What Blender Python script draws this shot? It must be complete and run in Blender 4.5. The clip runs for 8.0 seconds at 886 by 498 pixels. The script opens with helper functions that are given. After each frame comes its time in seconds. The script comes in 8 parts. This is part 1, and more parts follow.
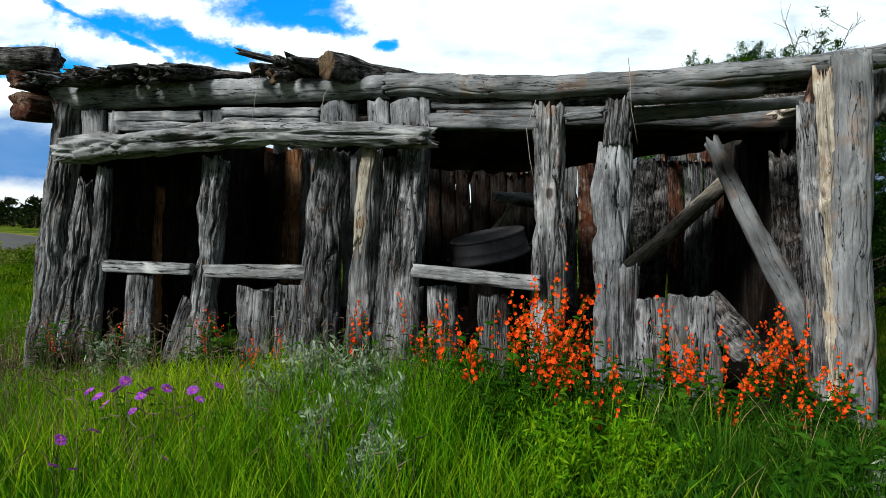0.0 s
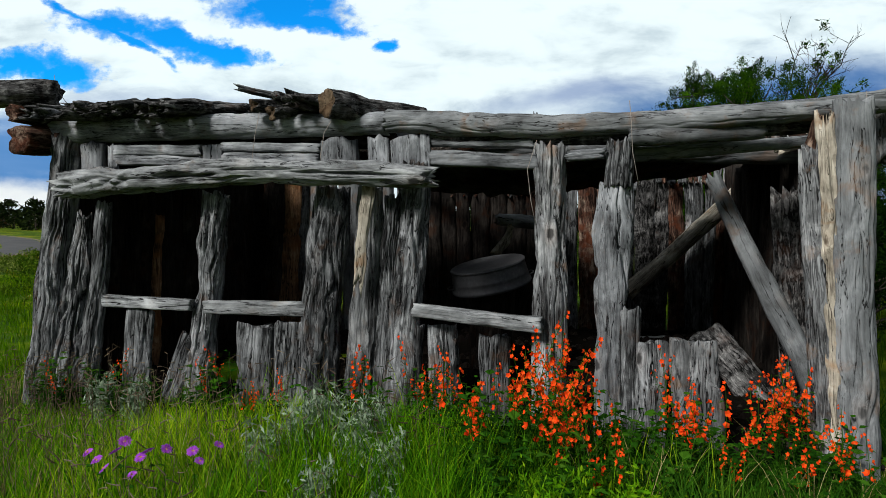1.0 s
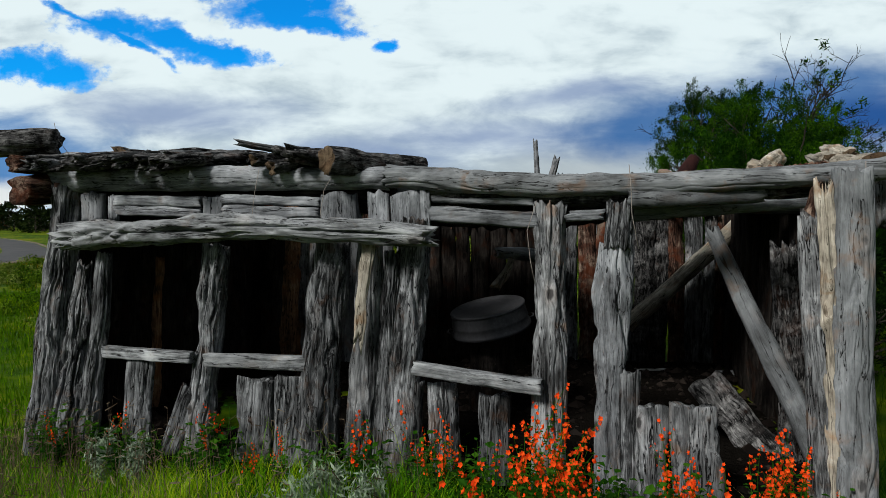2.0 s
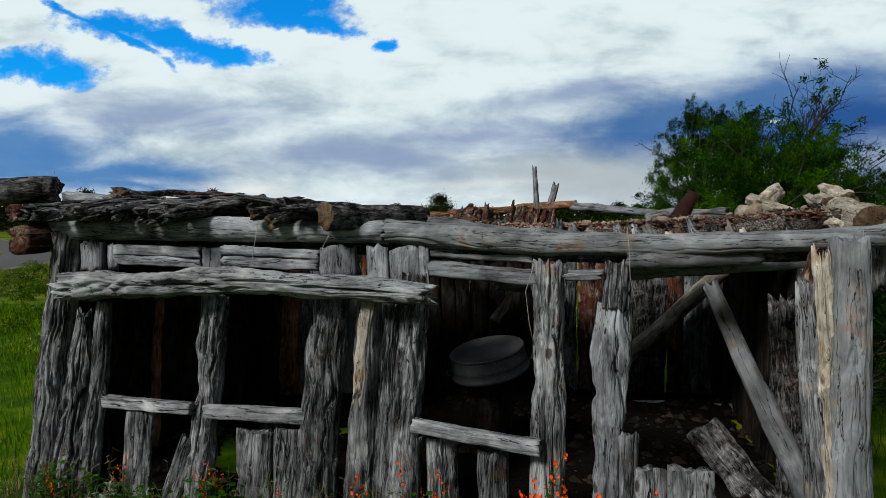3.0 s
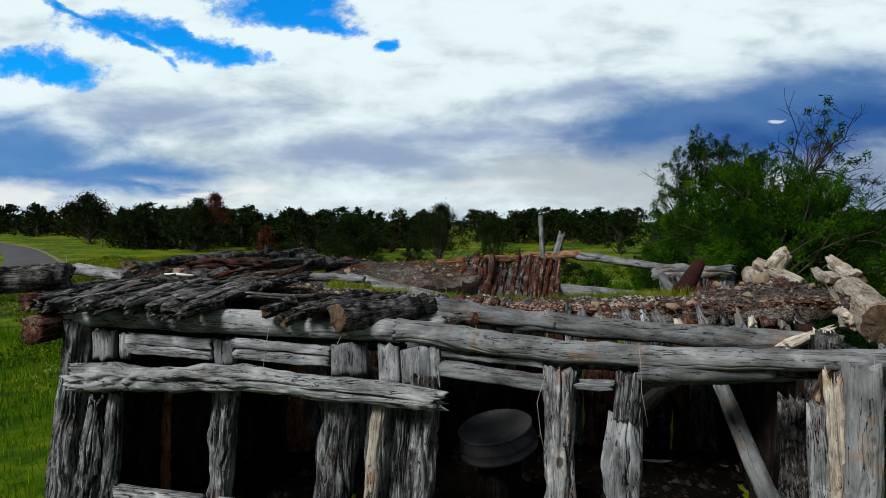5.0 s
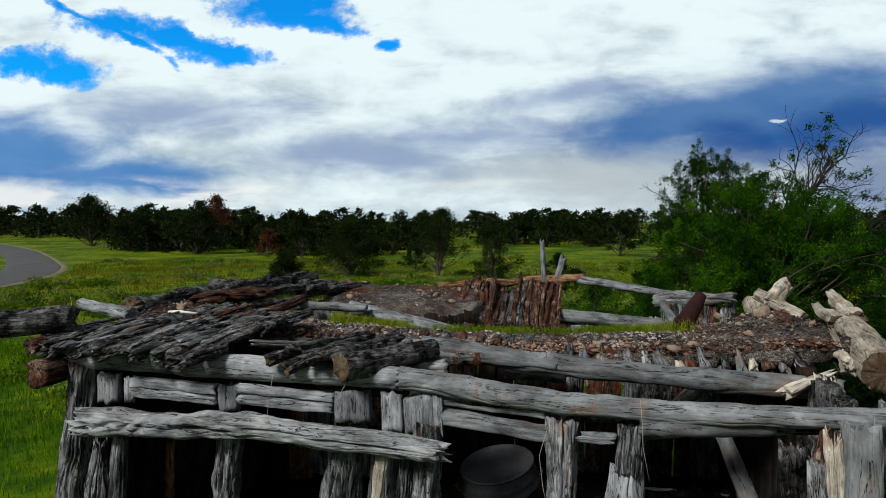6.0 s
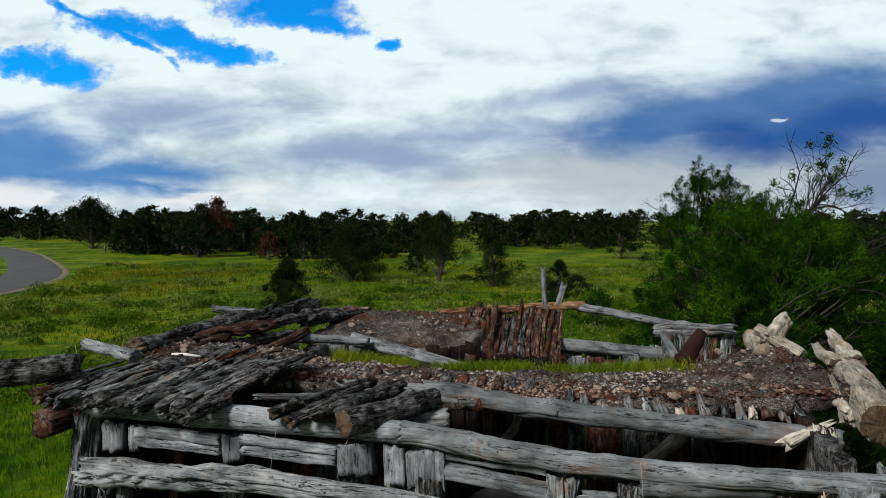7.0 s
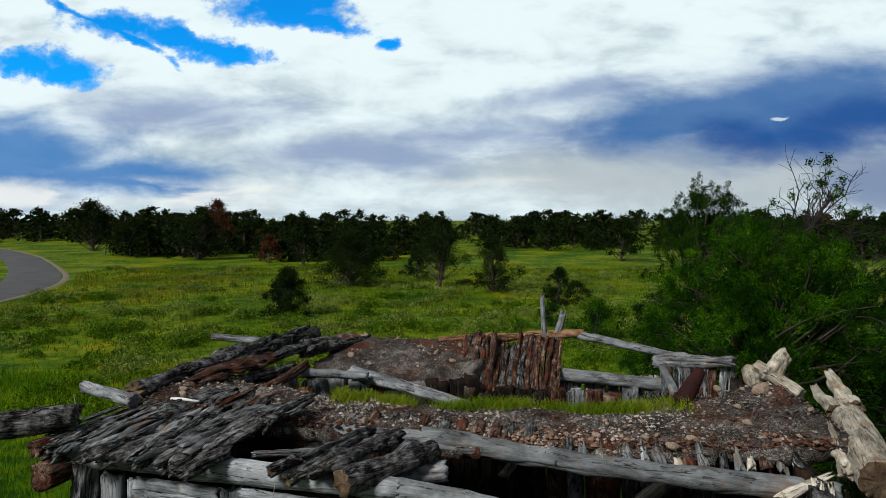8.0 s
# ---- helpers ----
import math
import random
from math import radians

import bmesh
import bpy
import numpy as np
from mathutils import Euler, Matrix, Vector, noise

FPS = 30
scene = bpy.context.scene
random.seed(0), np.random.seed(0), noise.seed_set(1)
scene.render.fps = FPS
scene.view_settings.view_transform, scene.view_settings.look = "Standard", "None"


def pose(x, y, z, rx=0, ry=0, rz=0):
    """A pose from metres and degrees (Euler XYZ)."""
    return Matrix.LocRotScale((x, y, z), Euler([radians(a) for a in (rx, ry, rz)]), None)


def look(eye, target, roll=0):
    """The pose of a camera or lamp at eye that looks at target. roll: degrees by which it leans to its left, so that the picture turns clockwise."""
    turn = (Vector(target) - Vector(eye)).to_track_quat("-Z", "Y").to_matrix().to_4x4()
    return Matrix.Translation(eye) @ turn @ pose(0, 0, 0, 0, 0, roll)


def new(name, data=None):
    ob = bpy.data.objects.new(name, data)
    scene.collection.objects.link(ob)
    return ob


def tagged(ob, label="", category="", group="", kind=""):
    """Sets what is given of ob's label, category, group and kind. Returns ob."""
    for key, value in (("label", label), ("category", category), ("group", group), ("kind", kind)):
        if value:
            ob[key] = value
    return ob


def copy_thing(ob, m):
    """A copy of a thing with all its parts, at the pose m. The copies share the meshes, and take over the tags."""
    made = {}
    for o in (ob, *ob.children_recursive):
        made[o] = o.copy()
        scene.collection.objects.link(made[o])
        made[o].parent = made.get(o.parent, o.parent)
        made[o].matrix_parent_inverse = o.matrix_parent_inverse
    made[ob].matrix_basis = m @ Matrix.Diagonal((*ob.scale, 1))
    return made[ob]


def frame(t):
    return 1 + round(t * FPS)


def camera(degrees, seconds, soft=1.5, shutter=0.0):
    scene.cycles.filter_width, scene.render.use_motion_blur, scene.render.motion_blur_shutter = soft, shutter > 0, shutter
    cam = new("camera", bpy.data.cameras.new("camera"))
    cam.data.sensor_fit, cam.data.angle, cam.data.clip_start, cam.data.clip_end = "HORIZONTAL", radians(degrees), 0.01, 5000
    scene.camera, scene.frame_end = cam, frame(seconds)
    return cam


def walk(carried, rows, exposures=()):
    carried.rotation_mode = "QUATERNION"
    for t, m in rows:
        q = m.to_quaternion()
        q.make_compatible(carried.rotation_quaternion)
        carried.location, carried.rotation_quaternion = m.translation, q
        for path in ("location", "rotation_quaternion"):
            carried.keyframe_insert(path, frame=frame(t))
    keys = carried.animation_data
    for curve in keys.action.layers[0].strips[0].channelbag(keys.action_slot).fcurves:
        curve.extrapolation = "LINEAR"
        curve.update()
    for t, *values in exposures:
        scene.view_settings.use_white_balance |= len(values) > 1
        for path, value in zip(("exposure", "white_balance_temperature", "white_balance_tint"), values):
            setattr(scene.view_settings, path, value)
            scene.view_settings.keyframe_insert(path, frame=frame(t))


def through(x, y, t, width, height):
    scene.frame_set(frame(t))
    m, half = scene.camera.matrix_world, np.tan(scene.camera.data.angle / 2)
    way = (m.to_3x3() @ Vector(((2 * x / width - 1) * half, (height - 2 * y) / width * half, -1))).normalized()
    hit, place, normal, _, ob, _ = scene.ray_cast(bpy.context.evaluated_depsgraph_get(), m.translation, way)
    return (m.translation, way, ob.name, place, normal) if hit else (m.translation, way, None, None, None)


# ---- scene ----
cam = camera(72, 8.0, soft=0.5)
walk(cam, [
    (0.0, pose(0.000, -0.000, 1.050, 87.41, -0.07, -0.07)),
    (0.5, pose(-0.008, 0.012, 1.139, 87.36, -0.11, -0.13)),
    (1.0, pose(-0.005, 0.025, 1.291, 87.46, 0.00, -0.09)),
    (1.5, pose(-0.006, 0.032, 1.470, 87.49, 0.04, -0.08)),
    (3.0, pose(0.002, 0.043, 2.015, 87.44, 0.06, -0.12)),
    (3.5, pose(-0.018, 0.048, 2.187, 87.42, 0.01, -0.13)),
    (4.0, pose(-0.039, 0.059, 2.351, 87.42, -0.01, -0.10)),
    (4.5, pose(-0.053, 0.058, 2.516, 87.44, -0.04, -0.05)),
    (6.0, pose(-0.075, 0.043, 3.008, 87.39, -0.04, 0.08)),
    (6.5, pose(-0.078, 0.037, 3.191, 87.38, -0.01, 0.12)),
    (7.0, pose(-0.080, 0.026, 3.385, 87.37, 0.02, 0.17)),
    (7.5, pose(-0.075, 0.035, 3.583, 87.33, 0.07, 0.20)),
    (8.0, pose(-0.063, 0.044, 3.780, 87.30, 0.10, 0.20)),
], exposures=[(0.0, 0.15), (1.0, -0.08), (3.0, -0.32), (4.5, -0.25), (6.0, -0.2), (8.0, -0.2)])


# ---------------------------------------------------------------- sky and light
SUN_DIR = Vector((-0.52, -0.57, 0.64)).normalized()   # towards the low sun, behind thin cloud


def math_node(tree, op, a, b=None, c=None, clamp=False):
    n = tree.nodes.new("ShaderNodeMath")
    n.operation, n.use_clamp = op, clamp
    for i, v in enumerate((a, b, c)):
        if v is None:
            continue
        if isinstance(v, (int, float)):
            n.inputs[i].default_value = v
        else:
            tree.links.new(v, n.inputs[i])
    return n.outputs[0]


def mix_colour(tree, fac, a, b, blend="MIX"):
    n = tree.nodes.new("ShaderNodeMix")
    n.data_type, n.blend_type = "RGBA", blend
    for i, v in ((0, fac), (6, a), (7, b)):
        if isinstance(v, (int, float)):
            n.inputs[i].default_value = v
        elif isinstance(v, tuple):
            n.inputs[i].default_value = (*v, 1)
        else:
            tree.links.new(v, n.inputs[i])
    return n.outputs[2]


def noise_tex(tree, vector, scale, detail=4.0, rough=0.55, distort=0.0):
    n = tree.nodes.new("ShaderNodeTexNoise")
    n.inputs["Scale"].default_value, n.inputs["Detail"].default_value = scale, detail
    n.inputs["Roughness"].default_value, n.inputs["Distortion"].default_value = rough, distort
    tree.links.new(vector, n.inputs["Vector"])
    return n.outputs["Fac"]


def mapped(tree, vector, scale=(1, 1, 1), place=(0, 0, 0)):
    n = tree.nodes.new("ShaderNodeMapping")
    n.inputs["Scale"].default_value, n.inputs["Location"].default_value = scale, place
    tree.links.new(vector, n.inputs["Vector"])
    return n.outputs[0]


def step_range(tree, value, lo, hi, a=0.0, b=1.0):
    n = tree.nodes.new("ShaderNodeMapRange")
    n.interpolation_type = "SMOOTHSTEP"
    for i, v in enumerate((lo, hi, a, b)):
        n.inputs[i + 1].default_value = v
    tree.links.new(value, n.inputs[0])
    return n.outputs[0]


def build_world():
    world = bpy.data.worlds.new("sky")
    scene.world = world
    world.use_nodes = True
    t = world.node_tree
    t.nodes.clear()
    way = t.nodes.new("ShaderNodeTexCoord").outputs["Generated"]
    sky = t.nodes.new("ShaderNodeTexSky")
    sky.sky_type, sky.sun_disc = "NISHITA", False
    sky.sun_elevation, sky.sun_rotation = math.asin(SUN_DIR.z), math.atan2(SUN_DIR.x, SUN_DIR.y)
    blue = mix_colour(t, 1.0, sky.outputs[0], (0.003, 0.125, 0.240), "MULTIPLY")
    sep = t.nodes.new("ShaderNodeSeparateXYZ")
    t.links.new(way, sep.inputs[0])
    x, y, z = sep.outputs
    ahead = math_node(t, "MAXIMUM", y, 0.15)
    side, rise = math_node(t, "DIVIDE", x, ahead), math_node(t, "DIVIDE", z, ahead)
    north = step_range(t, y, 0.1, 0.4)
    plane = t.nodes.new("ShaderNodeCombineXYZ")
    t.links.new(side, plane.inputs[0])
    t.links.new(rise, plane.inputs[1])
    flat_sky = plane.outputs[0]

    def offset(value, noise_value, amount):
        return math_node(t, "ADD", value, math_node(t, "MULTIPLY", math_node(t, "SUBTRACT", noise_value, 0.5), amount))

    roll = noise_tex(t, mapped(t, flat_sky, (1.0, 1.7, 1.0), (5.1, 0.2, 0.0)), 5.0, 5.0, 0.55)
    heave = noise_tex(t, mapped(t, flat_sky, (1.0, 1.7, 1.0), (0.4, 3.2, 1.0)), 6.0, 6.0, 0.6)
    crumble = noise_tex(t, mapped(t, flat_sky, (1.0, 1.35, 1.0), (2.7, 1.2, 0.0)), 21.0, 8.0, 0.62)
    streaks = noise_tex(t, mapped(t, flat_sky, (1.0, 3.6, 1.0), (2.3, 0.4, 0.0)), 4.5, 8.0, 0.56, 0.3)
    billow = noise_tex(t, mapped(t, flat_sky, (1.0, 2.0, 1.0), (7.3, 2.4, 0.0)), 9.0, 8.0, 0.58, 0.4)
    u_warp, w_warp = offset(side, roll, 0.10), offset(rise, heave, 0.050)

    def field(ovals):
        """How far inside the nearest oval stretch of the sky: 1 at its middle, 0 at its rim."""
        best = None
        for cx, cz, a, b, slope in ovals:
            u = math_node(t, "SUBTRACT", u_warp, cx)
            w = math_node(t, "SUBTRACT", math_node(t, "SUBTRACT", w_warp, cz), math_node(t, "MULTIPLY", u, slope))
            u, w = math_node(t, "DIVIDE", u, a), math_node(t, "DIVIDE", w, b)
            d = math_node(t, "SQRT", math_node(t, "ADD", math_node(t, "MULTIPLY", u, u), math_node(t, "MULTIPLY", w, w)))
            inside = math_node(t, "SUBTRACT", 1.0, d)
            best = inside if best is None else math_node(t, "MAXIMUM", best, inside)
        return math_node(t, "MULTIPLY", math_node(t, "MAXIMUM", best, -1.0), north)

    # openings in the cloud, high to one side
    opening = field([(-0.527, 0.317, 0.102, 0.024, -0.05), (-0.421, 0.290, 0.130, 0.024, -0.20), (-0.356, 0.277, 0.093, 0.020, -0.10), (-0.259, 0.348, 0.120, 0.036, -0.10), (-0.198, 0.324, 0.083, 0.027, -0.30), (-0.676, 0.254, 0.120, 0.031, -0.05), (-0.615, 0.239, 0.065, 0.027, -0.00), (-0.093, 0.283, 0.028, 0.010, 0.25), (-0.541, 0.310, 0.120, 0.009, -0.50)])
    gap = step_range(t, offset(offset(opening, crumble, 2.1), billow, 0.8), -0.10, 0.30)
    veil = step_range(t, offset(opening, crumble, 2.0), -0.2, 0.6, 0.45, 1.0)
    gap = math_node(t, "MULTIPLY", gap, veil)
    # bodies of the clouds: white, with grey undersides lower down and a rain cloud
    height = step_range(t, rise, 0.05, 0.30)
    v = math_node(t, "ADD", math_node(t, "MULTIPLY", streaks, 0.55), math_node(t, "MULTIPLY", billow, 0.45))
    grey = step_range(t, math_node(t, "SUBTRACT", v, math_node(t, "MULTIPLY", height, 0.13)), 0.34, 0.62)
    white = mix_colour(t, grey, (0.95, 1.09, 1.12), (0.52, 0.65, 0.73))

    def under(ovals, lo, hi, rough, colour, amount):
        mask = step_range(t, offset(offset(field(ovals), streaks, rough), billow, 0.5 * rough), lo, hi)
        return mix_colour(t, math_node(t, "MULTIPLY", mask, amount), white, colour)

    white = under([(-0.439, 0.174, 0.213, 0.038, -0.03), (-0.133, 0.105, 0.176, 0.036, -0.02), (0.070, 0.137, 0.222, 0.033, -0.00), (0.209, 0.206, 0.148, 0.024, 0.15)], -0.5, 0.9, 1.5, (0.30, 0.41, 0.64), 0.85)
    white = under([(-0.708, 0.105, 0.195, 0.077, -0.05), (-0.551, 0.072, 0.222, 0.033, -0.08)], -0.35, 0.6, 1.2, (0.060, 0.245, 0.60), 0.92)
    rain = step_range(t, offset(field([(0.42, 0.075, 0.50, 0.085, 0.0)]), billow, 0.4), 0.0, 0.6)
    white = mix_colour(t, math_node(t, "MULTIPLY", rain, 0.85), white, (0.51, 0.585, 0.63))
    white = under([(0.571, 0.183, 0.306, 0.086, 0.10), (0.404, 0.169, 0.213, 0.056, 0.12)], -0.35, 0.55, 0.7, (0.036, 0.165, 0.45), 0.93)
    white = under([(0.735, 0.060, 0.150, 0.080, 0.0)], -0.20, 0.60, 0.6, (0.20, 0.285, 0.47), 0.85)
    white = under([(0.664, 0.160, 0.213, 0.051, 0.20), (0.487, 0.133, 0.102, 0.041, -0.15)], -0.25, 0.75, 0.6, (0.012, 0.088, 0.34), 0.8)
    white = under([(0.545, 0.166, 0.020, 0.0042, 0.10)], 0.0, 0.5, 0.8, (0.75, 0.86, 0.95), 0.85)
    low = math_node(t, "MULTIPLY", step_range(t, math_node(t, "ABSOLUTE", math_node(t, "SUBTRACT", w_warp, 0.045)), 0.032, 0.006), step_range(t, streaks, 0.42, 0.58))
    low = math_node(t, "MULTIPLY", low, step_range(t, side, 0.30, 0.05))
    white = mix_colour(t, math_node(t, "MULTIPLY", low, 0.8), white, (1.10, 1.12, 1.06))
    colour = mix_colour(t, gap, white, blue)
    # overhead and behind, an even layer of cloud
    over = math_node(t, "MAXIMUM", step_range(t, z, 0.40, 0.60), step_range(t, y, 0.35, 0.0))
    colour = mix_colour(t, over, colour, (0.27, 0.305, 0.34))
    out = t.nodes.new("ShaderNodeBackground")
    t.links.new(colour, out.inputs[0])
    out.inputs[1].default_value = 1.0
    t.links.new(out.outputs[0], t.nodes.new("ShaderNodeOutputWorld").inputs[0])


build_world()
sun_lamp = bpy.data.lights.new("sun", "SUN")
sun_lamp.energy, sun_lamp.angle, sun_lamp.color = 5.0, radians(14), (1.0, 0.99, 0.95)
sun = new("sun", sun_lamp)
sun.matrix_world = look((0, 0, 30), Vector((0, 0, 30)) - SUN_DIR)
scene.view_settings.exposure = 0.0


# ---------------------------------------------------------------- materials
def material(name):
    m = bpy.data.materials.new(name)
    m.use_nodes = True
    t = m.node_tree
    bsdf = t.nodes["Principled BSDF"]
    bsdf.inputs["Roughness"].default_value = 0.9
    bsdf.inputs["Specular IOR Level"].default_value = 0.05
    return m, t, bsdf


def ramp(tree, value, stops):
    n = tree.nodes.new("ShaderNodeValToRGB")
    n.color_ramp.elements.remove(n.color_ramp.elements[0])
    n.color_ramp.elements[0].position, n.color_ramp.elements[0].color = stops[0][0], (*stops[0][1], 1)
    for p, c in stops[1:]:
        n.color_ramp.elements.new(p).color = (*c, 1)
    tree.links.new(value, n.inputs[0])
    return n.outputs[0]


def bump(tree, bsdf, value, strength, distance):
    n = tree.nodes.new("ShaderNodeBump")
    n.inputs["Strength"].default_value, n.inputs["Distance"].default_value = strength, distance
    tree.links.new(value, n.inputs["Height"])
    tree.links.new(n.outputs[0], bsdf.inputs["Normal"])


def wood_material(name, dark, mid, light, brown, brown_amount, furrow=0.5, relief=1.0, knot=1.0, short=1.0):
    """Weathered wood, its grain along the local z axis; furrow goes from worn smooth to deeply furrowed."""
    m, t, bsdf = material(name)
    tc = t.nodes.new("ShaderNodeTexCoord").outputs["Object"]
    info = t.nodes.new("ShaderNodeObjectInfo").outputs["Random"]

    def moved(vector, amount):
        n = t.nodes.new("ShaderNodeVectorMath")
        n.operation = "ADD"
        t.links.new(vector, n.inputs[0])
        t.links.new(amount, n.inputs[1])
        return n.outputs[0]

    p = moved(tc, math_node(t, "MULTIPLY", info, 37.0))
    # knots: a dark heart with paler rings, round which the grain bends
    cells = t.nodes.new("ShaderNodeTexVoronoi")
    cells.inputs["Scale"].default_value = 1.0
    t.links.new(mapped(t, p, (5.5, 5.5, 3.4 * short)), cells.inputs["Vector"])
    pick = t.nodes.new("ShaderNodeSeparateColor")
    t.links.new(cells.outputs["Color"], pick.inputs[0])
    has_knot = math_node(t, "MULTIPLY", math_node(t, "GREATER_THAN", pick.outputs[0], 0.55), knot)
    far = cells.outputs["Distance"]
    near_knot = math_node(t, "MULTIPLY", step_range(t, far, 0.38, 0.05), has_knot)
    heart = math_node(t, "MULTIPLY", step_range(t, offset_noise(t, far, p, 30.0, 0.10), 0.155, 0.085), has_knot)
    # slow swirls of the grain
    swirl = noise_tex(t, mapped(t, p, (5.0, 5.0, 3.2 * short)), 1.0, 3.0, 0.55)
    bend = math_node(t, "ADD", math_node(t, "MULTIPLY", math_node(t, "SUBTRACT", swirl, 0.5), 0.034), math_node(t, "MULTIPLY", near_knot, 0.022))
    q = moved(p, bend)
    rub = step_range(t, noise_tex(t, mapped(t, p, (4.5, 4.5, 2.2 * short)), 1.0, 5.0, 0.62, 0.5), 0.38, 0.62)
    grain = noise_tex(t, mapped(t, q, (46, 46, 2.6 * short)), 1.0, 5.0, 0.60, 0.3)
    fine = noise_tex(t, mapped(t, q, (170, 170, 9.0 * short)), 1.0, 3.0, 0.6, 0.2)
    cloud = noise_tex(t, mapped(t, p, (7.0, 7.0, 4.0 * short)), 1.0, 6.0, 0.66, 0.6)
    blotch = noise_tex(t, p, 5.0, 5.0, 0.6, 0.4)
    strong = step_range(t, rub, 0.0, 1.0, 0.26 + 0.34 * furrow, 0.12 + 0.16 * furrow)
    g = math_node(t, "ADD", math_node(t, "MULTIPLY", math_node(t, "SUBTRACT", grain, 0.5), strong), math_node(t, "MULTIPLY", math_node(t, "SUBTRACT", fine, 0.5), 0.16 + 0.10 * furrow))
    g = math_node(t, "ADD", g, math_node(t, "MULTIPLY", math_node(t, "SUBTRACT", cloud, 0.5), 0.62))
    g = math_node(t, "ADD", g, math_node(t, "ADD", 0.5, math_node(t, "MULTIPLY", math_node(t, "SUBTRACT", rub, 0.5), 0.12)))
    low_mid = tuple(0.5 * a + 0.5 * b for a, b in zip(mid, dark))
    colour = ramp(t, g, [(0.28, dark), (0.40, low_mid), (0.52, mid), (0.70, light)])

    def cracks(across, down, width, seed):
        n = noise_tex(t, mapped(t, q, (across, across, down * short), (seed, 2 * seed, 0)), 1.0, 4.0, 0.58, 0.5)
        return step_range(t, math_node(t, "ABSOLUTE", math_node(t, "SUBTRACT", n, 0.5)), 0.2 * width, width)

    check = math_node(t, "MAXIMUM", cracks(13, 0.7, 0.011, 0.0), step_range(t, cloud, 0.52, 0.62))
    slit = math_node(t, "MAXIMUM", cracks(30, 1.9, 0.014 + 0.042 * furrow, 3.1), step_range(t, rub, 0.0, 1.0, max(0.0, 0.80 - 0.62 * furrow), 1.0 - 0.35 * furrow))
    open_grain = math_node(t, "MULTIPLY", check, slit)
    colour = mix_colour(t, open_grain, tuple(0.45 * v for v in dark), colour)
    stain = step_range(t, blotch, 0.60 - 0.2 * brown_amount, 0.72 - 0.16 * brown_amount)
    colour = mix_colour(t, math_node(t, "MULTIPLY", stain, 0.85 * min(1.0, brown_amount * 2)), colour, mix_colour(t, g, tuple(0.25 * v for v in brown), brown))
    colour = mix_colour(t, math_node(t, "MULTIPLY", near_knot, 0.35), colour, tuple(0.6 * a + 0.4 * b for a, b in zip(light, brown)))
    colour = mix_colour(t, math_node(t, "MULTIPLY", heart, 0.85), colour, tuple(1.3 * v for v in dark))
    tone = step_range(t, info, 0.0, 1.0, 0.78, 1.2)
    hue = t.nodes.new("ShaderNodeHueSaturation")
    t.links.new(colour, hue.inputs["Color"])
    t.links.new(tone, hue.inputs["Value"])
    t.links.new(hue.outputs[0], bsdf.inputs["Base Color"])
    rise = math_node(t, "ADD", math_node(t, "MULTIPLY", g, 0.5 + 0.5 * furrow), math_node(t, "MULTIPLY", open_grain, 0.45))
    rise = math_node(t, "SUBTRACT", rise, math_node(t, "MULTIPLY", heart, 0.4))
    bump(t, bsdf, rise, relief * (0.55 + 0.45 * furrow), 0.012)
    return m


def offset_noise(tree, value, vector, scale, amount):
    """A value made uneven by noise."""
    return math_node(tree, "ADD", value, math_node(tree, "MULTIPLY", math_node(tree, "SUBTRACT", noise_tex(tree, vector, scale, 3.0), 0.5), amount))


grey_wood = wood_material("grey_wood", (0.015, 0.015, 0.016), (0.160, 0.168, 0.177), (0.34, 0.353, 0.367), (0.20, 0.115, 0.065), 0.16, 0.35)
split_wood = wood_material("split_wood", (0.013, 0.012, 0.012), (0.148, 0.153, 0.157), (0.365, 0.372, 0.375), (0.28, 0.155, 0.08), 0.28, 0.7)
rough_wood = wood_material("rough_wood", (0.008, 0.008, 0.008), (0.126, 0.131, 0.135), (0.37, 0.38, 0.39), (0.17, 0.09, 0.05), 0.24, 1.0, 1.4)
pale_wood = wood_material("pale_wood", (0.028, 0.028, 0.028), (0.128, 0.135, 0.140), (0.245, 0.255, 0.261), (0.23, 0.13, 0.07), 0.27, 0.15, 0.9)
rail_wood = wood_material("rail_wood", (0.020, 0.019, 0.019), (0.235, 0.245, 0.252), (0.47, 0.485, 0.49), (0.28, 0.18, 0.10), 0.16, 0.35, 1.2)
cream_wood = wood_material("cream_wood", (0.060, 0.046, 0.033), (0.35, 0.315, 0.255), (0.62, 0.575, 0.49), (0.40, 0.22, 0.10), 0.34, 0.45, 0.9)
tan_wood = wood_material("tan_wood", (0.03, 0.015, 0.008), (0.26, 0.14, 0.075), (0.46, 0.30, 0.18), (0.34, 0.15, 0.06), 0.5, 0.8, 1.0)
brown_wood = wood_material("brown_wood", (0.006, 0.004, 0.003), (0.080, 0.042, 0.030), (0.30, 0.23, 0.175), (0.14, 0.040, 0.018), 0.55, 1.0, 1.3, 0.6, 1.6)
# near-black wood for inside the shed: the shade there is in its colour
shade_toned_wood = wood_material("shade_toned_wood", (0.003, 0.002, 0.002), (0.018, 0.015, 0.013), (0.050, 0.043, 0.037), (0.035, 0.014, 0.007), 0.4, 0.8)
bark = wood_material("bark", (0.006, 0.006, 0.006), (0.095, 0.093, 0.092), (0.29, 0.285, 0.28), (0.11, 0.050, 0.028), 0.22, 1.2, 1.5, 0.3, 3.0)
core_wood = wood_material("core_wood", (0.02, 0.013, 0.009), (0.11, 0.078, 0.05), (0.22, 0.165, 0.11), (0.13, 0.07, 0.035), 0.3, 0.3)


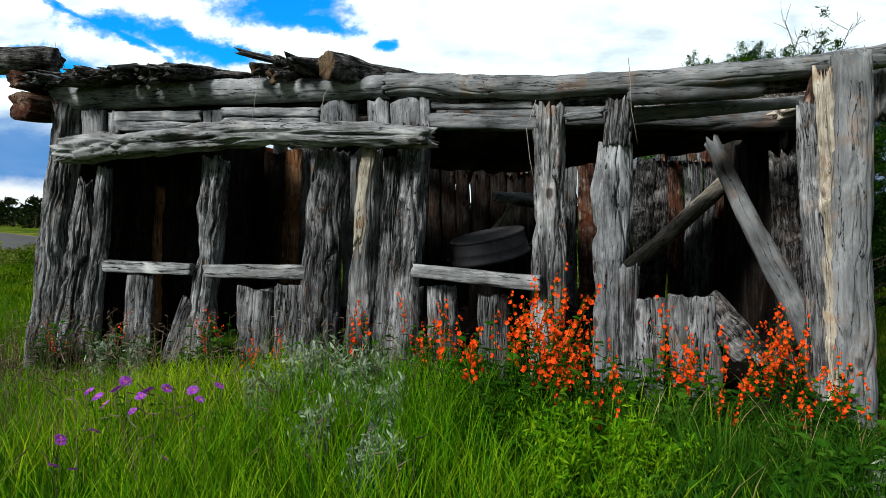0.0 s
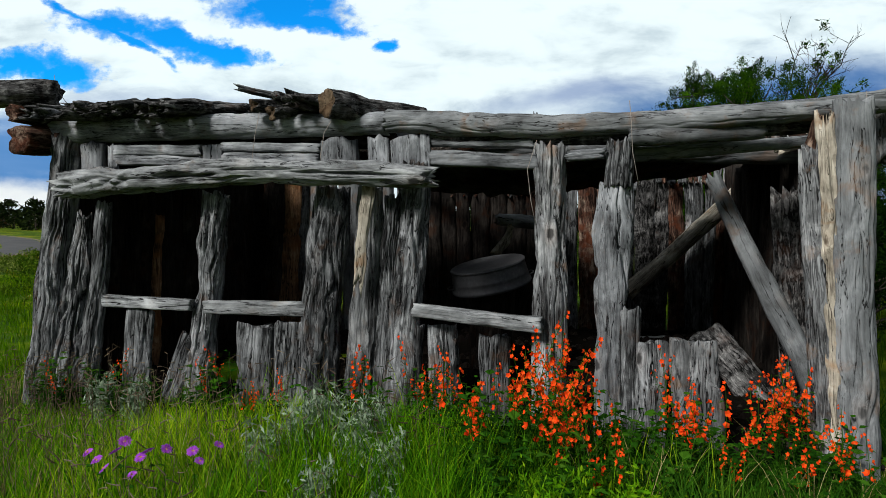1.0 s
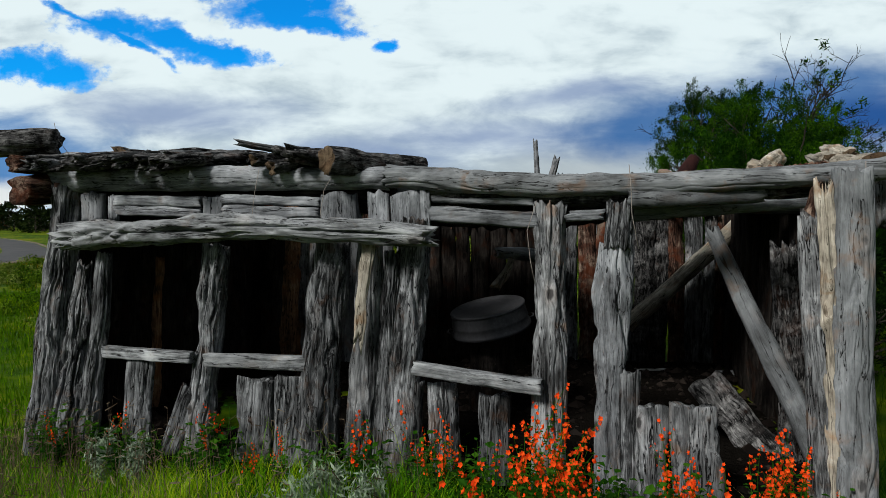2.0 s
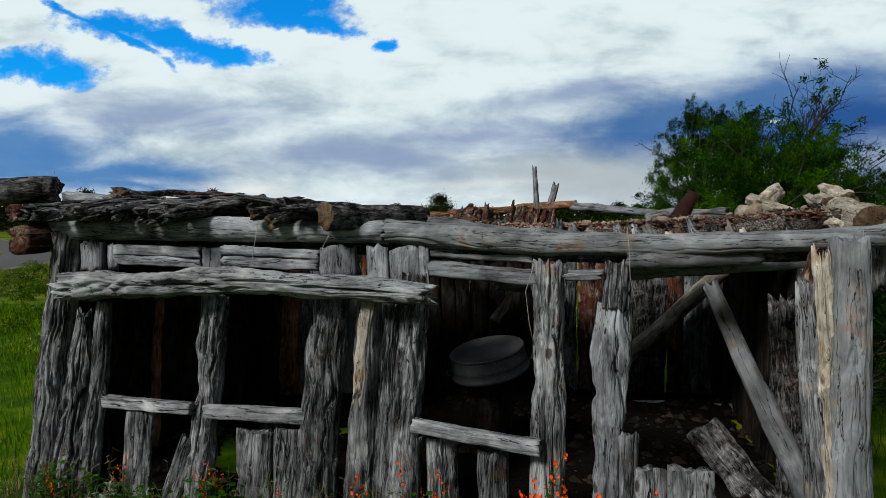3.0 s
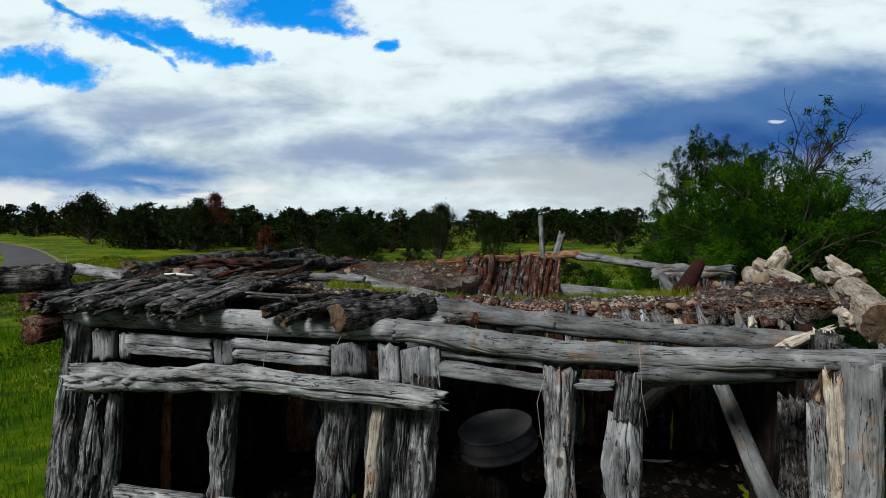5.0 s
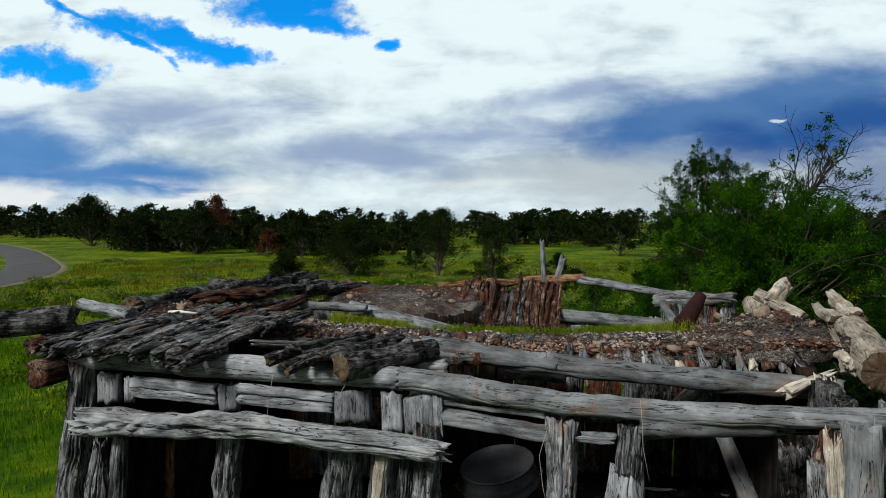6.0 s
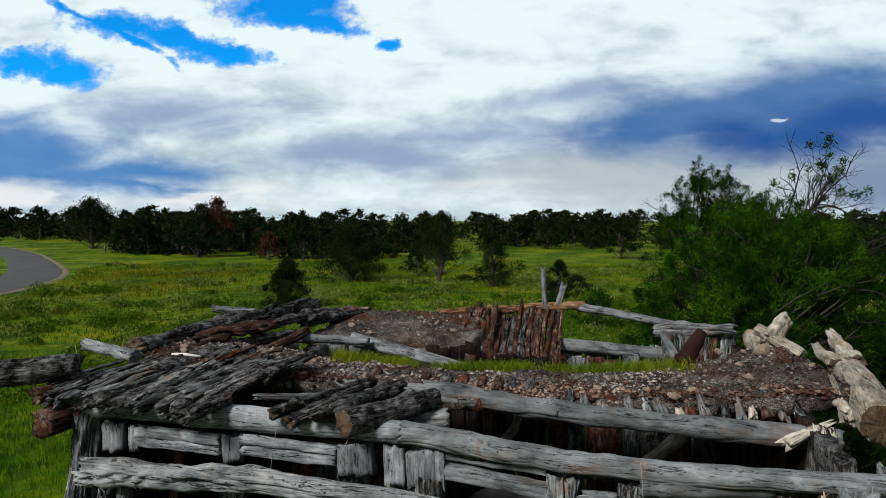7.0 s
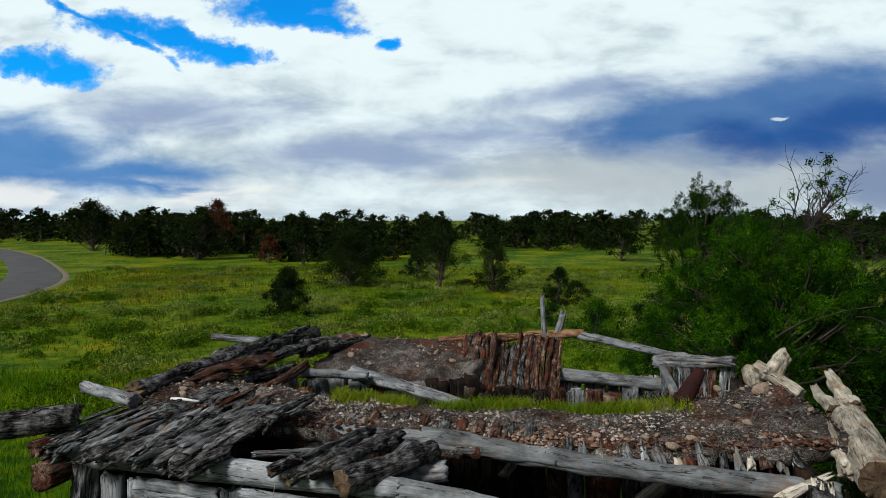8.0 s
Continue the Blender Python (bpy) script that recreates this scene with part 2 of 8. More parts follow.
def patchy_material(name, scale, stops, relief=0.4, distance=0.02, fine=9.0, rough=0.95):
    m, t, bsdf = material(name)
    tc = t.nodes.new("ShaderNodeTexCoord").outputs["Object"]
    a = noise_tex(t, tc, scale, 6.0, 0.65, 0.2)
    b = noise_tex(t, tc, scale * fine, 4.0, 0.6)
    v = math_node(t, "ADD", math_node(t, "MULTIPLY", a, 0.6), math_node(t, "MULTIPLY", b, 0.4))
    t.links.new(ramp(t, v, stops), bsdf.inputs["Base Color"])
    bsdf.inputs["Roughness"].default_value = rough
    bump(t, bsdf, v, relief, distance)
    return m


def leaf_material(name, low, mid, high, through=0.35, patch=0.9, share=0.4):
    """Foliage: each blade or leaf a tint of its own, with some light through it."""
    m, t, bsdf = material(name)
    geo = t.nodes.new("ShaderNodeNewGeometry").outputs["Random Per Island"]
    tc = t.nodes.new("ShaderNodeTexCoord").outputs["Object"]
    drift = noise_tex(t, tc, patch, 4.0)
    v = math_node(t, "ADD", math_node(t, "MULTIPLY", geo, 1 - share), math_node(t, "MULTIPLY", step_range(t, drift, 0.36, 0.64), share))
    colour = ramp(t, v, [(0.05, low), (0.5, mid), (0.95, high)])
    t.links.new(colour, bsdf.inputs["Base Color"])
    bsdf.inputs["Roughness"].default_value = 0.7
    bsdf.inputs["Specular IOR Level"].default_value = 0.03
    thin = t.nodes.new("ShaderNodeBsdfTranslucent")
    t.links.new(colour, thin.inputs[0])
    mix = t.nodes.new("ShaderNodeMixShader")
    mix.inputs[0].default_value = through
    t.links.new(bsdf.outputs[0], mix.inputs[1])
    t.links.new(thin.outputs[0], mix.inputs[2])
    t.links.new(mix.outputs[0], t.nodes["Material Output"].inputs[0])
    return m


def earth_material():
    """Grey gravelly soil with rust-red patches of rotten wood."""
    m, t, bsdf = material("earth")
    tc = t.nodes.new("ShaderNodeTexCoord").outputs["Object"]
    a, b = noise_tex(t, tc, 3.0, 7.0, 0.7, 0.3), noise_tex(t, tc, 90.0, 3.0, 0.7)
    v = math_node(t, "ADD", math_node(t, "MULTIPLY", a, 0.45), math_node(t, "MULTIPLY", b, 0.55))
    grey = ramp(t, v, [(0.40, (0.007, 0.005, 0.004)), (0.47, (0.040, 0.033, 0.028)), (0.54, (0.105, 0.093, 0.083)), (0.60, (0.32, 0.29, 0.26))])
    red = ramp(t, v, [(0.36, (0.012, 0.006, 0.004)), (0.5, (0.070, 0.028, 0.016)), (0.62, (0.20, 0.10, 0.065))])
    t.links.new(mix_colour(t, step_range(t, noise_tex(t, tc, 1.6, 5.0, 0.65), 0.485, 0.60), grey, red), bsdf.inputs["Base Color"])
    bump(t, bsdf, v, 1.0, 0.05)
    return m


earth = earth_material()
# floor and rubble are near black: the shed's inner shade is in these colours
shade_toned_earth = patchy_material("shade_toned_earth", 2.5, [(0.3, (0.003, 0.0025, 0.002)), (0.6, (0.007, 0.006, 0.005)), (0.75, (0.018, 0.014, 0.011))], 1.0, 0.06, 14)
shade_toned_earth.node_tree.nodes["Principled BSDF"].inputs["Specular IOR Level"].default_value = 0.0
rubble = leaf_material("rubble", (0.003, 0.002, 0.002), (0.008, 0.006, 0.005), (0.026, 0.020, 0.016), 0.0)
gravel_stone = leaf_material("gravel_stone", (0.010, 0.007, 0.006), (0.070, 0.057, 0.050), (0.40, 0.345, 0.30), 0.0)
rotten_chip = leaf_material("rotten_chip", (0.016, 0.008, 0.006), (0.075, 0.036, 0.024), (0.26, 0.17, 0.12), 0.0)
stone_mat = patchy_material("stone", 6.0, [(0.3, (0.08, 0.055, 0.04)), (0.5, (0.21, 0.155, 0.115)), (0.7, (0.48, 0.38, 0.28))], 0.5, 0.02)
asphalt = patchy_material("asphalt", 0.5, [(0.3, (0.050, 0.050, 0.054)), (0.6, (0.080, 0.079, 0.080)), (0.75, (0.11, 0.108, 0.105))], 0.3, 0.01, 30)
road_edge = patchy_material("road_edge", 0.8, [(0.3, (0.09, 0.075, 0.05)), (0.7, (0.18, 0.145, 0.11))], 0.3, 0.02, 12)
rust = patchy_material("rust", 7.0, [(0.3, (0.010, 0.005, 0.005)), (0.55, (0.026, 0.010, 0.009)), (0.75, (0.07, 0.024, 0.016))], 0.3, 0.005, 8, 0.75)
zinc = patchy_material("zinc", 4.0, [(0.3, (0.035, 0.035, 0.038)), (0.55, (0.075, 0.075, 0.08)), (0.75, (0.14, 0.14, 0.145))], 0.15, 0.004, 9, 0.55)
zinc.node_tree.nodes["Principled BSDF"].inputs["Metallic"].default_value = 0.35
meadow = patchy_material("meadow", 0.16, [(0.40, (0.010, 0.034, 0.0005)), (0.47, (0.034, 0.075, 0.0005)), (0.54, (0.085, 0.120, 0.001)), (0.63, (0.185, 0.150, 0.006))], 0.6, 0.15, 11)
grass_leaf = leaf_material("grass_leaf", (0.005, 0.040, 0.001), (0.042, 0.175, 0.003), (0.27, 0.42, 0.012), 0.35, 1.3, 0.45)
dry_leaf = leaf_material("dry_leaf", (0.14, 0.11, 0.05), (0.26, 0.21, 0.08), (0.40, 0.33, 0.17), 0.2)
straw_leaf = leaf_material("straw_leaf", (0.06, 0.075, 0.003), (0.14, 0.11, 0.006), (0.25, 0.165, 0.02), 0.3, 0.3, 0.5)
meadow_leaf = leaf_material("meadow_leaf", (0.018, 0.052, 0.0005), (0.062, 0.108, 0.001), (0.175, 0.180, 0.003), 0.3, 0.28, 0.7)
side_leaf = leaf_material("side_leaf", (0.018, 0.066, 0.0005), (0.070, 0.165, 0.001), (0.24, 0.30, 0.003), 0.35, 0.5, 0.55)
roof_leaf = leaf_material("roof_leaf", (0.04, 0.085, 0.003), (0.11, 0.165, 0.006), (0.22, 0.23, 0.018))
weed_leaf = leaf_material("weed_leaf", (0.006, 0.036, 0.002), (0.022, 0.086, 0.004), (0.075, 0.165, 0.012), 0.28)
bright_leaf = leaf_material("bright_leaf", (0.025, 0.11, 0.002), (0.10, 0.27, 0.004), (0.32, 0.43, 0.012))
sage_leaf = leaf_material("sage_leaf", (0.10, 0.15, 0.09), (0.23, 0.30, 0.20), (0.42, 0.48, 0.39), 0.25)
scrub_leaf = leaf_material("scrub_leaf", (0.030, 0.050, 0.004), (0.095, 0.135, 0.018), (0.20, 0.235, 0.055), 0.15)
green_scrub_leaf = leaf_material("green_scrub_leaf", (0.012, 0.034, 0.001), (0.038, 0.085, 0.003), (0.11, 0.17, 0.008), 0.15)
juniper_leaf = leaf_material("juniper_leaf", (0.002, 0.011, 0.0005), (0.008, 0.034, 0.001), (0.050, 0.130, 0.003), 0.12, 1.6, 0.5)
mid_juniper_leaf = leaf_material("mid_juniper_leaf", (0.001, 0.006, 0.0005), (0.005, 0.021, 0.001), (0.028, 0.065, 0.003), 0.12, 1.6, 0.5)
dark_juniper_leaf = leaf_material("dark_juniper_leaf", (0.001, 0.005, 0.0005), (0.004, 0.015, 0.001), (0.015, 0.048, 0.002), 0.12)
seed_leaf = leaf_material("seed_leaf", (0.035, 0.024, 0.015), (0.085, 0.062, 0.042), (0.20, 0.16, 0.11), 0.1)
# pinyon green, darkened further: cloud shade over the trees is in the colour
pine_leaf = leaf_material("pine_leaf", (0.002, 0.006, 0.001), (0.006, 0.013, 0.002), (0.022, 0.034, 0.006), 0.06)
dead_leaf = leaf_material("dead_leaf", (0.02, 0.009, 0.005), (0.055, 0.022, 0.010), (0.12, 0.050, 0.02), 0.1)
trunk_bark = patchy_material("trunk_bark", 4.0, [(0.3, (0.025, 0.02, 0.017)), (0.6, (0.075, 0.062, 0.052)), (0.8, (0.15, 0.13, 0.12))], 0.8, 0.03)
dead_branch = patchy_material("dead_branch", 5.0, [(0.3, (0.012, 0.010, 0.009)), (0.62, (0.036, 0.031, 0.028)), (0.75, (0.11, 0.10, 0.09))], 0.6, 0.02)
orange_petal = leaf_material("orange_petal", (0.75, 0.035, 0.006), (0.92, 0.075, 0.010), (0.97, 0.17, 0.02), 0.35)
purple_petal = leaf_material("purple_petal", (0.28, 0.05, 0.42), (0.42, 0.08, 0.58), (0.58, 0.20, 0.70), 0.35)
yellow_disc = leaf_material("yellow_disc", (0.5, 0.3, 0.02), (0.6, 0.38, 0.03), (0.7, 0.5, 0.05), 0.1)
wire_metal = patchy_material("wire_metal", 20.0, [(0.3, (0.12, 0.10, 0.09)), (0.7, (0.32, 0.29, 0.26))], 0.1, 0.002)
bone_white = patchy_material("bone_white", 8.0, [(0.3, (0.45, 0.43, 0.40)), (0.7, (0.72, 0.70, 0.66))], 0.2, 0.01)


# ---------------------------------------------------------------- builders
def mesh_of(name, verts, faces, mats, smooth=True, slots=None):
    me = bpy.data.meshes.new(name)
    verts = np.asarray(verts, dtype=float)
    me.from_pydata(verts.tolist(), [], faces if isinstance(faces, list) else faces.tolist())
    for m in (mats if isinstance(mats, (list, tuple)) else [mats]):
        me.materials.append(m)
    if slots is not None:
        me.polygons.foreach_set("material_index", np.asarray(slots, dtype=np.int32))
    if smooth:
        me.polygons.foreach_set("use_smooth", np.ones(len(me.polygons), dtype=bool))
    me.update()
    return me


def part(name, me, parent=None, label="", m=None):
    ob = new(name, me)
    if m is not None:
        ob.matrix_world = m
    if parent is not None:
        ob.parent = parent
    if label:
        ob["label"] = label
    return ob


def empty(name, label, category, place=(0, 0, 0), group="", kind=""):
    ob = new(name)
    ob.location = place
    return tagged(ob, label, category, group, kind)


def vnoise(u, v, nu, seed):
    """Value noise on a cylinder: u from 0 to 1 goes round in nu cells, v counts cells."""
    rng = np.random.RandomState(seed)
    nv = int(v.max()) + 3
    table = rng.uniform(-1, 1, (nu, nv))
    a, b = u * nu, v
    i, j = np.floor(a).astype(int), np.floor(b).astype(int)
    fa, fb = a - i, b - j
    fa, fb = fa * fa * (3 - 2 * fa), fb * fb * (3 - 2 * fb)
    i0, i1, j0, j1 = i % nu, (i + 1) % nu, j, j + 1
    return (table[i0, j0] * (1 - fa) + table[i1, j0] * fa) * (1 - fb) + (table[i0, j1] * (1 - fa) + table[i1, j1] * fa) * fb


def log_mesh(name, length, r0, r1, seed, sides, crack, lump, ragged, flat, square, bow, knots, mats, spacing=0.03, hollows=()):
    """A weathered log along z, with checks along the grain, lumps, and broken ends."""
    rng = np.random.RandomState(seed)
    n = max(6, int(length / spacing))
    S, T = np.meshgrid(np.linspace(0, 1, n), np.arange(sides) / sides, indexing="ij")
    V = S * length
    R = r0 + (r1 - r0) * S
    rm = 0.5 * (r0 + r1)
    ang = T * 2 * np.pi
    if square > 0:
        k = 1.0 / np.maximum(np.abs(np.cos(ang)), np.abs(np.sin(ang)))
        R = R * (1 + square * (np.minimum(k, 1.32) - 1)) * (1 - 0.08 * square)
    R = R * (1 + lump * vnoise(T, V / (3.2 * rm), 3, seed + 1) + 0.5 * lump * vnoise(T, V / (1.3 * rm), 6, seed + 2))
    twist = (T + 0.03 * vnoise(T * 0, V / 0.3, 1, seed + 9)) % 1.0
    twist = (twist + 0.022 * vnoise(T, V / 0.11, 9, seed + 12)) % 1.0
    deep = np.abs(vnoise(twist, V / 1.0, max(5, sides // 12), seed + 3))
    thin = np.abs(vnoise(twist, V / 0.45, max(7, sides // 6), seed + 4))
    flake = vnoise(twist, V / 0.16, max(9, sides // 4), seed + 5)
    rough = np.clip(0.5 + 0.9 * vnoise(T, V / 0.4, 4, seed + 13), 0, 1)          # where the surface is furrowed
    R = R * (1 - 1.5 * crack * np.clip(1 - deep / 0.13, 0, 1) - 1.05 * crack * (0.25 + 0.75 * rough) * np.clip(1 - thin / 0.20, 0, 1) + 0.6 * crack * rough * flake)
    for _ in range(knots):
        ks, ka = rng.uniform(0.1, 0.9) * length, rng.uniform(0.5, 2.6)
        d2 = ((V - ks) / (0.35 * rm)) ** 2 + (((ang - ka + np.pi) % (2 * np.pi) - np.pi) / 0.35) ** 2
        R = R * (1 + 0.12 * np.exp(-d2) - 0.30 * np.exp(-4.0 * d2))
    for pos, ka, long, wide, depth in hollows:
        d2 = ((V - pos) / long) ** 2 + (((ang - ka + np.pi) % (2 * np.pi) - np.pi) / wide) ** 2
        R = R * (1 - depth * np.exp(-d2 ** 2))
    X, Y = R * np.cos(ang), R * np.sin(ang) * flat
    arch = np.sin(np.pi * S)
    X = X + bow[0] * arch + 0.12 * rm * vnoise(T * 0, V / 0.5, 1, seed + 6)
    Y = Y + bow[1] * arch + 0.12 * rm * vnoise(T * 0, V / 0.5, 1, seed + 7)
    Z = V.copy()
    jag = vnoise(T, T * 0, max(5, sides // 3), seed + 8)
    jag2 = vnoise(T, T * 0 + 0.5, max(5, sides // 3), seed + 11)
    w0, w1 = np.clip(1 - V / 0.16, 0, 1), np.clip(1 - (length - V) / 0.16, 0, 1)
    Z = Z + ragged * jag * w0 - ragged * jag2 * w1
    verts = np.stack([X, Y, Z], -1).reshape(-1, 3)
    i, j = np.meshgrid(np.arange(n - 1), np.arange(sides), indexing="ij")
    a, b = i * sides + j, i * sides + (j + 1) % sides
    quads = np.stack([a, b, b + sides, a + sides], -1).reshape(-1, 4).tolist()
    slots = [0] * len(quads)
    base = len(verts)
    extra = []
    for ring, sign in ((0, 1), (n - 1, -1)):
        rim = verts[ring * sides:(ring + 1) * sides]
        mid = rim.mean(0)
        inner = mid + (rim - mid) * 0.55
        inner[:, 2] += sign * 0.012 + rng.uniform(-0.25, 0.25, sides) * min(ragged, 0.05)
        start = base + len(extra)
        extra += inner.tolist() + [(mid + np.array((0, 0, sign * 0.008))).tolist()]
        for s in range(sides):
            p, q = ring * sides + s, ring * sides + (s + 1) % sides
            u, v = start + s, start + (s + 1) % sides
            quads.append([p, u, v, q] if sign > 0 else [p, q, v, u])
            quads.append([u, start + sides, v] if sign > 0 else [u, v, start + sides])
            slots += [len(mats) - 1] * 2
    return mesh_of(name, np.vstack([verts, np.array(extra)]), quads, mats, True, slots)


def along(a, b, face):
    """Pose of a thing whose z runs from a to b and whose y faces that way."""
    z = (Vector(b) - Vector(a)).normalized()
    x = Vector(face).cross(z)
    x.normalize()
    y = z.cross(x)
    m = Matrix((x, y, z)).transposed().to_4x4()
    m.translation = a
    return m


shed = empty("log_shed", "collapsing grey weathered log shed with an earth-covered roof", "shed", (0, 5.5, 0))
count = [0]


def make_log(name, a, b, r0, r1, parent, face=(0, -1, 0), wood=None, crack=0.14, lump=0.12, ragged=0.025, flat=1.0, square=0.0, bow=(0, 0), sides=40, knots=1, core=False, label="", spacing=0.03, hollows=()):
    count[0] += 1
    length = (Vector(b) - Vector(a)).length
    wood = wood or grey_wood
    me = log_mesh(name, length, r0, r1, 100 * count[0], sides, crack, lump, ragged, flat, square, bow, knots, [wood, core_wood] if core else [wood], spacing, hollows)
    ob = new(name, me)
    m = along(a, b, face)
    if parent is not None:
        ob.parent = parent
        ob.matrix_parent_inverse = Matrix.Translation(parent.location).inverted()
    ob.matrix_basis = m
    if label:
        ob["label"] = label
    return ob


def log(name, a, b, r0, r1, **kw):
    return make_log(name, a, b, r0, r1, shed, **kw)


def thing_log(name, a, b, r0, r1, **kw):
    ob = make_log(name, a, b, r0, r1, None, **kw)
    return tagged(ob, {"loose_log": "weathered grey log lying loose on the shed roof", "loose_stick": "thin split grey stick resting on roof logs", "loose_stump": "pale splintered stump resting on the earth roof"}[name], name.split("_")[1], "loose wood on the roof")


# ---------------------------------------------------------------- ground and road
PROFILE_Y = [-400, 5, 20, 43, 70, 100, 130, 160, 300, 4000]
PROFILE_Z = [0.0, 0.0, -0.35, -0.85, -1.15, -0.95, -0.25, 0.5, 2.5, 3.0]


def ground_z(x, y):
    x, y = np.asarray(x, float), np.asarray(y, float)
    z = np.interp(y, PROFILE_Y, PROFILE_Z)
    wave = 0.03 * np.sin(1.3 * x + 0.7 * y) + 0.025 * np.sin(2.1 * y - 0.9 * x + 1.0)
    far = 0.10 * np.sin(0.11 * x + 0.4) * np.sin(0.09 * y)
    return z + wave * np.clip(1 - np.abs(y - 3) / 30, 0, 1) + far * np.clip((y - 12) / 20, 0, 1)


def grid_faces(n, m):
    i, j = np.meshgrid(np.arange(n - 1), np.arange(m - 1), indexing="ij")
    a = i * m + j
    return np.stack([a, a + m, a + m + 1, a + 1], -1).reshape(-1, 4)


gx = np.sinh(np.linspace(-7.4, 7.4, 181)) * 2.2
gy = 4 + np.sinh(np.linspace(-5.2, 7.5, 171)) * 2.2
GX, GY = np.meshgrid(gx, gy, indexing="ij")
ground = part("ground", mesh_of("ground", np.stack([GX, GY, ground_z(GX, GY)], -1).reshape(-1, 3), grid_faces(181, 171), meadow))
tagged(ground, "green meadow ground with patches of bare soil", "ground", kind="structure")

ROAD = [(-26, -30), (-25.6, 0), (-25.9, 28.0), (-26.4, 31.5), (-27.3, 35.2), (-28.6, 39.7), (-31.2, 45.4), (-36.2, 53.6), (-45.5, 66.5), (-55.7, 79.5), (-70.5, 96.2), (-86.8, 110), (-114, 130), (-160, 165)]


def smooth_line(points, n):
    p = np.array(points, float)
    s = np.concatenate([[0], np.cumsum(np.hypot(*np.diff(p, axis=0).T))])
    t = np.linspace(0, s[-1], n)
    q = np.stack([np.interp(t, s, p[:, 0]), np.interp(t, s, p[:, 1])], -1)
    k = np.ones(9) / 9
    for _ in range(1):
        pad = np.vstack([np.repeat(q[:1], 4, 0), q, np.repeat(q[-1:], 4, 0)])
        q = np.stack([np.convolve(pad[:, i], k, "valid") for i in (0, 1)], -1)
    return q


def strip(name, line, offsets, lifts, mat):
    d = np.gradient(line, axis=0)
    d /= np.linalg.norm(d, axis=1)[:, None]
    side = np.stack([d[:, 1], -d[:, 0]], -1)
    rows = []
    for o, h in zip(offsets, lifts):
        p = line + side * o
        rows.append(np.stack([p[:, 0], p[:, 1], ground_z(p[:, 0], p[:, 1]) + h], -1))
    v = np.stack(rows, 1)
    return mesh_of(name, v.reshape(-1, 3), grid_faces(len(line), len(offsets))[:, ::-1], mat)


line = smooth_line(ROAD, 160)
road = part("road", strip("road", line, np.linspace(-2.3, 2.3, 9), [-0.05, 0.05, 0.07, 0.08, 0.085, 0.08, 0.07, 0.05, -0.05], asphalt))
tagged(road, "curving grey asphalt country road", "road", kind="structure")
shoulder = part("road_shoulder", strip("road_shoulder", line, (2.1, 2.28, 2.45, 2.75), (0.0, 0.06, 0.05, -0.06), road_edge))
tagged(shoulder, "pale gravel shoulder beside the road", "shoulder", kind="structure")

# earth floor inside the shed, its shade put into a near-black colour
fx, fy = np.meshgrid(np.linspace(0, 1, 30), np.linspace(0, 1, 30), indexing="ij")
FX = -2.75 + 4.95 * fx + 0.9 * fy
FY = 4.25 - 1.25 * fx + 3.9 * fy
floor_z = 0.035 + 0.03 * np.sin(5 * FX) * np.sin(4 * FY)
floor = part("floor", mesh_of("floor", np.stack([FX, FY, floor_z], -1).reshape(-1, 3), grid_faces(30, 30), shade_toned_earth))
tagged(floor, "bare earth floor inside the shed, darkened in colour for shade", "floor", kind="structure")

# ---------------------------------------------------------------- the shed
# front wall: uprights
log("corner_post", (-2.82, 4.66, 1.92), (-2.96, 4.46, -0.08), 0.103, 0.120, wood=rough_wood, crack=0.20, sides=128, spacing=0.022)
log("post", (-2.67, 4.58, 1.32), (-2.83, 4.54, -0.08), 0.064, 0.156, crack=0.30, lump=0.3, ragged=0.06, wood=rough_wood, sides=128, spacing=0.022)
log("post", (-2.44, 4.44, 1.42), (-2.54, 4.31, -0.08), 0.055, 0.072, wood=rough_wood, crack=0.20, sides=128, spacing=0.022)
log("post", (-1.63, 4.41, 1.49), (-1.77, 4.27, -0.08), 0.098, 0.091, wood=rough_wood, crack=0.20, bow=(0.03, 0.0), lump=0.22, sides=128, spacing=0.022)
log("post", (-0.75, 4.21, 1.52), (-0.82, 4.07, -0.08), 0.129, 0.158, crack=0.26, lump=0.2, sides=128, wood=rough_wood, spacing=0.022)
log("post", (-0.47, 4.10, 1.51), (-0.56, 3.96, -0.08), 0.088, 0.107, crack=0.20, lump=0.15, wood=split_wood, sides=128, spacing=0.022)
log("post", (-0.32, 4.04, 1.45), (-0.43, 3.88, -0.08), 0.056, 0.050, crack=0.22, wood=rough_wood, sides=128, spacing=0.022)
log("post", (-0.17, 4.07, 1.67), (-0.29, 3.91, -0.08), 0.098, 0.120, wood=rough_wood, crack=0.20, lump=0.14, sides=128, spacing=0.022)
log("post", (0.67, 3.83, 1.76), (0.62, 3.62, -0.08), 0.095, 0.104, crack=0.24, lump=0.1, sides=128, wood=split_wood, spacing=0.022)
log("post", (1.06, 3.69, 1.77), (1.04, 3.66, 1.49), 0.086, 0.085, wood=rough_wood, crack=0.20, ragged=0.02, sides=128, spacing=0.022)
log("post", (1.03, 3.69, 1.51), (0.96, 3.50, -0.08), 0.106, 0.091, crack=0.20, lump=0.2, sides=128, bow=(-0.01, 0), spacing=0.022)
log("post", (2.14, 3.26, 1.92), (2.06, 3.02, -0.08), 0.100, 0.117, crack=0.12, lump=0.08, sides=128, flat=0.8, wood=pale_wood, spacing=0.022)
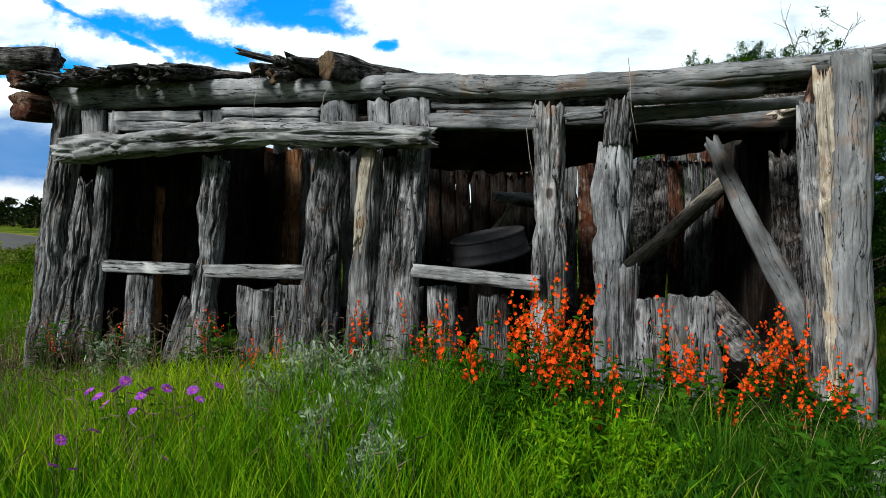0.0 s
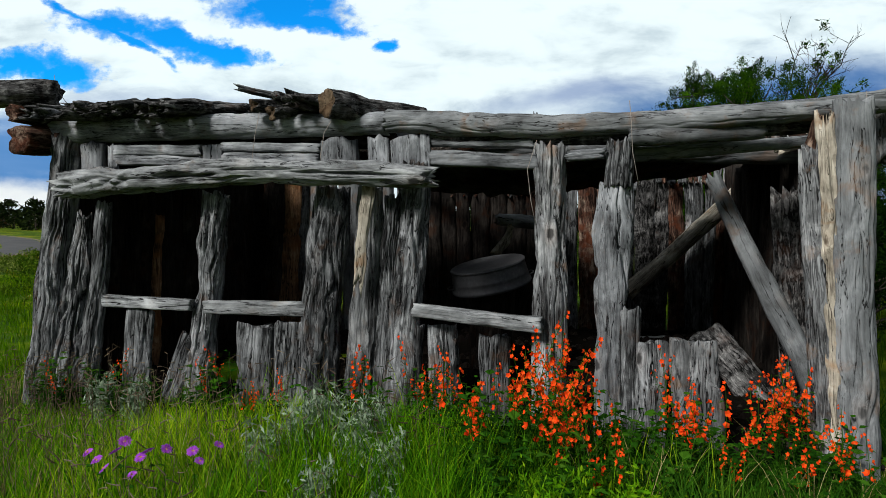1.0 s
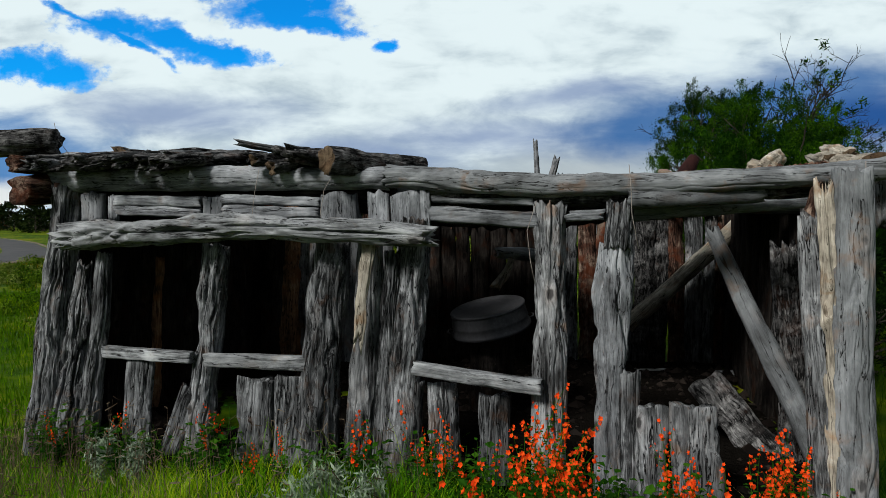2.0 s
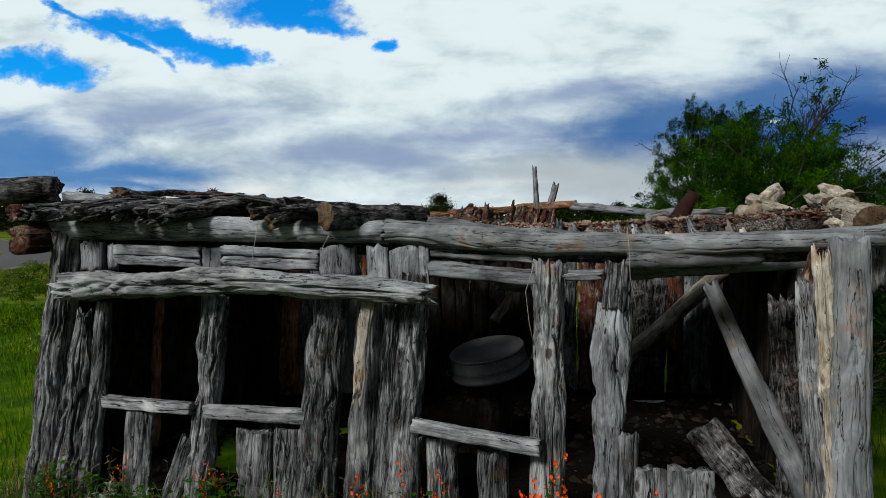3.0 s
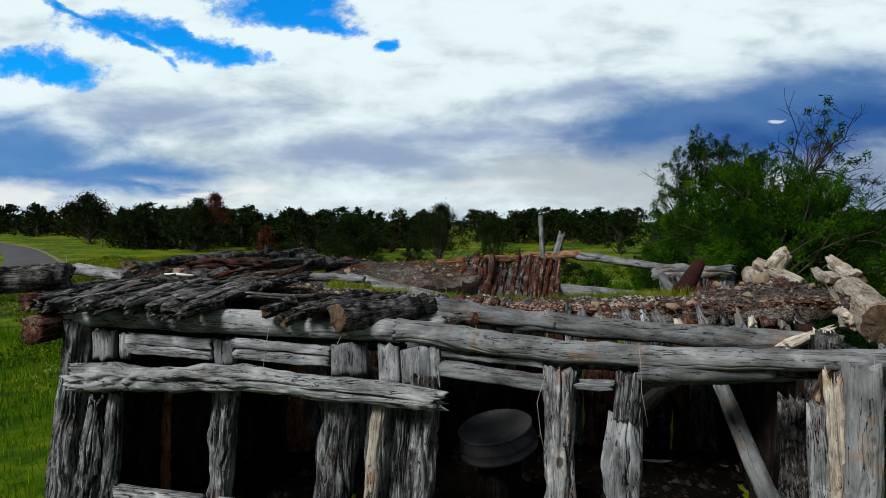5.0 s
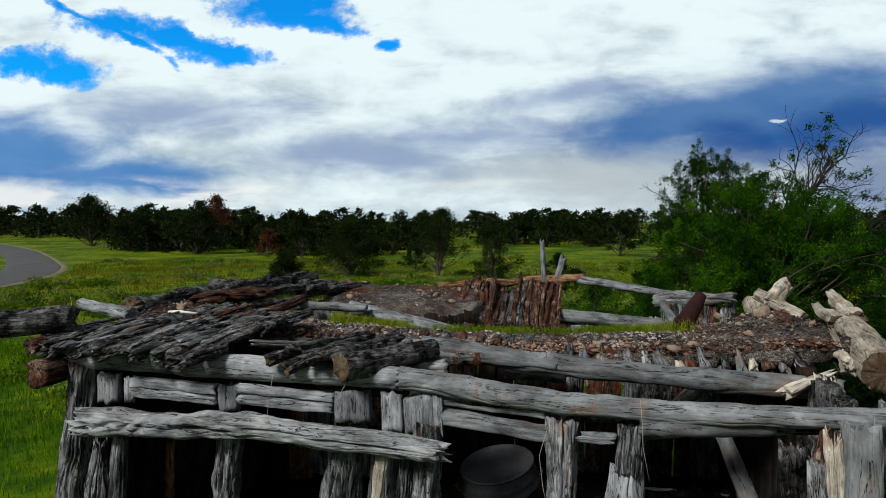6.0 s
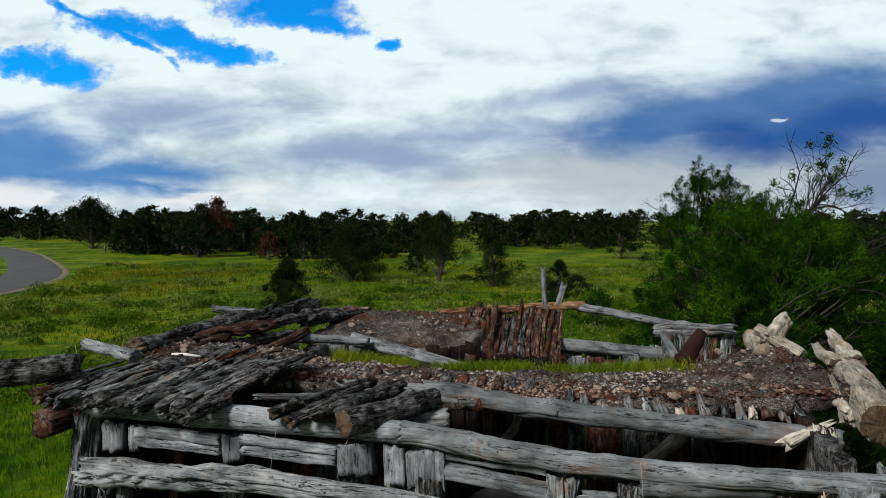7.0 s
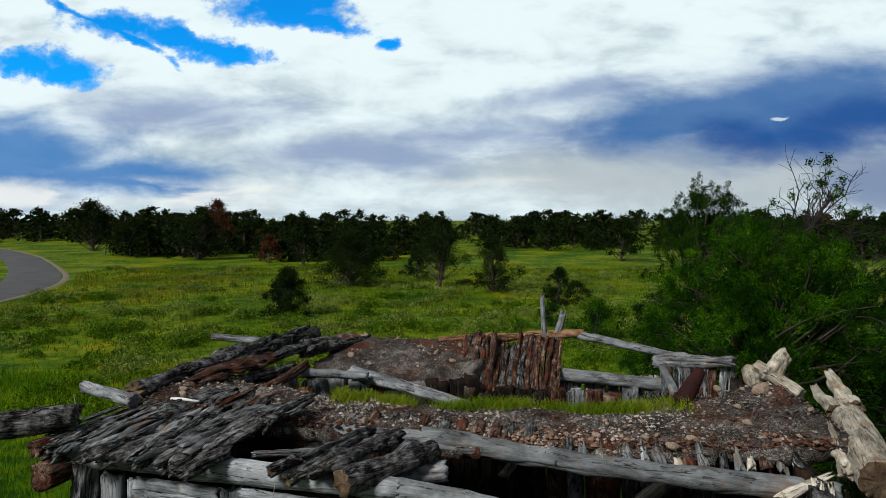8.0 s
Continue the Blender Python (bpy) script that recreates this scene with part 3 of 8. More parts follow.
log("post", (2.02, 3.27, 1.80), (1.97, 3.00, -0.08), 0.042, 0.034, crack=0.25, lump=0.25, ragged=0.12, sides=64, wood=cream_wood, spacing=0.022)
log("post", (2.01, 3.34, 1.70), (1.96, 3.07, -0.08), 0.075, 0.080, crack=0.25, lump=0.2, ragged=0.12, sides=96, wood=split_wood, spacing=0.022)
log("split_face", (-0.475, 3.935, 1.56), (-0.535, 3.875, 0.92), 0.048, 0.034, flat=0.35, crack=0.2, lump=0.3, ragged=0.14, sides=40, wood=cream_wood, spacing=0.022)
# dark bark material here puts the shade behind the corner into the colour
log("post", (2.29, 4.12, 1.46), (2.40, 4.09, -0.08), 0.105, 0.115, flat=0.5, crack=0.15, lump=0.15, ragged=0.08, wood=bark, sides=80, spacing=0.022)
# front wall: low boards under the openings
log("board", (-2.17, 4.37, 0.66), (-2.20, 4.30, -0.08), 0.101, 0.112, flat=0.45, wood=rough_wood, lump=0.1, spacing=0.022)
log("board", (-1.77, 4.26, 0.49), (-1.96, 4.24, -0.08), 0.067, 0.071, wood=rough_wood, flat=0.4, spacing=0.022)
log("board", (-1.27, 4.18, 0.59), (-1.31, 4.12, -0.08), 0.140, 0.133, wood=rough_wood, flat=0.4, square=0.6, lump=0.1, spacing=0.022)
log("board", (-1.02, 4.12, 0.61), (-1.06, 4.05, -0.08), 0.111, 0.117, wood=rough_wood, flat=0.4, square=0.6, spacing=0.022)
log("board", (-0.35, 3.98, 0.66), (-0.34, 3.94, -0.08), 0.062, 0.109, wood=rough_wood, crack=0.16, spacing=0.022)
log("board", (-0.18, 3.94, 0.63), (-0.21, 3.87, -0.08), 0.062, 0.072, wood=rough_wood, crack=0.16, spacing=0.022)
log("board", (-0.01, 3.88, 0.62), (0.01, 3.79, -0.08), 0.101, 0.105, wood=rough_wood, flat=0.45, square=0.5, spacing=0.022)
log("board", (0.32, 3.76, 0.59), (0.31, 3.68, -0.08), 0.104, 0.102, wood=rough_wood, flat=0.4, square=0.5, spacing=0.022)
log("board", (1.18, 3.47, 0.60), (1.17, 3.38, -0.08), 0.093, 0.097, wood=rough_wood, flat=0.5, square=0.6, spacing=0.022)
log("board", (1.41, 3.39, 0.63), (1.39, 3.31, -0.08), 0.135, 0.141, flat=0.5, square=0.6, crack=0.2, sides=96, wood=split_wood, spacing=0.022)
log("board", (1.08, 3.51, 0.79), (1.04, 3.41, -0.08), 0.056, 0.057, wood=rough_wood, flat=0.5, spacing=0.022)
# front wall: rails, sills and lintels
log("rail", (-2.70, 4.41, 1.55), (-0.10, 3.77, 1.57), 0.100, 0.070, crack=0.22, lump=0.20, sides=112, ragged=0.1, bow=(0.055, 0), knots=5, hollows=[(0.94, 1.62, 0.13, 0.30, 0.9), (1.14, 1.72, 0.10, 0.16, 0.75), (0.55, 1.75, 0.035, 0.28, 0.5), (0.42, 1.7, 0.03, 0.2, 0.5), (2.20, 1.6, 0.3, 0.16, 0.6), (1.55, 1.4, 0.25, 0.10, 0.5), (0.10, 1.6, 0.05, 0.4, 0.4)], wood=rail_wood, spacing=0.022)
log("sill", (-2.50, 4.41, 0.73), (-1.74, 4.25, 0.71), 0.049, 0.044, wood=rail_wood, square=0.8, crack=0.08, lump=0.06, flat=0.9, ragged=0.01, spacing=0.022)
log("sill", (-1.64, 4.23, 0.71), (-0.86, 4.07, 0.71), 0.051, 0.053, wood=rail_wood, square=0.8, crack=0.08, lump=0.06, flat=0.9, ragged=0.01, spacing=0.022)
log("sill", (-0.18, 3.81, 0.74), (0.58, 3.57, 0.69), 0.046, 0.050, wood=rail_wood, square=0.7, crack=0.1, lump=0.06, flat=0.9, ragged=0.01, spacing=0.022)
log("top_plate", (-2.92, 4.69, 1.97), (-0.36, 4.11, 1.94), 0.092, 0.082, crack=0.05, lump=0.1, sides=96, knots=4, spacing=0.022)
log("top_plate", (-0.36, 4.10, 1.955), (2.46, 3.28, 1.945), 0.078, 0.060, crack=0.06, lump=0.14, sides=96, bow=(-0.08, 0), knots=6, wood=pale_wood, spacing=0.022)
log("lintel", (-0.07, 4.06, 1.82), (0.58, 3.87, 1.785), 0.036, 0.034, crack=0.12, square=0.4, spacing=0.022)
log("lintel", (-0.09, 4.05, 1.707), (0.60, 3.85, 1.668), 0.055, 0.052, crack=0.08, square=0.5, spacing=0.022)
log("lintel", (0.76, 3.73, 1.69), (0.96, 3.66, 1.70), 0.035, 0.034, square=0.4, spacing=0.022)
log("lintel", (1.08, 3.63, 1.78), (1.83, 3.54, 1.82), 0.058, 0.050, crack=0.1, lump=0.12, wood=pale_wood, spacing=0.022)
log("lintel", (1.10, 3.80, 1.70), (2.20, 3.66, 1.775), 0.055, 0.036, crack=0.06, square=0.5, spacing=0.022)
# two dark strips added behind the plates to keep sky from showing through
log("filler_strip", (-2.60, 4.74, 1.86), (-0.32, 4.17, 1.84), 0.055, 0.055, crack=0.1, wood=shade_toned_wood)
log("filler_strip", (-0.20, 4.10, 1.86), (2.10, 3.47, 1.85), 0.050, 0.050, crack=0.1, bow=(-0.04, 0), wood=bark)
# front wall: chinking pieces below the top plate
log("filler_strip", (-2.39, 4.53, 1.82), (-1.71, 4.39, 1.80), 0.042, 0.040, square=0.5, crack=0.12)
log("filler_strip", (-2.40, 4.53, 1.75), (-1.70, 4.38, 1.72), 0.042, 0.041, square=0.5, crack=0.12)
log("filler_strip", (-1.53, 4.35, 1.82), (-0.82, 4.20, 1.79), 0.036, 0.034, square=0.5, crack=0.12)
log("filler_strip", (-1.53, 4.35, 1.74), (-0.83, 4.20, 1.72), 0.040, 0.039, square=0.5, crack=0.12)
log("filler_block", (-2.59, 4.58, 1.86), (-2.59, 4.56, 1.65), 0.089, 0.089, flat=0.5, square=0.5, crack=0.14)
log("filler_block", (-2.41, 4.52, 1.84), (-2.40, 4.50, 1.67), 0.038, 0.038, flat=0.5, square=0.5, crack=0.14)
log("filler_block", (-1.62, 4.38, 1.84), (-1.61, 4.36, 1.65), 0.085, 0.085, flat=0.5, square=0.5, crack=0.14)
log("filler_block", (-0.69, 4.21, 1.83), (-0.68, 4.18, 1.64), 0.152, 0.151, flat=0.5, square=0.5, crack=0.14)
log("filler_block", (-0.42, 4.11, 1.86), (-0.41, 4.08, 1.60), 0.077, 0.076, flat=0.5, square=0.5, crack=0.14)
log("filler_block", (-0.22, 4.08, 1.84), (-0.22, 4.05, 1.60), 0.110, 0.109, flat=0.5, square=0.5, crack=0.14)
log("filler_block", (-0.12, 4.03, 1.85), (-0.11, 4.00, 1.60), 0.034, 0.033, flat=0.5, square=0.5, crack=0.14)
# leaning poles inside the door opening
log("brace", (1.81, 4.12, 1.59), (2.29, 3.46, 0.02), 0.052, 0.085, wood=pale_wood, crack=0.08, lump=0.06, ragged=0.03, knots=6)
# cream wood on the rear pole stands for light falling on it
log("brace", (3.62, 6.80, 1.93), (2.06, 6.80, 0.49), 0.085, 0.095, wood=cream_wood, crack=0.06, lump=0.08, knots=2)
log("fallen_slab", (1.97, 4.60, 0.45), (2.36, 4.10, -0.11), 0.13, 0.16, flat=0.35, square=0.6, crack=0.12, wood=bark)
log("bark_strip", (2.46, 3.46, 1.96), (2.45, 3.46, 1.64), 0.055, 0.035, crack=0.3, lump=0.3, ragged=0.06, wood=split_wood)
log("filler_block", (2.06, 3.38, 1.90), (2.01, 3.40, 1.58), 0.031, 0.047, crack=0.2, lump=0.2, wood=brown_wood)
# right end wall; inner shade put into the colour by dark bark and near-black wood
log("end_board", (2.41, 3.75, 1.91), (2.41, 3.76, -0.10), 0.139, 0.132, face=(-0.97, 0.25, 0), flat=0.45, crack=0.14, sides=22, spacing=0.06, wood=bark)
log("end_board", (2.47, 4.02, 1.94), (2.48, 4.00, -0.10), 0.150, 0.144, face=(-0.97, 0.25, 0), flat=0.45, crack=0.14, sides=22, spacing=0.06, wood=bark)
log("end_board", (2.58, 4.28, 1.90), (2.57, 4.26, -0.10), 0.139, 0.156, face=(-0.97, 0.25, 0), flat=0.45, crack=0.14, sides=22, spacing=0.06, wood=bark)
log("end_board", (2.63, 4.55, 1.93), (2.64, 4.52, -0.10), 0.143, 0.148, face=(-0.97, 0.25, 0), flat=0.45, crack=0.14, sides=22, spacing=0.06, wood=shade_toned_wood)
log("end_board", (2.70, 4.82, 1.84), (2.73, 4.82, -0.10), 0.142, 0.156, face=(-0.97, 0.25, 0), flat=0.45, crack=0.14, sides=22, spacing=0.06, wood=shade_toned_wood)
log("end_board", (2.78, 5.08, 1.95), (2.77, 5.10, -0.10), 0.133, 0.158, face=(-0.97, 0.25, 0), flat=0.45, crack=0.14, sides=22, spacing=0.06, wood=shade_toned_wood)
log("end_board", (2.86, 5.35, 1.85), (2.82, 5.33, -0.10), 0.149, 0.143, face=(-0.97, 0.25, 0), flat=0.45, crack=0.14, sides=22, spacing=0.06, wood=shade_toned_wood)
log("end_board", (2.92, 5.62, 1.88), (2.92, 5.61, -0.10), 0.131, 0.148, face=(-0.97, 0.25, 0), flat=0.45, crack=0.14, sides=22, spacing=0.06, wood=shade_toned_wood)
log("end_board", (2.99, 5.88, 1.95), (3.00, 5.91, -0.10), 0.146, 0.160, face=(-0.97, 0.25, 0), flat=0.45, crack=0.14, sides=22, spacing=0.06, wood=shade_toned_wood)
log("end_board", (3.06, 6.15, 1.86), (3.08, 6.18, -0.10), 0.147, 0.147, face=(-0.97, 0.25, 0), flat=0.45, crack=0.14, sides=22, spacing=0.06, wood=shade_toned_wood)
log("end_board", (3.14, 6.42, 1.87), (3.15, 6.42, -0.10), 0.129, 0.132, face=(-0.97, 0.25, 0), flat=0.45, crack=0.14, sides=22, spacing=0.06, wood=shade_toned_wood)
log("end_board", (3.21, 6.68, 1.96), (3.17, 6.70, -0.10), 0.132, 0.135, face=(-0.97, 0.25, 0), flat=0.45, crack=0.14, sides=22, spacing=0.06, wood=shade_toned_wood)
log("end_board", (3.26, 6.95, 1.93), (3.29, 6.92, -0.10), 0.138, 0.131, face=(-0.97, 0.25, 0), flat=0.45, crack=0.14, sides=22, spacing=0.06, wood=shade_toned_wood)
# left end wall, its inner shade put into the wood colour
log("end_board", (-2.85, 4.72, 1.93), (-2.84, 4.75, -0.10), 0.133, 0.150, face=(0.97, -0.25, 0), flat=0.45, crack=0.14, sides=22, spacing=0.06, wood=shade_toned_wood)
log("end_board", (-2.81, 4.91, 1.90), (-2.80, 4.88, -0.10), 0.125, 0.135, face=(0.97, -0.25, 0), flat=0.45, crack=0.14, sides=22, spacing=0.06, wood=shade_toned_wood)
log("end_board", (-2.75, 5.09, 1.91), (-2.78, 5.11, -0.10), 0.128, 0.149, face=(0.97, -0.25, 0), flat=0.45, crack=0.14, sides=22, spacing=0.06, wood=shade_toned_wood)
log("end_board", (-2.68, 5.28, 1.94), (-2.70, 5.28, -0.10), 0.136, 0.140, face=(0.97, -0.25, 0), flat=0.45, crack=0.14, sides=22, spacing=0.06, wood=shade_toned_wood)
log("end_board", (-2.64, 5.46, 1.96), (-2.62, 5.46, -0.10), 0.131, 0.143, face=(0.97, -0.25, 0), flat=0.45, crack=0.14, sides=22, spacing=0.06, wood=shade_toned_wood)
log("end_board", (-2.60, 5.65, 1.93), (-2.56, 5.65, -0.10), 0.134, 0.125, face=(0.97, -0.25, 0), flat=0.45, crack=0.14, sides=22, spacing=0.06, wood=shade_toned_wood)
log("end_board", (-2.54, 5.83, 1.96), (-2.57, 5.84, -0.10), 0.136, 0.127, face=(0.97, -0.25, 0), flat=0.45, crack=0.14, sides=22, spacing=0.06, wood=shade_toned_wood)
log("end_board", (-2.48, 6.02, 1.95), (-2.47, 6.01, -0.10), 0.138, 0.143, face=(0.97, -0.25, 0), flat=0.45, crack=0.14, sides=22, spacing=0.06, wood=shade_toned_wood)
log("end_board", (-2.45, 6.21, 1.90), (-2.42, 6.23, -0.10), 0.126, 0.136, face=(0.97, -0.25, 0), flat=0.45, crack=0.14, sides=22, spacing=0.06, wood=shade_toned_wood)
log("end_board", (-2.37, 6.39, 1.93), (-2.39, 6.38, -0.10), 0.129, 0.140, face=(0.97, -0.25, 0), flat=0.45, crack=0.14, sides=22, spacing=0.06, wood=shade_toned_wood)
log("end_board", (-2.33, 6.58, 1.94), (-2.31, 6.55, -0.10), 0.134, 0.143, face=(0.97, -0.25, 0), flat=0.45, crack=0.14, sides=22, spacing=0.06, wood=shade_toned_wood)
log("end_board", (-2.28, 6.76, 1.92), (-2.25, 6.75, -0.10), 0.125, 0.136, face=(0.97, -0.25, 0), flat=0.45, crack=0.14, sides=22, spacing=0.06, wood=shade_toned_wood)
log("end_board", (-2.21, 6.95, 1.90), (-2.23, 6.94, -0.10), 0.141, 0.136, face=(0.97, -0.25, 0), flat=0.45, crack=0.14, sides=22, spacing=0.06, wood=shade_toned_wood)
log("end_board", (-2.15, 7.13, 1.91), (-2.17, 7.14, -0.10), 0.142, 0.136, face=(0.97, -0.25, 0), flat=0.45, crack=0.14, sides=22, spacing=0.06, wood=shade_toned_wood)
log("end_board", (-2.12, 7.32, 1.90), (-2.11, 7.30, -0.10), 0.140, 0.146, face=(0.97, -0.25, 0), flat=0.45, crack=0.14, sides=22, spacing=0.06, wood=shade_toned_wood)
# rear wall; roof-gap light and the shade between are put into the board colours
log("rear_board", (-2.01, 7.18, 1.91), (-2.04, 7.19, -0.10), 0.080, 0.083, flat=0.4, crack=0.16, sides=22, spacing=0.06, wood=brown_wood)
log("rear_board", (-1.87, 7.16, 1.95), (-1.86, 7.15, -0.10), 0.086, 0.089, flat=0.4, crack=0.16, sides=22, spacing=0.06, wood=pale_wood)
log("rear_board", (-1.65, 7.14, 1.90), (-1.63, 7.15, -0.10), 0.121, 0.124, flat=0.4, crack=0.16, sides=22, spacing=0.06, wood=split_wood)
log("rear_board", (-1.47, 7.11, 1.95), (-1.47, 7.10, -0.10), 0.072, 0.072, flat=0.4, crack=0.16, sides=22, spacing=0.06, wood=split_wood)
log("rear_board", (-1.31, 7.10, 1.93), (-1.28, 7.07, -0.10), 0.117, 0.127, flat=0.4, crack=0.16, sides=22, spacing=0.06, wood=split_wood)
log("rear_board", (-1.07, 7.08, 1.93), (-1.04, 7.06, -0.10), 0.119, 0.119, flat=0.4, crack=0.16, sides=22, spacing=0.06, wood=pale_wood)
log("rear_board", (-0.83, 7.07, 1.88), (-0.87, 7.05, -0.10), 0.099, 0.108, flat=0.4, crack=0.16, sides=22, spacing=0.06, wood=brown_wood)
log("rear_board", (-0.66, 7.07, 1.91), (-0.65, 7.09, -0.10), 0.115, 0.112, flat=0.4, crack=0.16, sides=22, spacing=0.06, wood=pale_wood)
log("rear_board", (-0.41, 7.09, 1.89), (-0.43, 7.09, -0.10), 0.121, 0.122, flat=0.4, crack=0.16, sides=22, spacing=0.06, wood=pale_wood)
log("rear_board", (-0.22, 7.11, 1.92), (-0.22, 7.13, -0.10), 0.084, 0.079, flat=0.4, crack=0.16, sides=22, spacing=0.06, wood=shade_toned_wood)
log("rear_board", (-0.09, 7.13, 1.88), (-0.08, 7.10, -0.10), 0.073, 0.077, flat=0.4, crack=0.16, sides=22, spacing=0.06, wood=shade_toned_wood)
log("rear_board", (0.07, 7.15, 1.91), (0.07, 7.16, -0.10), 0.098, 0.102, flat=0.4, crack=0.16, sides=22, spacing=0.06, wood=shade_toned_wood)
log("rear_board", (0.25, 7.17, 1.96), (0.23, 7.14, -0.10), 0.090, 0.095, flat=0.4, crack=0.16, sides=22, spacing=0.06, wood=shade_toned_wood)
log("rear_board", (0.44, 7.19, 1.74), (0.45, 7.21, -0.10), 0.114, 0.115, flat=0.4, crack=0.16, sides=22, spacing=0.06, wood=shade_toned_wood)
log("rear_board", (0.64, 7.21, 1.80), (0.66, 7.23, -0.10), 0.114, 0.114, flat=0.4, crack=0.16, sides=22, spacing=0.06, wood=shade_toned_wood)
log("rear_board", (0.87, 7.23, 1.77), (0.88, 7.24, -0.10), 0.122, 0.117, flat=0.4, crack=0.16, sides=22, spacing=0.06, wood=shade_toned_wood)
log("rear_board", (1.06, 7.23, 1.74), (1.07, 7.26, -0.10), 0.093, 0.097, flat=0.4, crack=0.16, sides=22, spacing=0.06, wood=shade_toned_wood)
log("rear_board", (1.26, 7.22, 1.77), (1.29, 7.23, -0.10), 0.118, 0.128, flat=0.4, crack=0.16, sides=22, spacing=0.06, wood=brown_wood)
log("rear_board", (1.48, 7.21, 1.76), (1.50, 7.22, -0.10), 0.107, 0.109, flat=0.4, crack=0.16, sides=22, spacing=0.06, wood=rough_wood)
log("rear_board", (1.70, 7.18, 1.77), (1.71, 7.18, -0.10), 0.113, 0.121, flat=0.4, crack=0.16, sides=22, spacing=0.06, wood=brown_wood)
log("rear_board", (1.90, 7.16, 1.73), (1.91, 7.17, -0.10), 0.116, 0.115, flat=0.4, crack=0.16, sides=22, spacing=0.06, wood=brown_wood)
log("rear_board", (2.13, 7.13, 1.81), (2.13, 7.11, -0.10), 0.114, 0.118, flat=0.4, crack=0.16, sides=22, spacing=0.06, wood=rough_wood)
log("rear_board", (2.36, 7.10, 1.77), (2.33, 7.08, -0.10), 0.121, 0.134, flat=0.4, crack=0.16, sides=22, spacing=0.06, wood=bark)
log("rear_board", (2.56, 7.08, 1.79), (2.52, 7.09, -0.10), 0.084, 0.091, flat=0.4, crack=0.16, sides=22, spacing=0.06, wood=bark)
log("rear_board", (2.69, 7.07, 1.76), (2.73, 7.09, -0.10), 0.093, 0.102, flat=0.4, crack=0.16, sides=22, spacing=0.06, wood=brown_wood)
log("rear_board", (2.90, 7.07, 1.78), (2.90, 7.05, -0.10), 0.108, 0.109, flat=0.4, crack=0.16, sides=22, spacing=0.06, wood=rough_wood)
log("rear_board", (3.10, 7.08, 1.79), (3.08, 7.07, -0.10), 0.079, 0.084, flat=0.4, crack=0.16, sides=22, spacing=0.06, wood=rough_wood)
log("rear_board", (3.23, 7.09, 1.75), (3.21, 7.07, -0.10), 0.077, 0.082, flat=0.4, crack=0.16, sides=22, spacing=0.06, wood=brown_wood)
log("inner_post", (-2.47, 5.36, 1.34), (-2.56, 5.36, -0.08), 0.038, 0.046, crack=0.2, lump=0.25, wood=tan_wood)
log("inner_post", (-1.70, 7.00, 1.86), (-1.76, 7.00, -0.08), 0.115, 0.13, crack=0.25, lump=0.25, flat=0.5, wood=tan_wood)
# this post's colour is darkened to stand for the inner shade
log("inner_post", (-1.91, 6.95, 1.82), (-1.96, 6.95, -0.08), 0.116, 0.129, crack=0.12, lump=0.1, flat=0.5, wood=shade_toned_wood)
log("stub", (0.61, 6.75, 1.33), (1.30, 6.95, 1.24), 0.07, 0.085, crack=0.2, ragged=0.04, wood=pale_wood)
log("hanging_scrap", (0.75, 6.72, 1.25), (0.58, 6.70, 0.92), 0.03, 0.06, crack=0.2, lump=0.3, flat=0.5, bow=(0.03, 0), wood=cream_wood)
log("rear_rail", (2.12, 6.80, -0.03), (3.35, 6.40, 0.04), 0.05, 0.05, crack=0.15)
# roof: long beams under the earth
log("roof_beam", (-1.65, 5.28, 1.985), (0.18, 4.95, 1.94), 0.085, 0.080, face=(0, 0, 1), crack=0.07, lump=0.08, sides=48, wood=pale_wood)
log("roof_beam", (-0.25, 5.05, 1.985), (2.80, 4.40, 1.80), 0.090, 0.080, face=(0, 0, 1), crack=0.08, lump=0.14, sides=72, knots=5, bow=(0, -0.055), wood=pale_wood)
# roof: left eave
log("purlin", (-3.06, 4.46, 1.92), (-2.52, 5.92, 1.95), 0.120, 0.13, face=(0, 0, 1), crack=0.12, wood=brown_wood)
log("purlin", (-3.12, 4.50, 2.08), (-2.75, 5.70, 2.08), 0.06, 0.06, face=(0, 0, 1), crack=0.12, wood=brown_wood)
log("eave_log", (-3.62, 4.50, 2.235), (-2.93, 4.72, 2.24), 0.118, 0.105, face=(0, 0, 1), crack=0.2, lump=0.2, sides=72, ragged=0.03, wood=bark)
# roof: weathered slats and bark over the left part
log("roof_slat", (-3.02, 4.49, 2.06), (-2.86, 4.84, 2.08), 0.062, 0.050, face=(0, 0, 1), flat=0.59, crack=0.36, lump=0.45, ragged=0.07, bow=(0.03, -0.02), sides=32, spacing=0.02, wood=bark)
log("roof_slat", (-2.98, 4.48, 2.09), (-2.77, 4.82, 2.12), 0.055, 0.052, face=(0, 0, 1), flat=0.60, crack=0.36, lump=0.45, ragged=0.07, bow=(0.01, 0.02), sides=32, spacing=0.02, wood=bark)
log("roof_slat", (-2.90, 4.41, 2.06), (-2.87, 4.65, 2.11), 0.057, 0.046, face=(0, 0, 1), flat=0.59, crack=0.36, lump=0.45, ragged=0.07, bow=(-0.00, 0.01), sides=32, spacing=0.02, wood=rough_wood)
log("roof_slat", (-2.76, 4.41, 2.03), (-2.53, 4.69, 2.08), 0.050, 0.040, face=(0, 0, 1), flat=0.41, crack=0.36, lump=0.45, ragged=0.07, bow=(0.01, -0.01), sides=32, spacing=0.02, wood=bark)
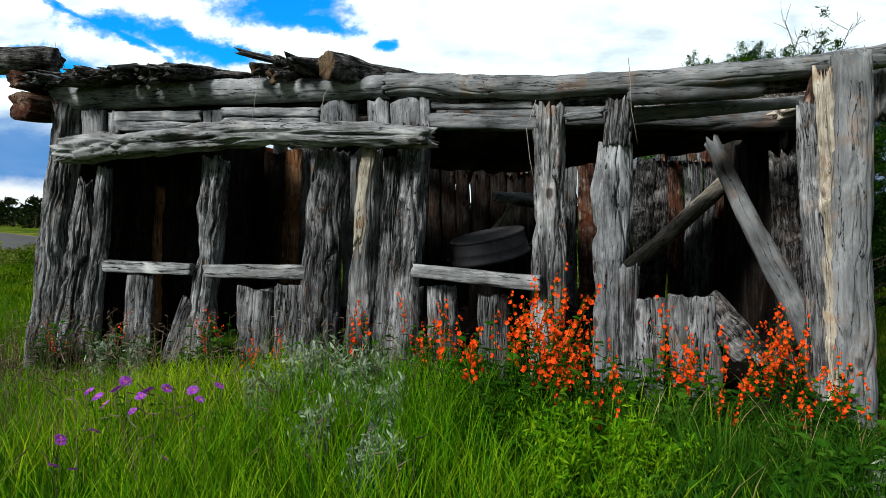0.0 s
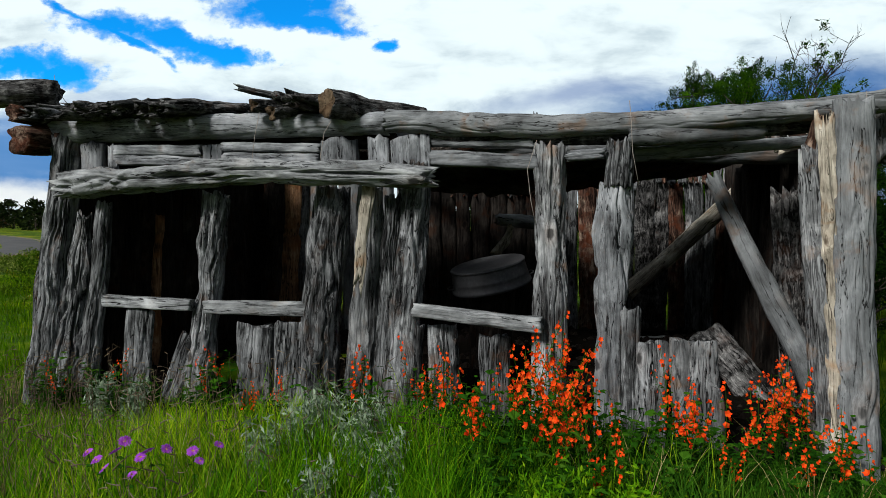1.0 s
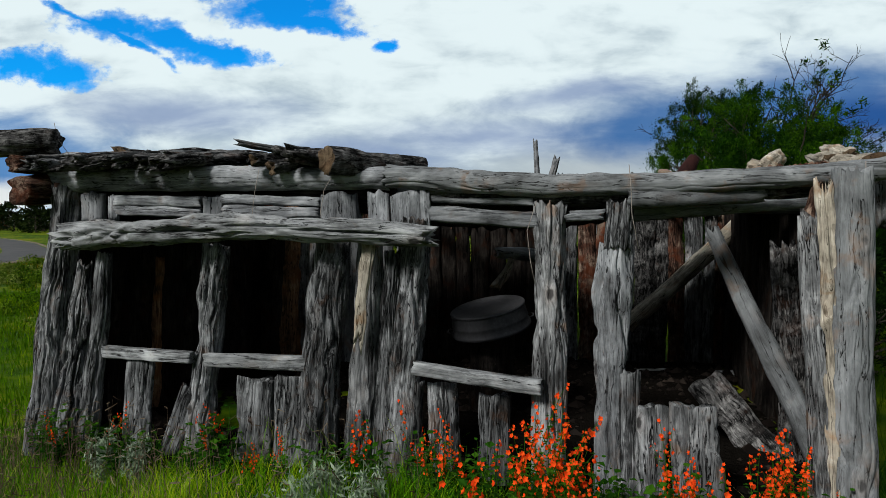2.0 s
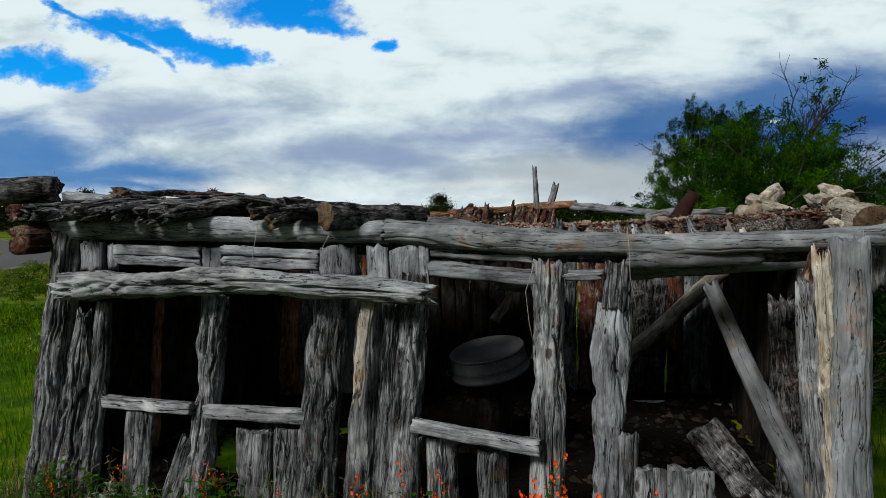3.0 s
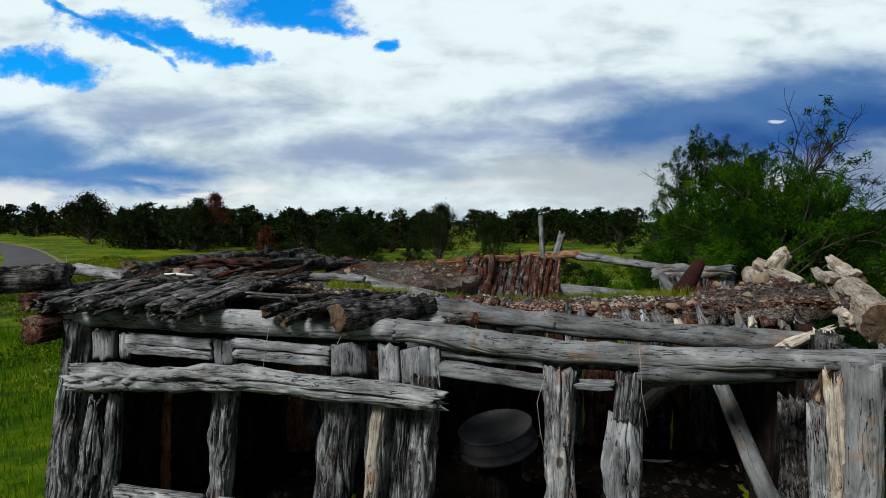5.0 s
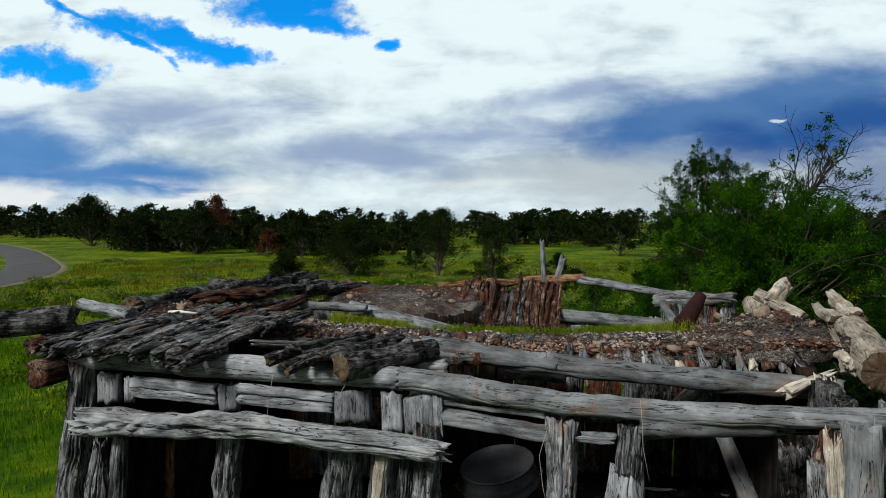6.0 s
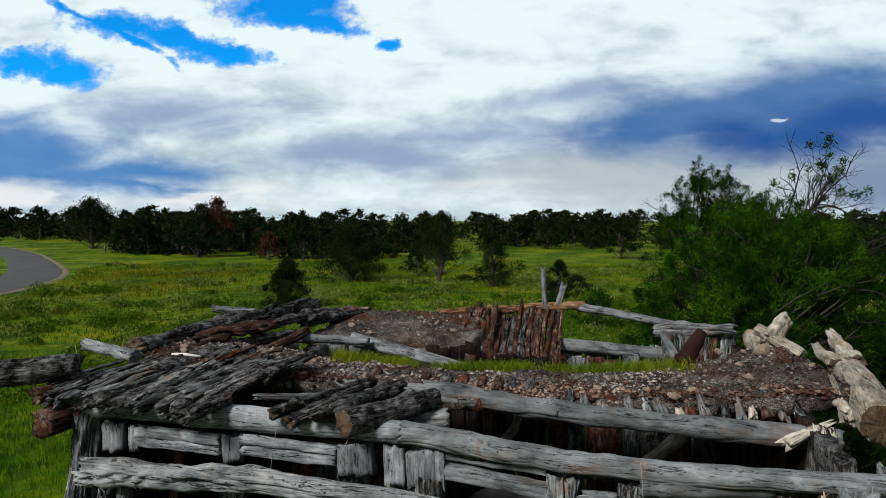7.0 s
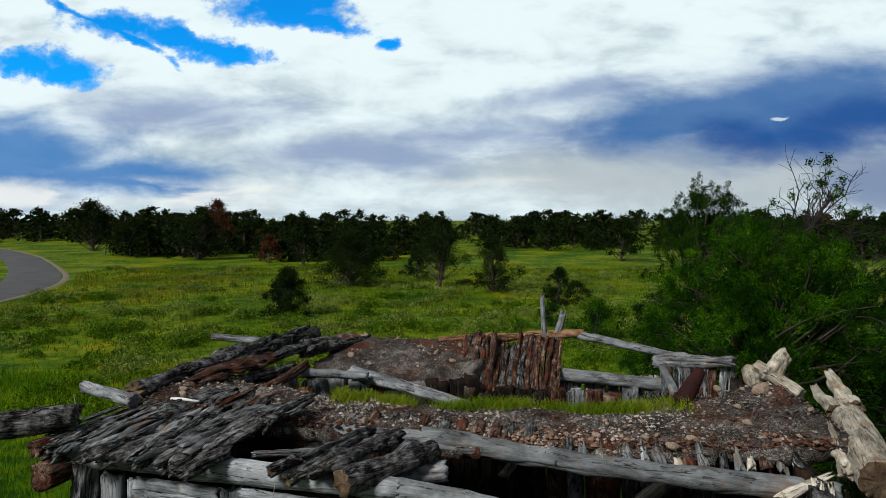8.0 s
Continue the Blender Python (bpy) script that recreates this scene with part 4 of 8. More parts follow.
log("roof_slat", (-2.67, 4.38, 2.06), (-2.40, 4.73, 2.11), 0.048, 0.038, face=(0, 0, 1), flat=0.69, crack=0.36, lump=0.45, ragged=0.07, bow=(-0.01, -0.02), sides=32, spacing=0.02, wood=bark)
log("roof_slat", (-2.59, 4.34, 2.09), (-2.51, 4.56, 2.11), 0.069, 0.045, face=(0, 0, 1), flat=0.43, crack=0.36, lump=0.45, ragged=0.07, bow=(-0.04, 0.02), sides=32, spacing=0.02, wood=bark)
log("roof_slat", (-2.52, 4.31, 2.06), (-2.28, 4.59, 2.09), 0.056, 0.041, face=(0, 0, 1), flat=0.70, crack=0.36, lump=0.45, ragged=0.07, bow=(-0.05, 0.02), sides=32, spacing=0.02, wood=bark)
log("roof_slat", (-2.48, 4.40, 2.06), (-2.38, 4.63, 2.08), 0.064, 0.070, face=(0, 0, 1), flat=0.46, crack=0.36, lump=0.45, ragged=0.07, bow=(-0.02, 0.02), sides=32, spacing=0.02, wood=bark)
log("roof_slat", (-2.35, 4.29, 2.09), (-2.29, 4.51, 2.11), 0.041, 0.035, face=(0, 0, 1), flat=0.44, crack=0.36, lump=0.45, ragged=0.07, bow=(0.01, 0.02), sides=32, spacing=0.02, wood=bark)
log("roof_slat", (-2.26, 4.24, 2.08), (-2.08, 4.47, 2.10), 0.049, 0.047, face=(0, 0, 1), flat=0.68, crack=0.36, lump=0.45, ragged=0.07, bow=(-0.03, 0.03), sides=32, spacing=0.02, wood=rough_wood)
log("roof_slat", (-2.21, 4.26, 2.06), (-2.18, 4.48, 2.10), 0.049, 0.032, face=(0, 0, 1), flat=0.65, crack=0.36, lump=0.45, ragged=0.07, bow=(0.01, -0.01), sides=32, spacing=0.02, wood=bark)
log("roof_slat", (-2.10, 4.31, 2.07), (-1.99, 4.54, 2.08), 0.063, 0.040, face=(0, 0, 1), flat=0.67, crack=0.36, lump=0.45, ragged=0.07, bow=(0.02, -0.02), sides=32, spacing=0.02, wood=rough_wood)
log("roof_slat", (-2.07, 4.18, 2.09), (-1.97, 4.41, 2.11), 0.045, 0.047, face=(0, 0, 1), flat=0.69, crack=0.36, lump=0.45, ragged=0.07, bow=(0.02, 0.01), sides=32, spacing=0.02, wood=bark)
log("roof_slat", (-1.94, 4.22, 2.06), (-1.77, 4.56, 2.07), 0.052, 0.045, face=(0, 0, 1), flat=0.42, crack=0.36, lump=0.45, ragged=0.07, bow=(-0.04, -0.00), sides=32, spacing=0.02, wood=bark)
log("roof_slat", (-1.85, 4.12, 2.06), (-1.65, 4.41, 2.10), 0.068, 0.066, face=(0, 0, 1), flat=0.67, crack=0.36, lump=0.45, ragged=0.07, bow=(-0.01, 0.01), sides=32, spacing=0.02, wood=bark)
log("roof_slat", (-2.85, 4.67, 2.11), (-2.60, 5.00, 2.14), 0.064, 0.054, face=(0, 0, 1), flat=0.58, crack=0.36, lump=0.45, ragged=0.07, bow=(-0.04, 0.01), sides=32, spacing=0.02, wood=bark)
log("roof_slat", (-2.77, 4.70, 2.10), (-2.59, 4.96, 2.15), 0.057, 0.031, face=(0, 0, 1), flat=0.63, crack=0.36, lump=0.45, ragged=0.07, bow=(-0.05, 0.01), sides=32, spacing=0.02, wood=rough_wood)
log("roof_slat", (-2.78, 4.73, 2.08), (-2.62, 4.95, 2.13), 0.058, 0.042, face=(0, 0, 1), flat=0.44, crack=0.36, lump=0.45, ragged=0.07, bow=(0.01, 0.01), sides=32, spacing=0.02, wood=bark)
log("roof_slat", (-2.63, 4.62, 2.09), (-2.51, 4.96, 2.12), 0.048, 0.047, face=(0, 0, 1), flat=0.67, crack=0.36, lump=0.45, ragged=0.07, bow=(0.04, -0.00), sides=32, spacing=0.02, wood=bark)
log("roof_slat", (-2.53, 4.56, 2.12), (-2.44, 4.79, 2.13), 0.042, 0.045, face=(0, 0, 1), flat=0.65, crack=0.36, lump=0.45, ragged=0.07, bow=(-0.04, 0.00), sides=32, spacing=0.02, wood=bark)
log("roof_slat", (-2.46, 4.57, 2.09), (-2.28, 4.85, 2.14), 0.072, 0.050, face=(0, 0, 1), flat=0.65, crack=0.36, lump=0.45, ragged=0.07, bow=(-0.02, 0.01), sides=32, spacing=0.02, wood=bark)
log("roof_slat", (-2.40, 4.54, 2.06), (-2.36, 4.87, 2.07), 0.057, 0.057, face=(0, 0, 1), flat=0.47, crack=0.36, lump=0.45, ragged=0.07, bow=(-0.04, -0.02), sides=32, spacing=0.02, wood=bark)
log("roof_slat", (-2.34, 4.57, 2.11), (-2.11, 4.87, 2.13), 0.066, 0.052, face=(0, 0, 1), flat=0.45, crack=0.36, lump=0.45, ragged=0.07, bow=(-0.05, 0.00), sides=32, spacing=0.02, wood=bark)
log("roof_slat", (-2.28, 4.51, 2.11), (-2.11, 4.76, 2.16), 0.063, 0.047, face=(0, 0, 1), flat=0.64, crack=0.36, lump=0.45, ragged=0.07, bow=(0.04, -0.02), sides=32, spacing=0.02, wood=rough_wood)
log("roof_slat", (-2.21, 4.51, 2.07), (-1.96, 4.81, 2.13), 0.062, 0.060, face=(0, 0, 1), flat=0.68, crack=0.36, lump=0.45, ragged=0.07, bow=(-0.00, 0.01), sides=32, spacing=0.02, wood=bark)
log("roof_slat", (-2.13, 4.55, 2.06), (-1.86, 4.88, 2.09), 0.049, 0.027, face=(0, 0, 1), flat=0.49, crack=0.36, lump=0.45, ragged=0.07, bow=(0.05, 0.03), sides=32, spacing=0.02, wood=bark)
log("roof_slat", (-1.97, 4.51, 2.10), (-1.92, 4.76, 2.15), 0.061, 0.048, face=(0, 0, 1), flat=0.41, crack=0.36, lump=0.45, ragged=0.07, bow=(0.03, -0.02), sides=32, spacing=0.02, wood=bark)
log("roof_slat", (-1.96, 4.43, 2.09), (-1.89, 4.76, 2.14), 0.060, 0.060, face=(0, 0, 1), flat=0.61, crack=0.36, lump=0.45, ragged=0.07, bow=(0.04, 0.00), sides=32, spacing=0.02, wood=bark)
log("roof_slat", (-1.82, 4.41, 2.07), (-1.61, 4.70, 2.11), 0.046, 0.048, face=(0, 0, 1), flat=0.48, crack=0.36, lump=0.45, ragged=0.07, bow=(0.02, 0.03), sides=32, spacing=0.02, wood=bark)
log("roof_slat", (-1.80, 4.46, 2.08), (-1.62, 4.81, 2.12), 0.048, 0.038, face=(0, 0, 1), flat=0.58, crack=0.36, lump=0.45, ragged=0.07, bow=(-0.05, 0.03), sides=32, spacing=0.02, wood=bark)
log("roof_slat", (-2.72, 4.90, 2.12), (-2.64, 5.26, 2.18), 0.046, 0.036, face=(0, 0, 1), flat=0.68, crack=0.36, lump=0.45, ragged=0.07, bow=(0.03, 0.00), sides=32, spacing=0.02, wood=bark)
log("roof_slat", (-2.68, 4.83, 2.12), (-2.48, 5.10, 2.14), 0.058, 0.036, face=(0, 0, 1), flat=0.59, crack=0.36, lump=0.45, ragged=0.07, bow=(0.04, -0.01), sides=32, spacing=0.02, wood=bark)
log("roof_slat", (-2.65, 4.83, 2.11), (-2.58, 5.03, 2.14), 0.049, 0.039, face=(0, 0, 1), flat=0.57, crack=0.36, lump=0.45, ragged=0.07, bow=(0.04, 0.01), sides=32, spacing=0.02, wood=bark)
log("roof_slat", (-2.50, 4.89, 2.14), (-2.37, 5.10, 2.18), 0.063, 0.065, face=(0, 0, 1), flat=0.56, crack=0.36, lump=0.45, ragged=0.07, bow=(-0.03, -0.01), sides=32, spacing=0.02, wood=bark)
log("roof_slat", (-2.43, 4.87, 2.14), (-2.26, 5.11, 2.16), 0.074, 0.051, face=(0, 0, 1), flat=0.68, crack=0.36, lump=0.45, ragged=0.07, bow=(-0.03, 0.03), sides=32, spacing=0.02, wood=bark)
log("roof_slat", (-2.40, 4.77, 2.08), (-2.30, 5.09, 2.11), 0.072, 0.070, face=(0, 0, 1), flat=0.44, crack=0.36, lump=0.45, ragged=0.07, bow=(-0.01, 0.01), sides=32, spacing=0.02, wood=bark)
log("roof_slat", (-2.32, 4.80, 2.10), (-2.13, 5.06, 2.14), 0.067, 0.047, face=(0, 0, 1), flat=0.70, crack=0.36, lump=0.45, ragged=0.07, bow=(0.03, 0.02), sides=32, spacing=0.02, wood=rough_wood)
log("roof_slat", (-2.24, 4.71, 2.14), (-2.09, 4.99, 2.15), 0.046, 0.028, face=(0, 0, 1), flat=0.65, crack=0.36, lump=0.45, ragged=0.07, bow=(0.05, 0.03), sides=32, spacing=0.02, wood=bark)
log("roof_slat", (-2.11, 4.69, 2.10), (-2.06, 4.99, 2.13), 0.055, 0.039, face=(0, 0, 1), flat=0.46, crack=0.36, lump=0.45, ragged=0.07, bow=(-0.01, 0.01), sides=32, spacing=0.02, wood=bark)
log("roof_slat", (-2.01, 4.66, 2.09), (-1.82, 4.94, 2.11), 0.047, 0.038, face=(0, 0, 1), flat=0.40, crack=0.36, lump=0.45, ragged=0.07, bow=(0.04, 0.02), sides=32, spacing=0.02, wood=rough_wood)
log("roof_slat", (-1.95, 4.65, 2.13), (-1.84, 4.95, 2.14), 0.051, 0.048, face=(0, 0, 1), flat=0.45, crack=0.36, lump=0.45, ragged=0.07, bow=(0.04, -0.01), sides=32, spacing=0.02, wood=bark)
log("roof_slat", (-1.84, 4.69, 2.13), (-1.62, 5.02, 2.14), 0.067, 0.048, face=(0, 0, 1), flat=0.54, crack=0.36, lump=0.45, ragged=0.07, bow=(-0.05, -0.00), sides=32, spacing=0.02, wood=bark)
log("roof_slat", (-1.85, 4.64, 2.10), (-1.72, 4.99, 2.12), 0.055, 0.030, face=(0, 0, 1), flat=0.55, crack=0.36, lump=0.45, ragged=0.07, bow=(-0.00, -0.01), sides=32, spacing=0.02, wood=bark)
log("roof_slat", (-1.69, 4.70, 2.10), (-1.57, 4.90, 2.13), 0.050, 0.026, face=(0, 0, 1), flat=0.46, crack=0.36, lump=0.45, ragged=0.07, bow=(-0.01, -0.02), sides=32, spacing=0.02, wood=bark)
log("roof_slat", (-1.66, 4.60, 2.13), (-1.54, 4.88, 2.14), 0.072, 0.055, face=(0, 0, 1), flat=0.59, crack=0.36, lump=0.45, ragged=0.07, bow=(0.00, 0.01), sides=32, spacing=0.02, wood=bark)
log("roof_slat", (-2.64, 5.18, 2.15), (-2.42, 5.44, 2.19), 0.061, 0.046, face=(0, 0, 1), flat=0.55, crack=0.36, lump=0.45, ragged=0.07, bow=(-0.02, -0.00), sides=32, spacing=0.02, wood=bark)
log("roof_slat", (-2.56, 5.07, 2.11), (-2.40, 5.37, 2.14), 0.067, 0.034, face=(0, 0, 1), flat=0.47, crack=0.36, lump=0.45, ragged=0.07, bow=(-0.05, -0.01), sides=32, spacing=0.02, wood=rough_wood)
log("roof_slat", (-2.51, 5.06, 2.15), (-2.37, 5.32, 2.20), 0.052, 0.033, face=(0, 0, 1), flat=0.62, crack=0.36, lump=0.45, ragged=0.07, bow=(-0.02, 0.02), sides=32, spacing=0.02, wood=bark)
log("roof_slat", (-2.39, 5.11, 2.17), (-2.24, 5.43, 2.21), 0.071, 0.040, face=(0, 0, 1), flat=0.59, crack=0.36, lump=0.45, ragged=0.07, bow=(-0.00, -0.01), sides=32, spacing=0.02, wood=bark)
log("roof_slat", (-2.32, 4.99, 2.13), (-2.27, 5.25, 2.17), 0.063, 0.057, face=(0, 0, 1), flat=0.51, crack=0.36, lump=0.45, ragged=0.07, bow=(0.02, 0.02), sides=32, spacing=0.02, wood=bark)
log("roof_slat", (-2.18, 5.03, 2.13), (-2.14, 5.27, 2.18), 0.070, 0.050, face=(0, 0, 1), flat=0.48, crack=0.36, lump=0.45, ragged=0.07, bow=(0.02, 0.01), sides=32, spacing=0.02, wood=brown_wood)
log("roof_slat", (-2.18, 4.97, 2.15), (-1.98, 5.21, 2.17), 0.065, 0.059, face=(0, 0, 1), flat=0.59, crack=0.36, lump=0.45, ragged=0.07, bow=(-0.05, -0.01), sides=32, spacing=0.02, wood=bark)
log("roof_slat", (-2.06, 4.91, 2.14), (-2.01, 5.20, 2.18), 0.066, 0.058, face=(0, 0, 1), flat=0.51, crack=0.36, lump=0.45, ragged=0.07, bow=(-0.00, -0.01), sides=32, spacing=0.02, wood=bark)
log("roof_slat", (-1.99, 4.90, 2.12), (-1.74, 5.23, 2.17), 0.071, 0.068, face=(0, 0, 1), flat=0.53, crack=0.36, lump=0.45, ragged=0.07, bow=(0.02, -0.00), sides=32, spacing=0.02, wood=bark)
log("roof_slat", (-1.92, 4.95, 2.13), (-1.79, 5.31, 2.19), 0.068, 0.052, face=(0, 0, 1), flat=0.51, crack=0.36, lump=0.45, ragged=0.07, bow=(-0.04, 0.02), sides=32, spacing=0.02, wood=bark)
log("roof_slat", (-1.83, 4.90, 2.16), (-1.61, 5.19, 2.17), 0.071, 0.049, face=(0, 0, 1), flat=0.67, crack=0.36, lump=0.45, ragged=0.07, bow=(0.01, 0.01), sides=32, spacing=0.02, wood=rough_wood)
log("roof_slat", (-1.73, 4.91, 2.14), (-1.67, 5.15, 2.17), 0.068, 0.039, face=(0, 0, 1), flat=0.61, crack=0.36, lump=0.45, ragged=0.07, bow=(0.01, 0.03), sides=32, spacing=0.02, wood=bark)
log("roof_slat", (-1.68, 4.91, 2.12), (-1.59, 5.16, 2.17), 0.076, 0.049, face=(0, 0, 1), flat=0.51, crack=0.36, lump=0.45, ragged=0.07, bow=(-0.01, -0.00), sides=32, spacing=0.02, wood=rough_wood)
log("roof_slat", (-1.58, 4.88, 2.13), (-1.45, 5.20, 2.17), 0.046, 0.028, face=(0, 0, 1), flat=0.43, crack=0.36, lump=0.45, ragged=0.07, bow=(-0.00, 0.02), sides=32, spacing=0.02, wood=bark)
log("roof_slat", (-1.54, 4.77, 2.14), (-1.46, 5.00, 2.17), 0.072, 0.061, face=(0, 0, 1), flat=0.49, crack=0.36, lump=0.45, ragged=0.07, bow=(0.00, -0.00), sides=32, spacing=0.02, wood=bark)
log("roof_slat", (-2.48, 5.37, 2.14), (-2.35, 5.59, 2.18), 0.068, 0.044, face=(0, 0, 1), flat=0.47, crack=0.36, lump=0.45, ragged=0.07, bow=(0.03, 0.01), sides=32, spacing=0.02, wood=rough_wood)
log("roof_slat", (-2.43, 5.28, 2.15), (-2.21, 5.64, 2.20), 0.060, 0.056, face=(0, 0, 1), flat=0.67, crack=0.36, lump=0.45, ragged=0.07, bow=(-0.01, 0.02), sides=32, spacing=0.02, wood=bark)
log("roof_slat", (-2.30, 5.32, 2.20), (-2.04, 5.65, 2.23), 0.064, 0.060, face=(0, 0, 1), flat=0.64, crack=0.36, lump=0.45, ragged=0.07, bow=(-0.01, 0.00), sides=32, spacing=0.02, wood=bark)
log("roof_slat", (-2.29, 5.22, 2.16), (-2.09, 5.52, 2.20), 0.055, 0.036, face=(0, 0, 1), flat=0.67, crack=0.36, lump=0.45, ragged=0.07, bow=(-0.00, 0.02), sides=32, spacing=0.02, wood=bark)
log("roof_slat", (-2.17, 5.28, 2.14), (-2.13, 5.51, 2.20), 0.062, 0.032, face=(0, 0, 1), flat=0.43, crack=0.36, lump=0.45, ragged=0.07, bow=(-0.03, -0.01), sides=32, spacing=0.02, wood=bark)
log("roof_slat", (-2.09, 5.21, 2.18), (-1.96, 5.50, 2.23), 0.055, 0.059, face=(0, 0, 1), flat=0.59, crack=0.36, lump=0.45, ragged=0.07, bow=(0.04, 0.01), sides=32, spacing=0.02, wood=bark)
log("roof_slat", (-2.02, 5.19, 2.19), (-1.80, 5.54, 2.25), 0.044, 0.032, face=(0, 0, 1), flat=0.47, crack=0.36, lump=0.45, ragged=0.07, bow=(-0.04, 0.02), sides=32, spacing=0.02, wood=brown_wood)
log("roof_slat", (-1.91, 5.21, 2.17), (-1.86, 5.53, 2.23), 0.074, 0.077, face=(0, 0, 1), flat=0.54, crack=0.36, lump=0.45, ragged=0.07, bow=(-0.03, 0.00), sides=32, spacing=0.02, wood=bark)
log("roof_slat", (-1.87, 5.20, 2.15), (-1.68, 5.43, 2.20), 0.045, 0.039, face=(0, 0, 1), flat=0.55, crack=0.36, lump=0.45, ragged=0.07, bow=(-0.04, 0.01), sides=32, spacing=0.02, wood=bark)
log("roof_slat", (-1.83, 5.20, 2.16), (-1.58, 5.53, 2.21), 0.050, 0.028, face=(0, 0, 1), flat=0.54, crack=0.36, lump=0.45, ragged=0.07, bow=(-0.00, 0.03), sides=32, spacing=0.02, wood=brown_wood)
log("roof_slat", (-1.70, 5.12, 2.17), (-1.64, 5.32, 2.22), 0.066, 0.050, face=(0, 0, 1), flat=0.41, crack=0.36, lump=0.45, ragged=0.07, bow=(-0.01, 0.00), sides=32, spacing=0.02, wood=bark)
log("roof_slat", (-1.64, 5.09, 2.16), (-1.38, 5.38, 2.17), 0.043, 0.025, face=(0, 0, 1), flat=0.60, crack=0.36, lump=0.45, ragged=0.07, bow=(0.02, 0.02), sides=32, spacing=0.02, wood=bark)
log("roof_slat", (-1.52, 5.00, 2.14), (-1.35, 5.27, 2.18), 0.061, 0.031, face=(0, 0, 1), flat=0.70, crack=0.36, lump=0.45, ragged=0.07, bow=(0.03, -0.01), sides=32, spacing=0.02, wood=brown_wood)
log("roof_slat", (-1.49, 5.08, 2.19), (-1.25, 5.43, 2.23), 0.069, 0.038, face=(0, 0, 1), flat=0.46, crack=0.36, lump=0.45, ragged=0.07, bow=(-0.01, -0.01), sides=32, spacing=0.02, wood=bark)
log("roof_slat", (-1.34, 5.03, 2.18), (-1.22, 5.35, 2.20), 0.044, 0.024, face=(0, 0, 1), flat=0.60, crack=0.36, lump=0.45, ragged=0.07, bow=(0.02, -0.01), sides=32, spacing=0.02, wood=rough_wood)
log("bark_slab", (-2.00, 4.24, 2.03), (-1.45, 5.22, 2.16), 0.10, 0.12, face=(0, 0, 1), flat=0.5, crack=0.3, lump=0.25, sides=56, ragged=0.08, bow=(-0.08, 0.05), spacing=0.02, wood=bark)
rng = np.random.RandomState(64)
for k in range(30):
    x = -3.08 + 0.044 * k + rng.uniform(-0.02, 0.02)
    y = 4.56 - 0.16 * (x + 3.08) + rng.uniform(-0.06, 0.10)
    length, drift = rng.uniform(0.45, 0.85), rng.uniform(0.10, 0.34)
    z = 2.12 + 0.03 * rng.uniform() - 0.012 * (k % 3)
    log("roof_slat", (x, y, z), (x + drift, y + length, z + rng.uniform(0.02, 0.07)), rng.uniform(0.028, 0.052), rng.uniform(0.022, 0.042), face=(0, 0, 1), flat=rng.uniform(0.4, 0.65), crack=0.36, lump=0.4, ragged=0.08, bow=(rng.uniform(-0.03, 0.03), rng.uniform(-0.01, 0.03)), sides=28, spacing=0.025, wood=(rough_wood, bark, rough_wood, split_wood, bark)[k % 5])
# roof: big barked logs along the left edge
log("roof_log", (-2.90, 5.50, 2.24), (-2.42, 6.95, 2.22), 0.120, 0.125, face=(0, 0, 1), crack=0.34, lump=0.32, spacing=0.025, ragged=0.06, sides=72, flat=0.75, wood=bark, core=True)
log("roof_log", (-2.62, 6.45, 2.21), (-1.98, 8.55, 2.19), 0.140, 0.135, face=(0, 0, 1), crack=0.36, lump=0.38, spacing=0.025, ragged=0.06, sides=72, flat=0.85, wood=bark)
log("bark_slab", (-2.45, 5.75, 2.25), (-2.05, 7.10, 2.20), 0.090, 0.110, face=(0.3, 0, 1), flat=0.45, crack=0.36, lump=0.40, sides=48, ragged=0.09, spacing=0.025, wood=brown_wood)
log("bark_slab", (-2.20, 6.60, 2.22), (-1.75, 8.10, 2.15), 0.100, 0.110, face=(0.2, 0, 1), flat=0.5, crack=0.36, lump=0.40, sides=48, ragged=0.09, spacing=0.025, wood=bark)
log("roof_log", (-1.85, 7.70, 2.16), (-1.20, 8.75, 2.04), 0.125, 0.095, face=(0, 0, 1), crack=0.36, lump=0.42, spacing=0.025, ragged=0.08, sides=56, flat=0.8, wood=bark)
log("roof_log", (-1.63, 8.90, 2.01), (-1.17, 8.80, 2.06), 0.100, 0.090, face=(0, 0, 1), crack=0.14, lump=0.2, wood=brown_wood)
log("roof_log", (-2.62, 6.00, 2.10), (-1.81, 7.00, 2.09), 0.070, 0.060, face=(0, 0, 1), crack=0.2, lump=0.2, wood=bark)
log("pole", (-3.41, 5.63, 2.25), (-2.80, 5.35, 2.20), 0.055, 0.060, face=(0, 0, 1), crack=0.1)
log("pole", (-3.30, 8.45, 2.17), (-2.60, 8.35, 2.13), 0.050, 0.050, face=(0, 0, 1), crack=0.1)
# roof: edge of the hole
log("roof_log", (-1.79, 6.86, 2.07), (-0.93, 6.82, 2.03), 0.055, 0.045, face=(0, 0, 1), crack=0.12, lump=0.1, wood=pale_wood)
log("roof_log", (-1.15, 7.10, 2.01), (0.22, 6.42, 1.80), 0.075, 0.060, face=(0, 0, 1), crack=0.1, lump=0.1)
log("roof_log", (-1.87, 6.10, 2.08), (-1.65, 6.90, 2.14), 0.050, 0.050, face=(0, 0, 1), crack=0.2, wood=brown_wood)
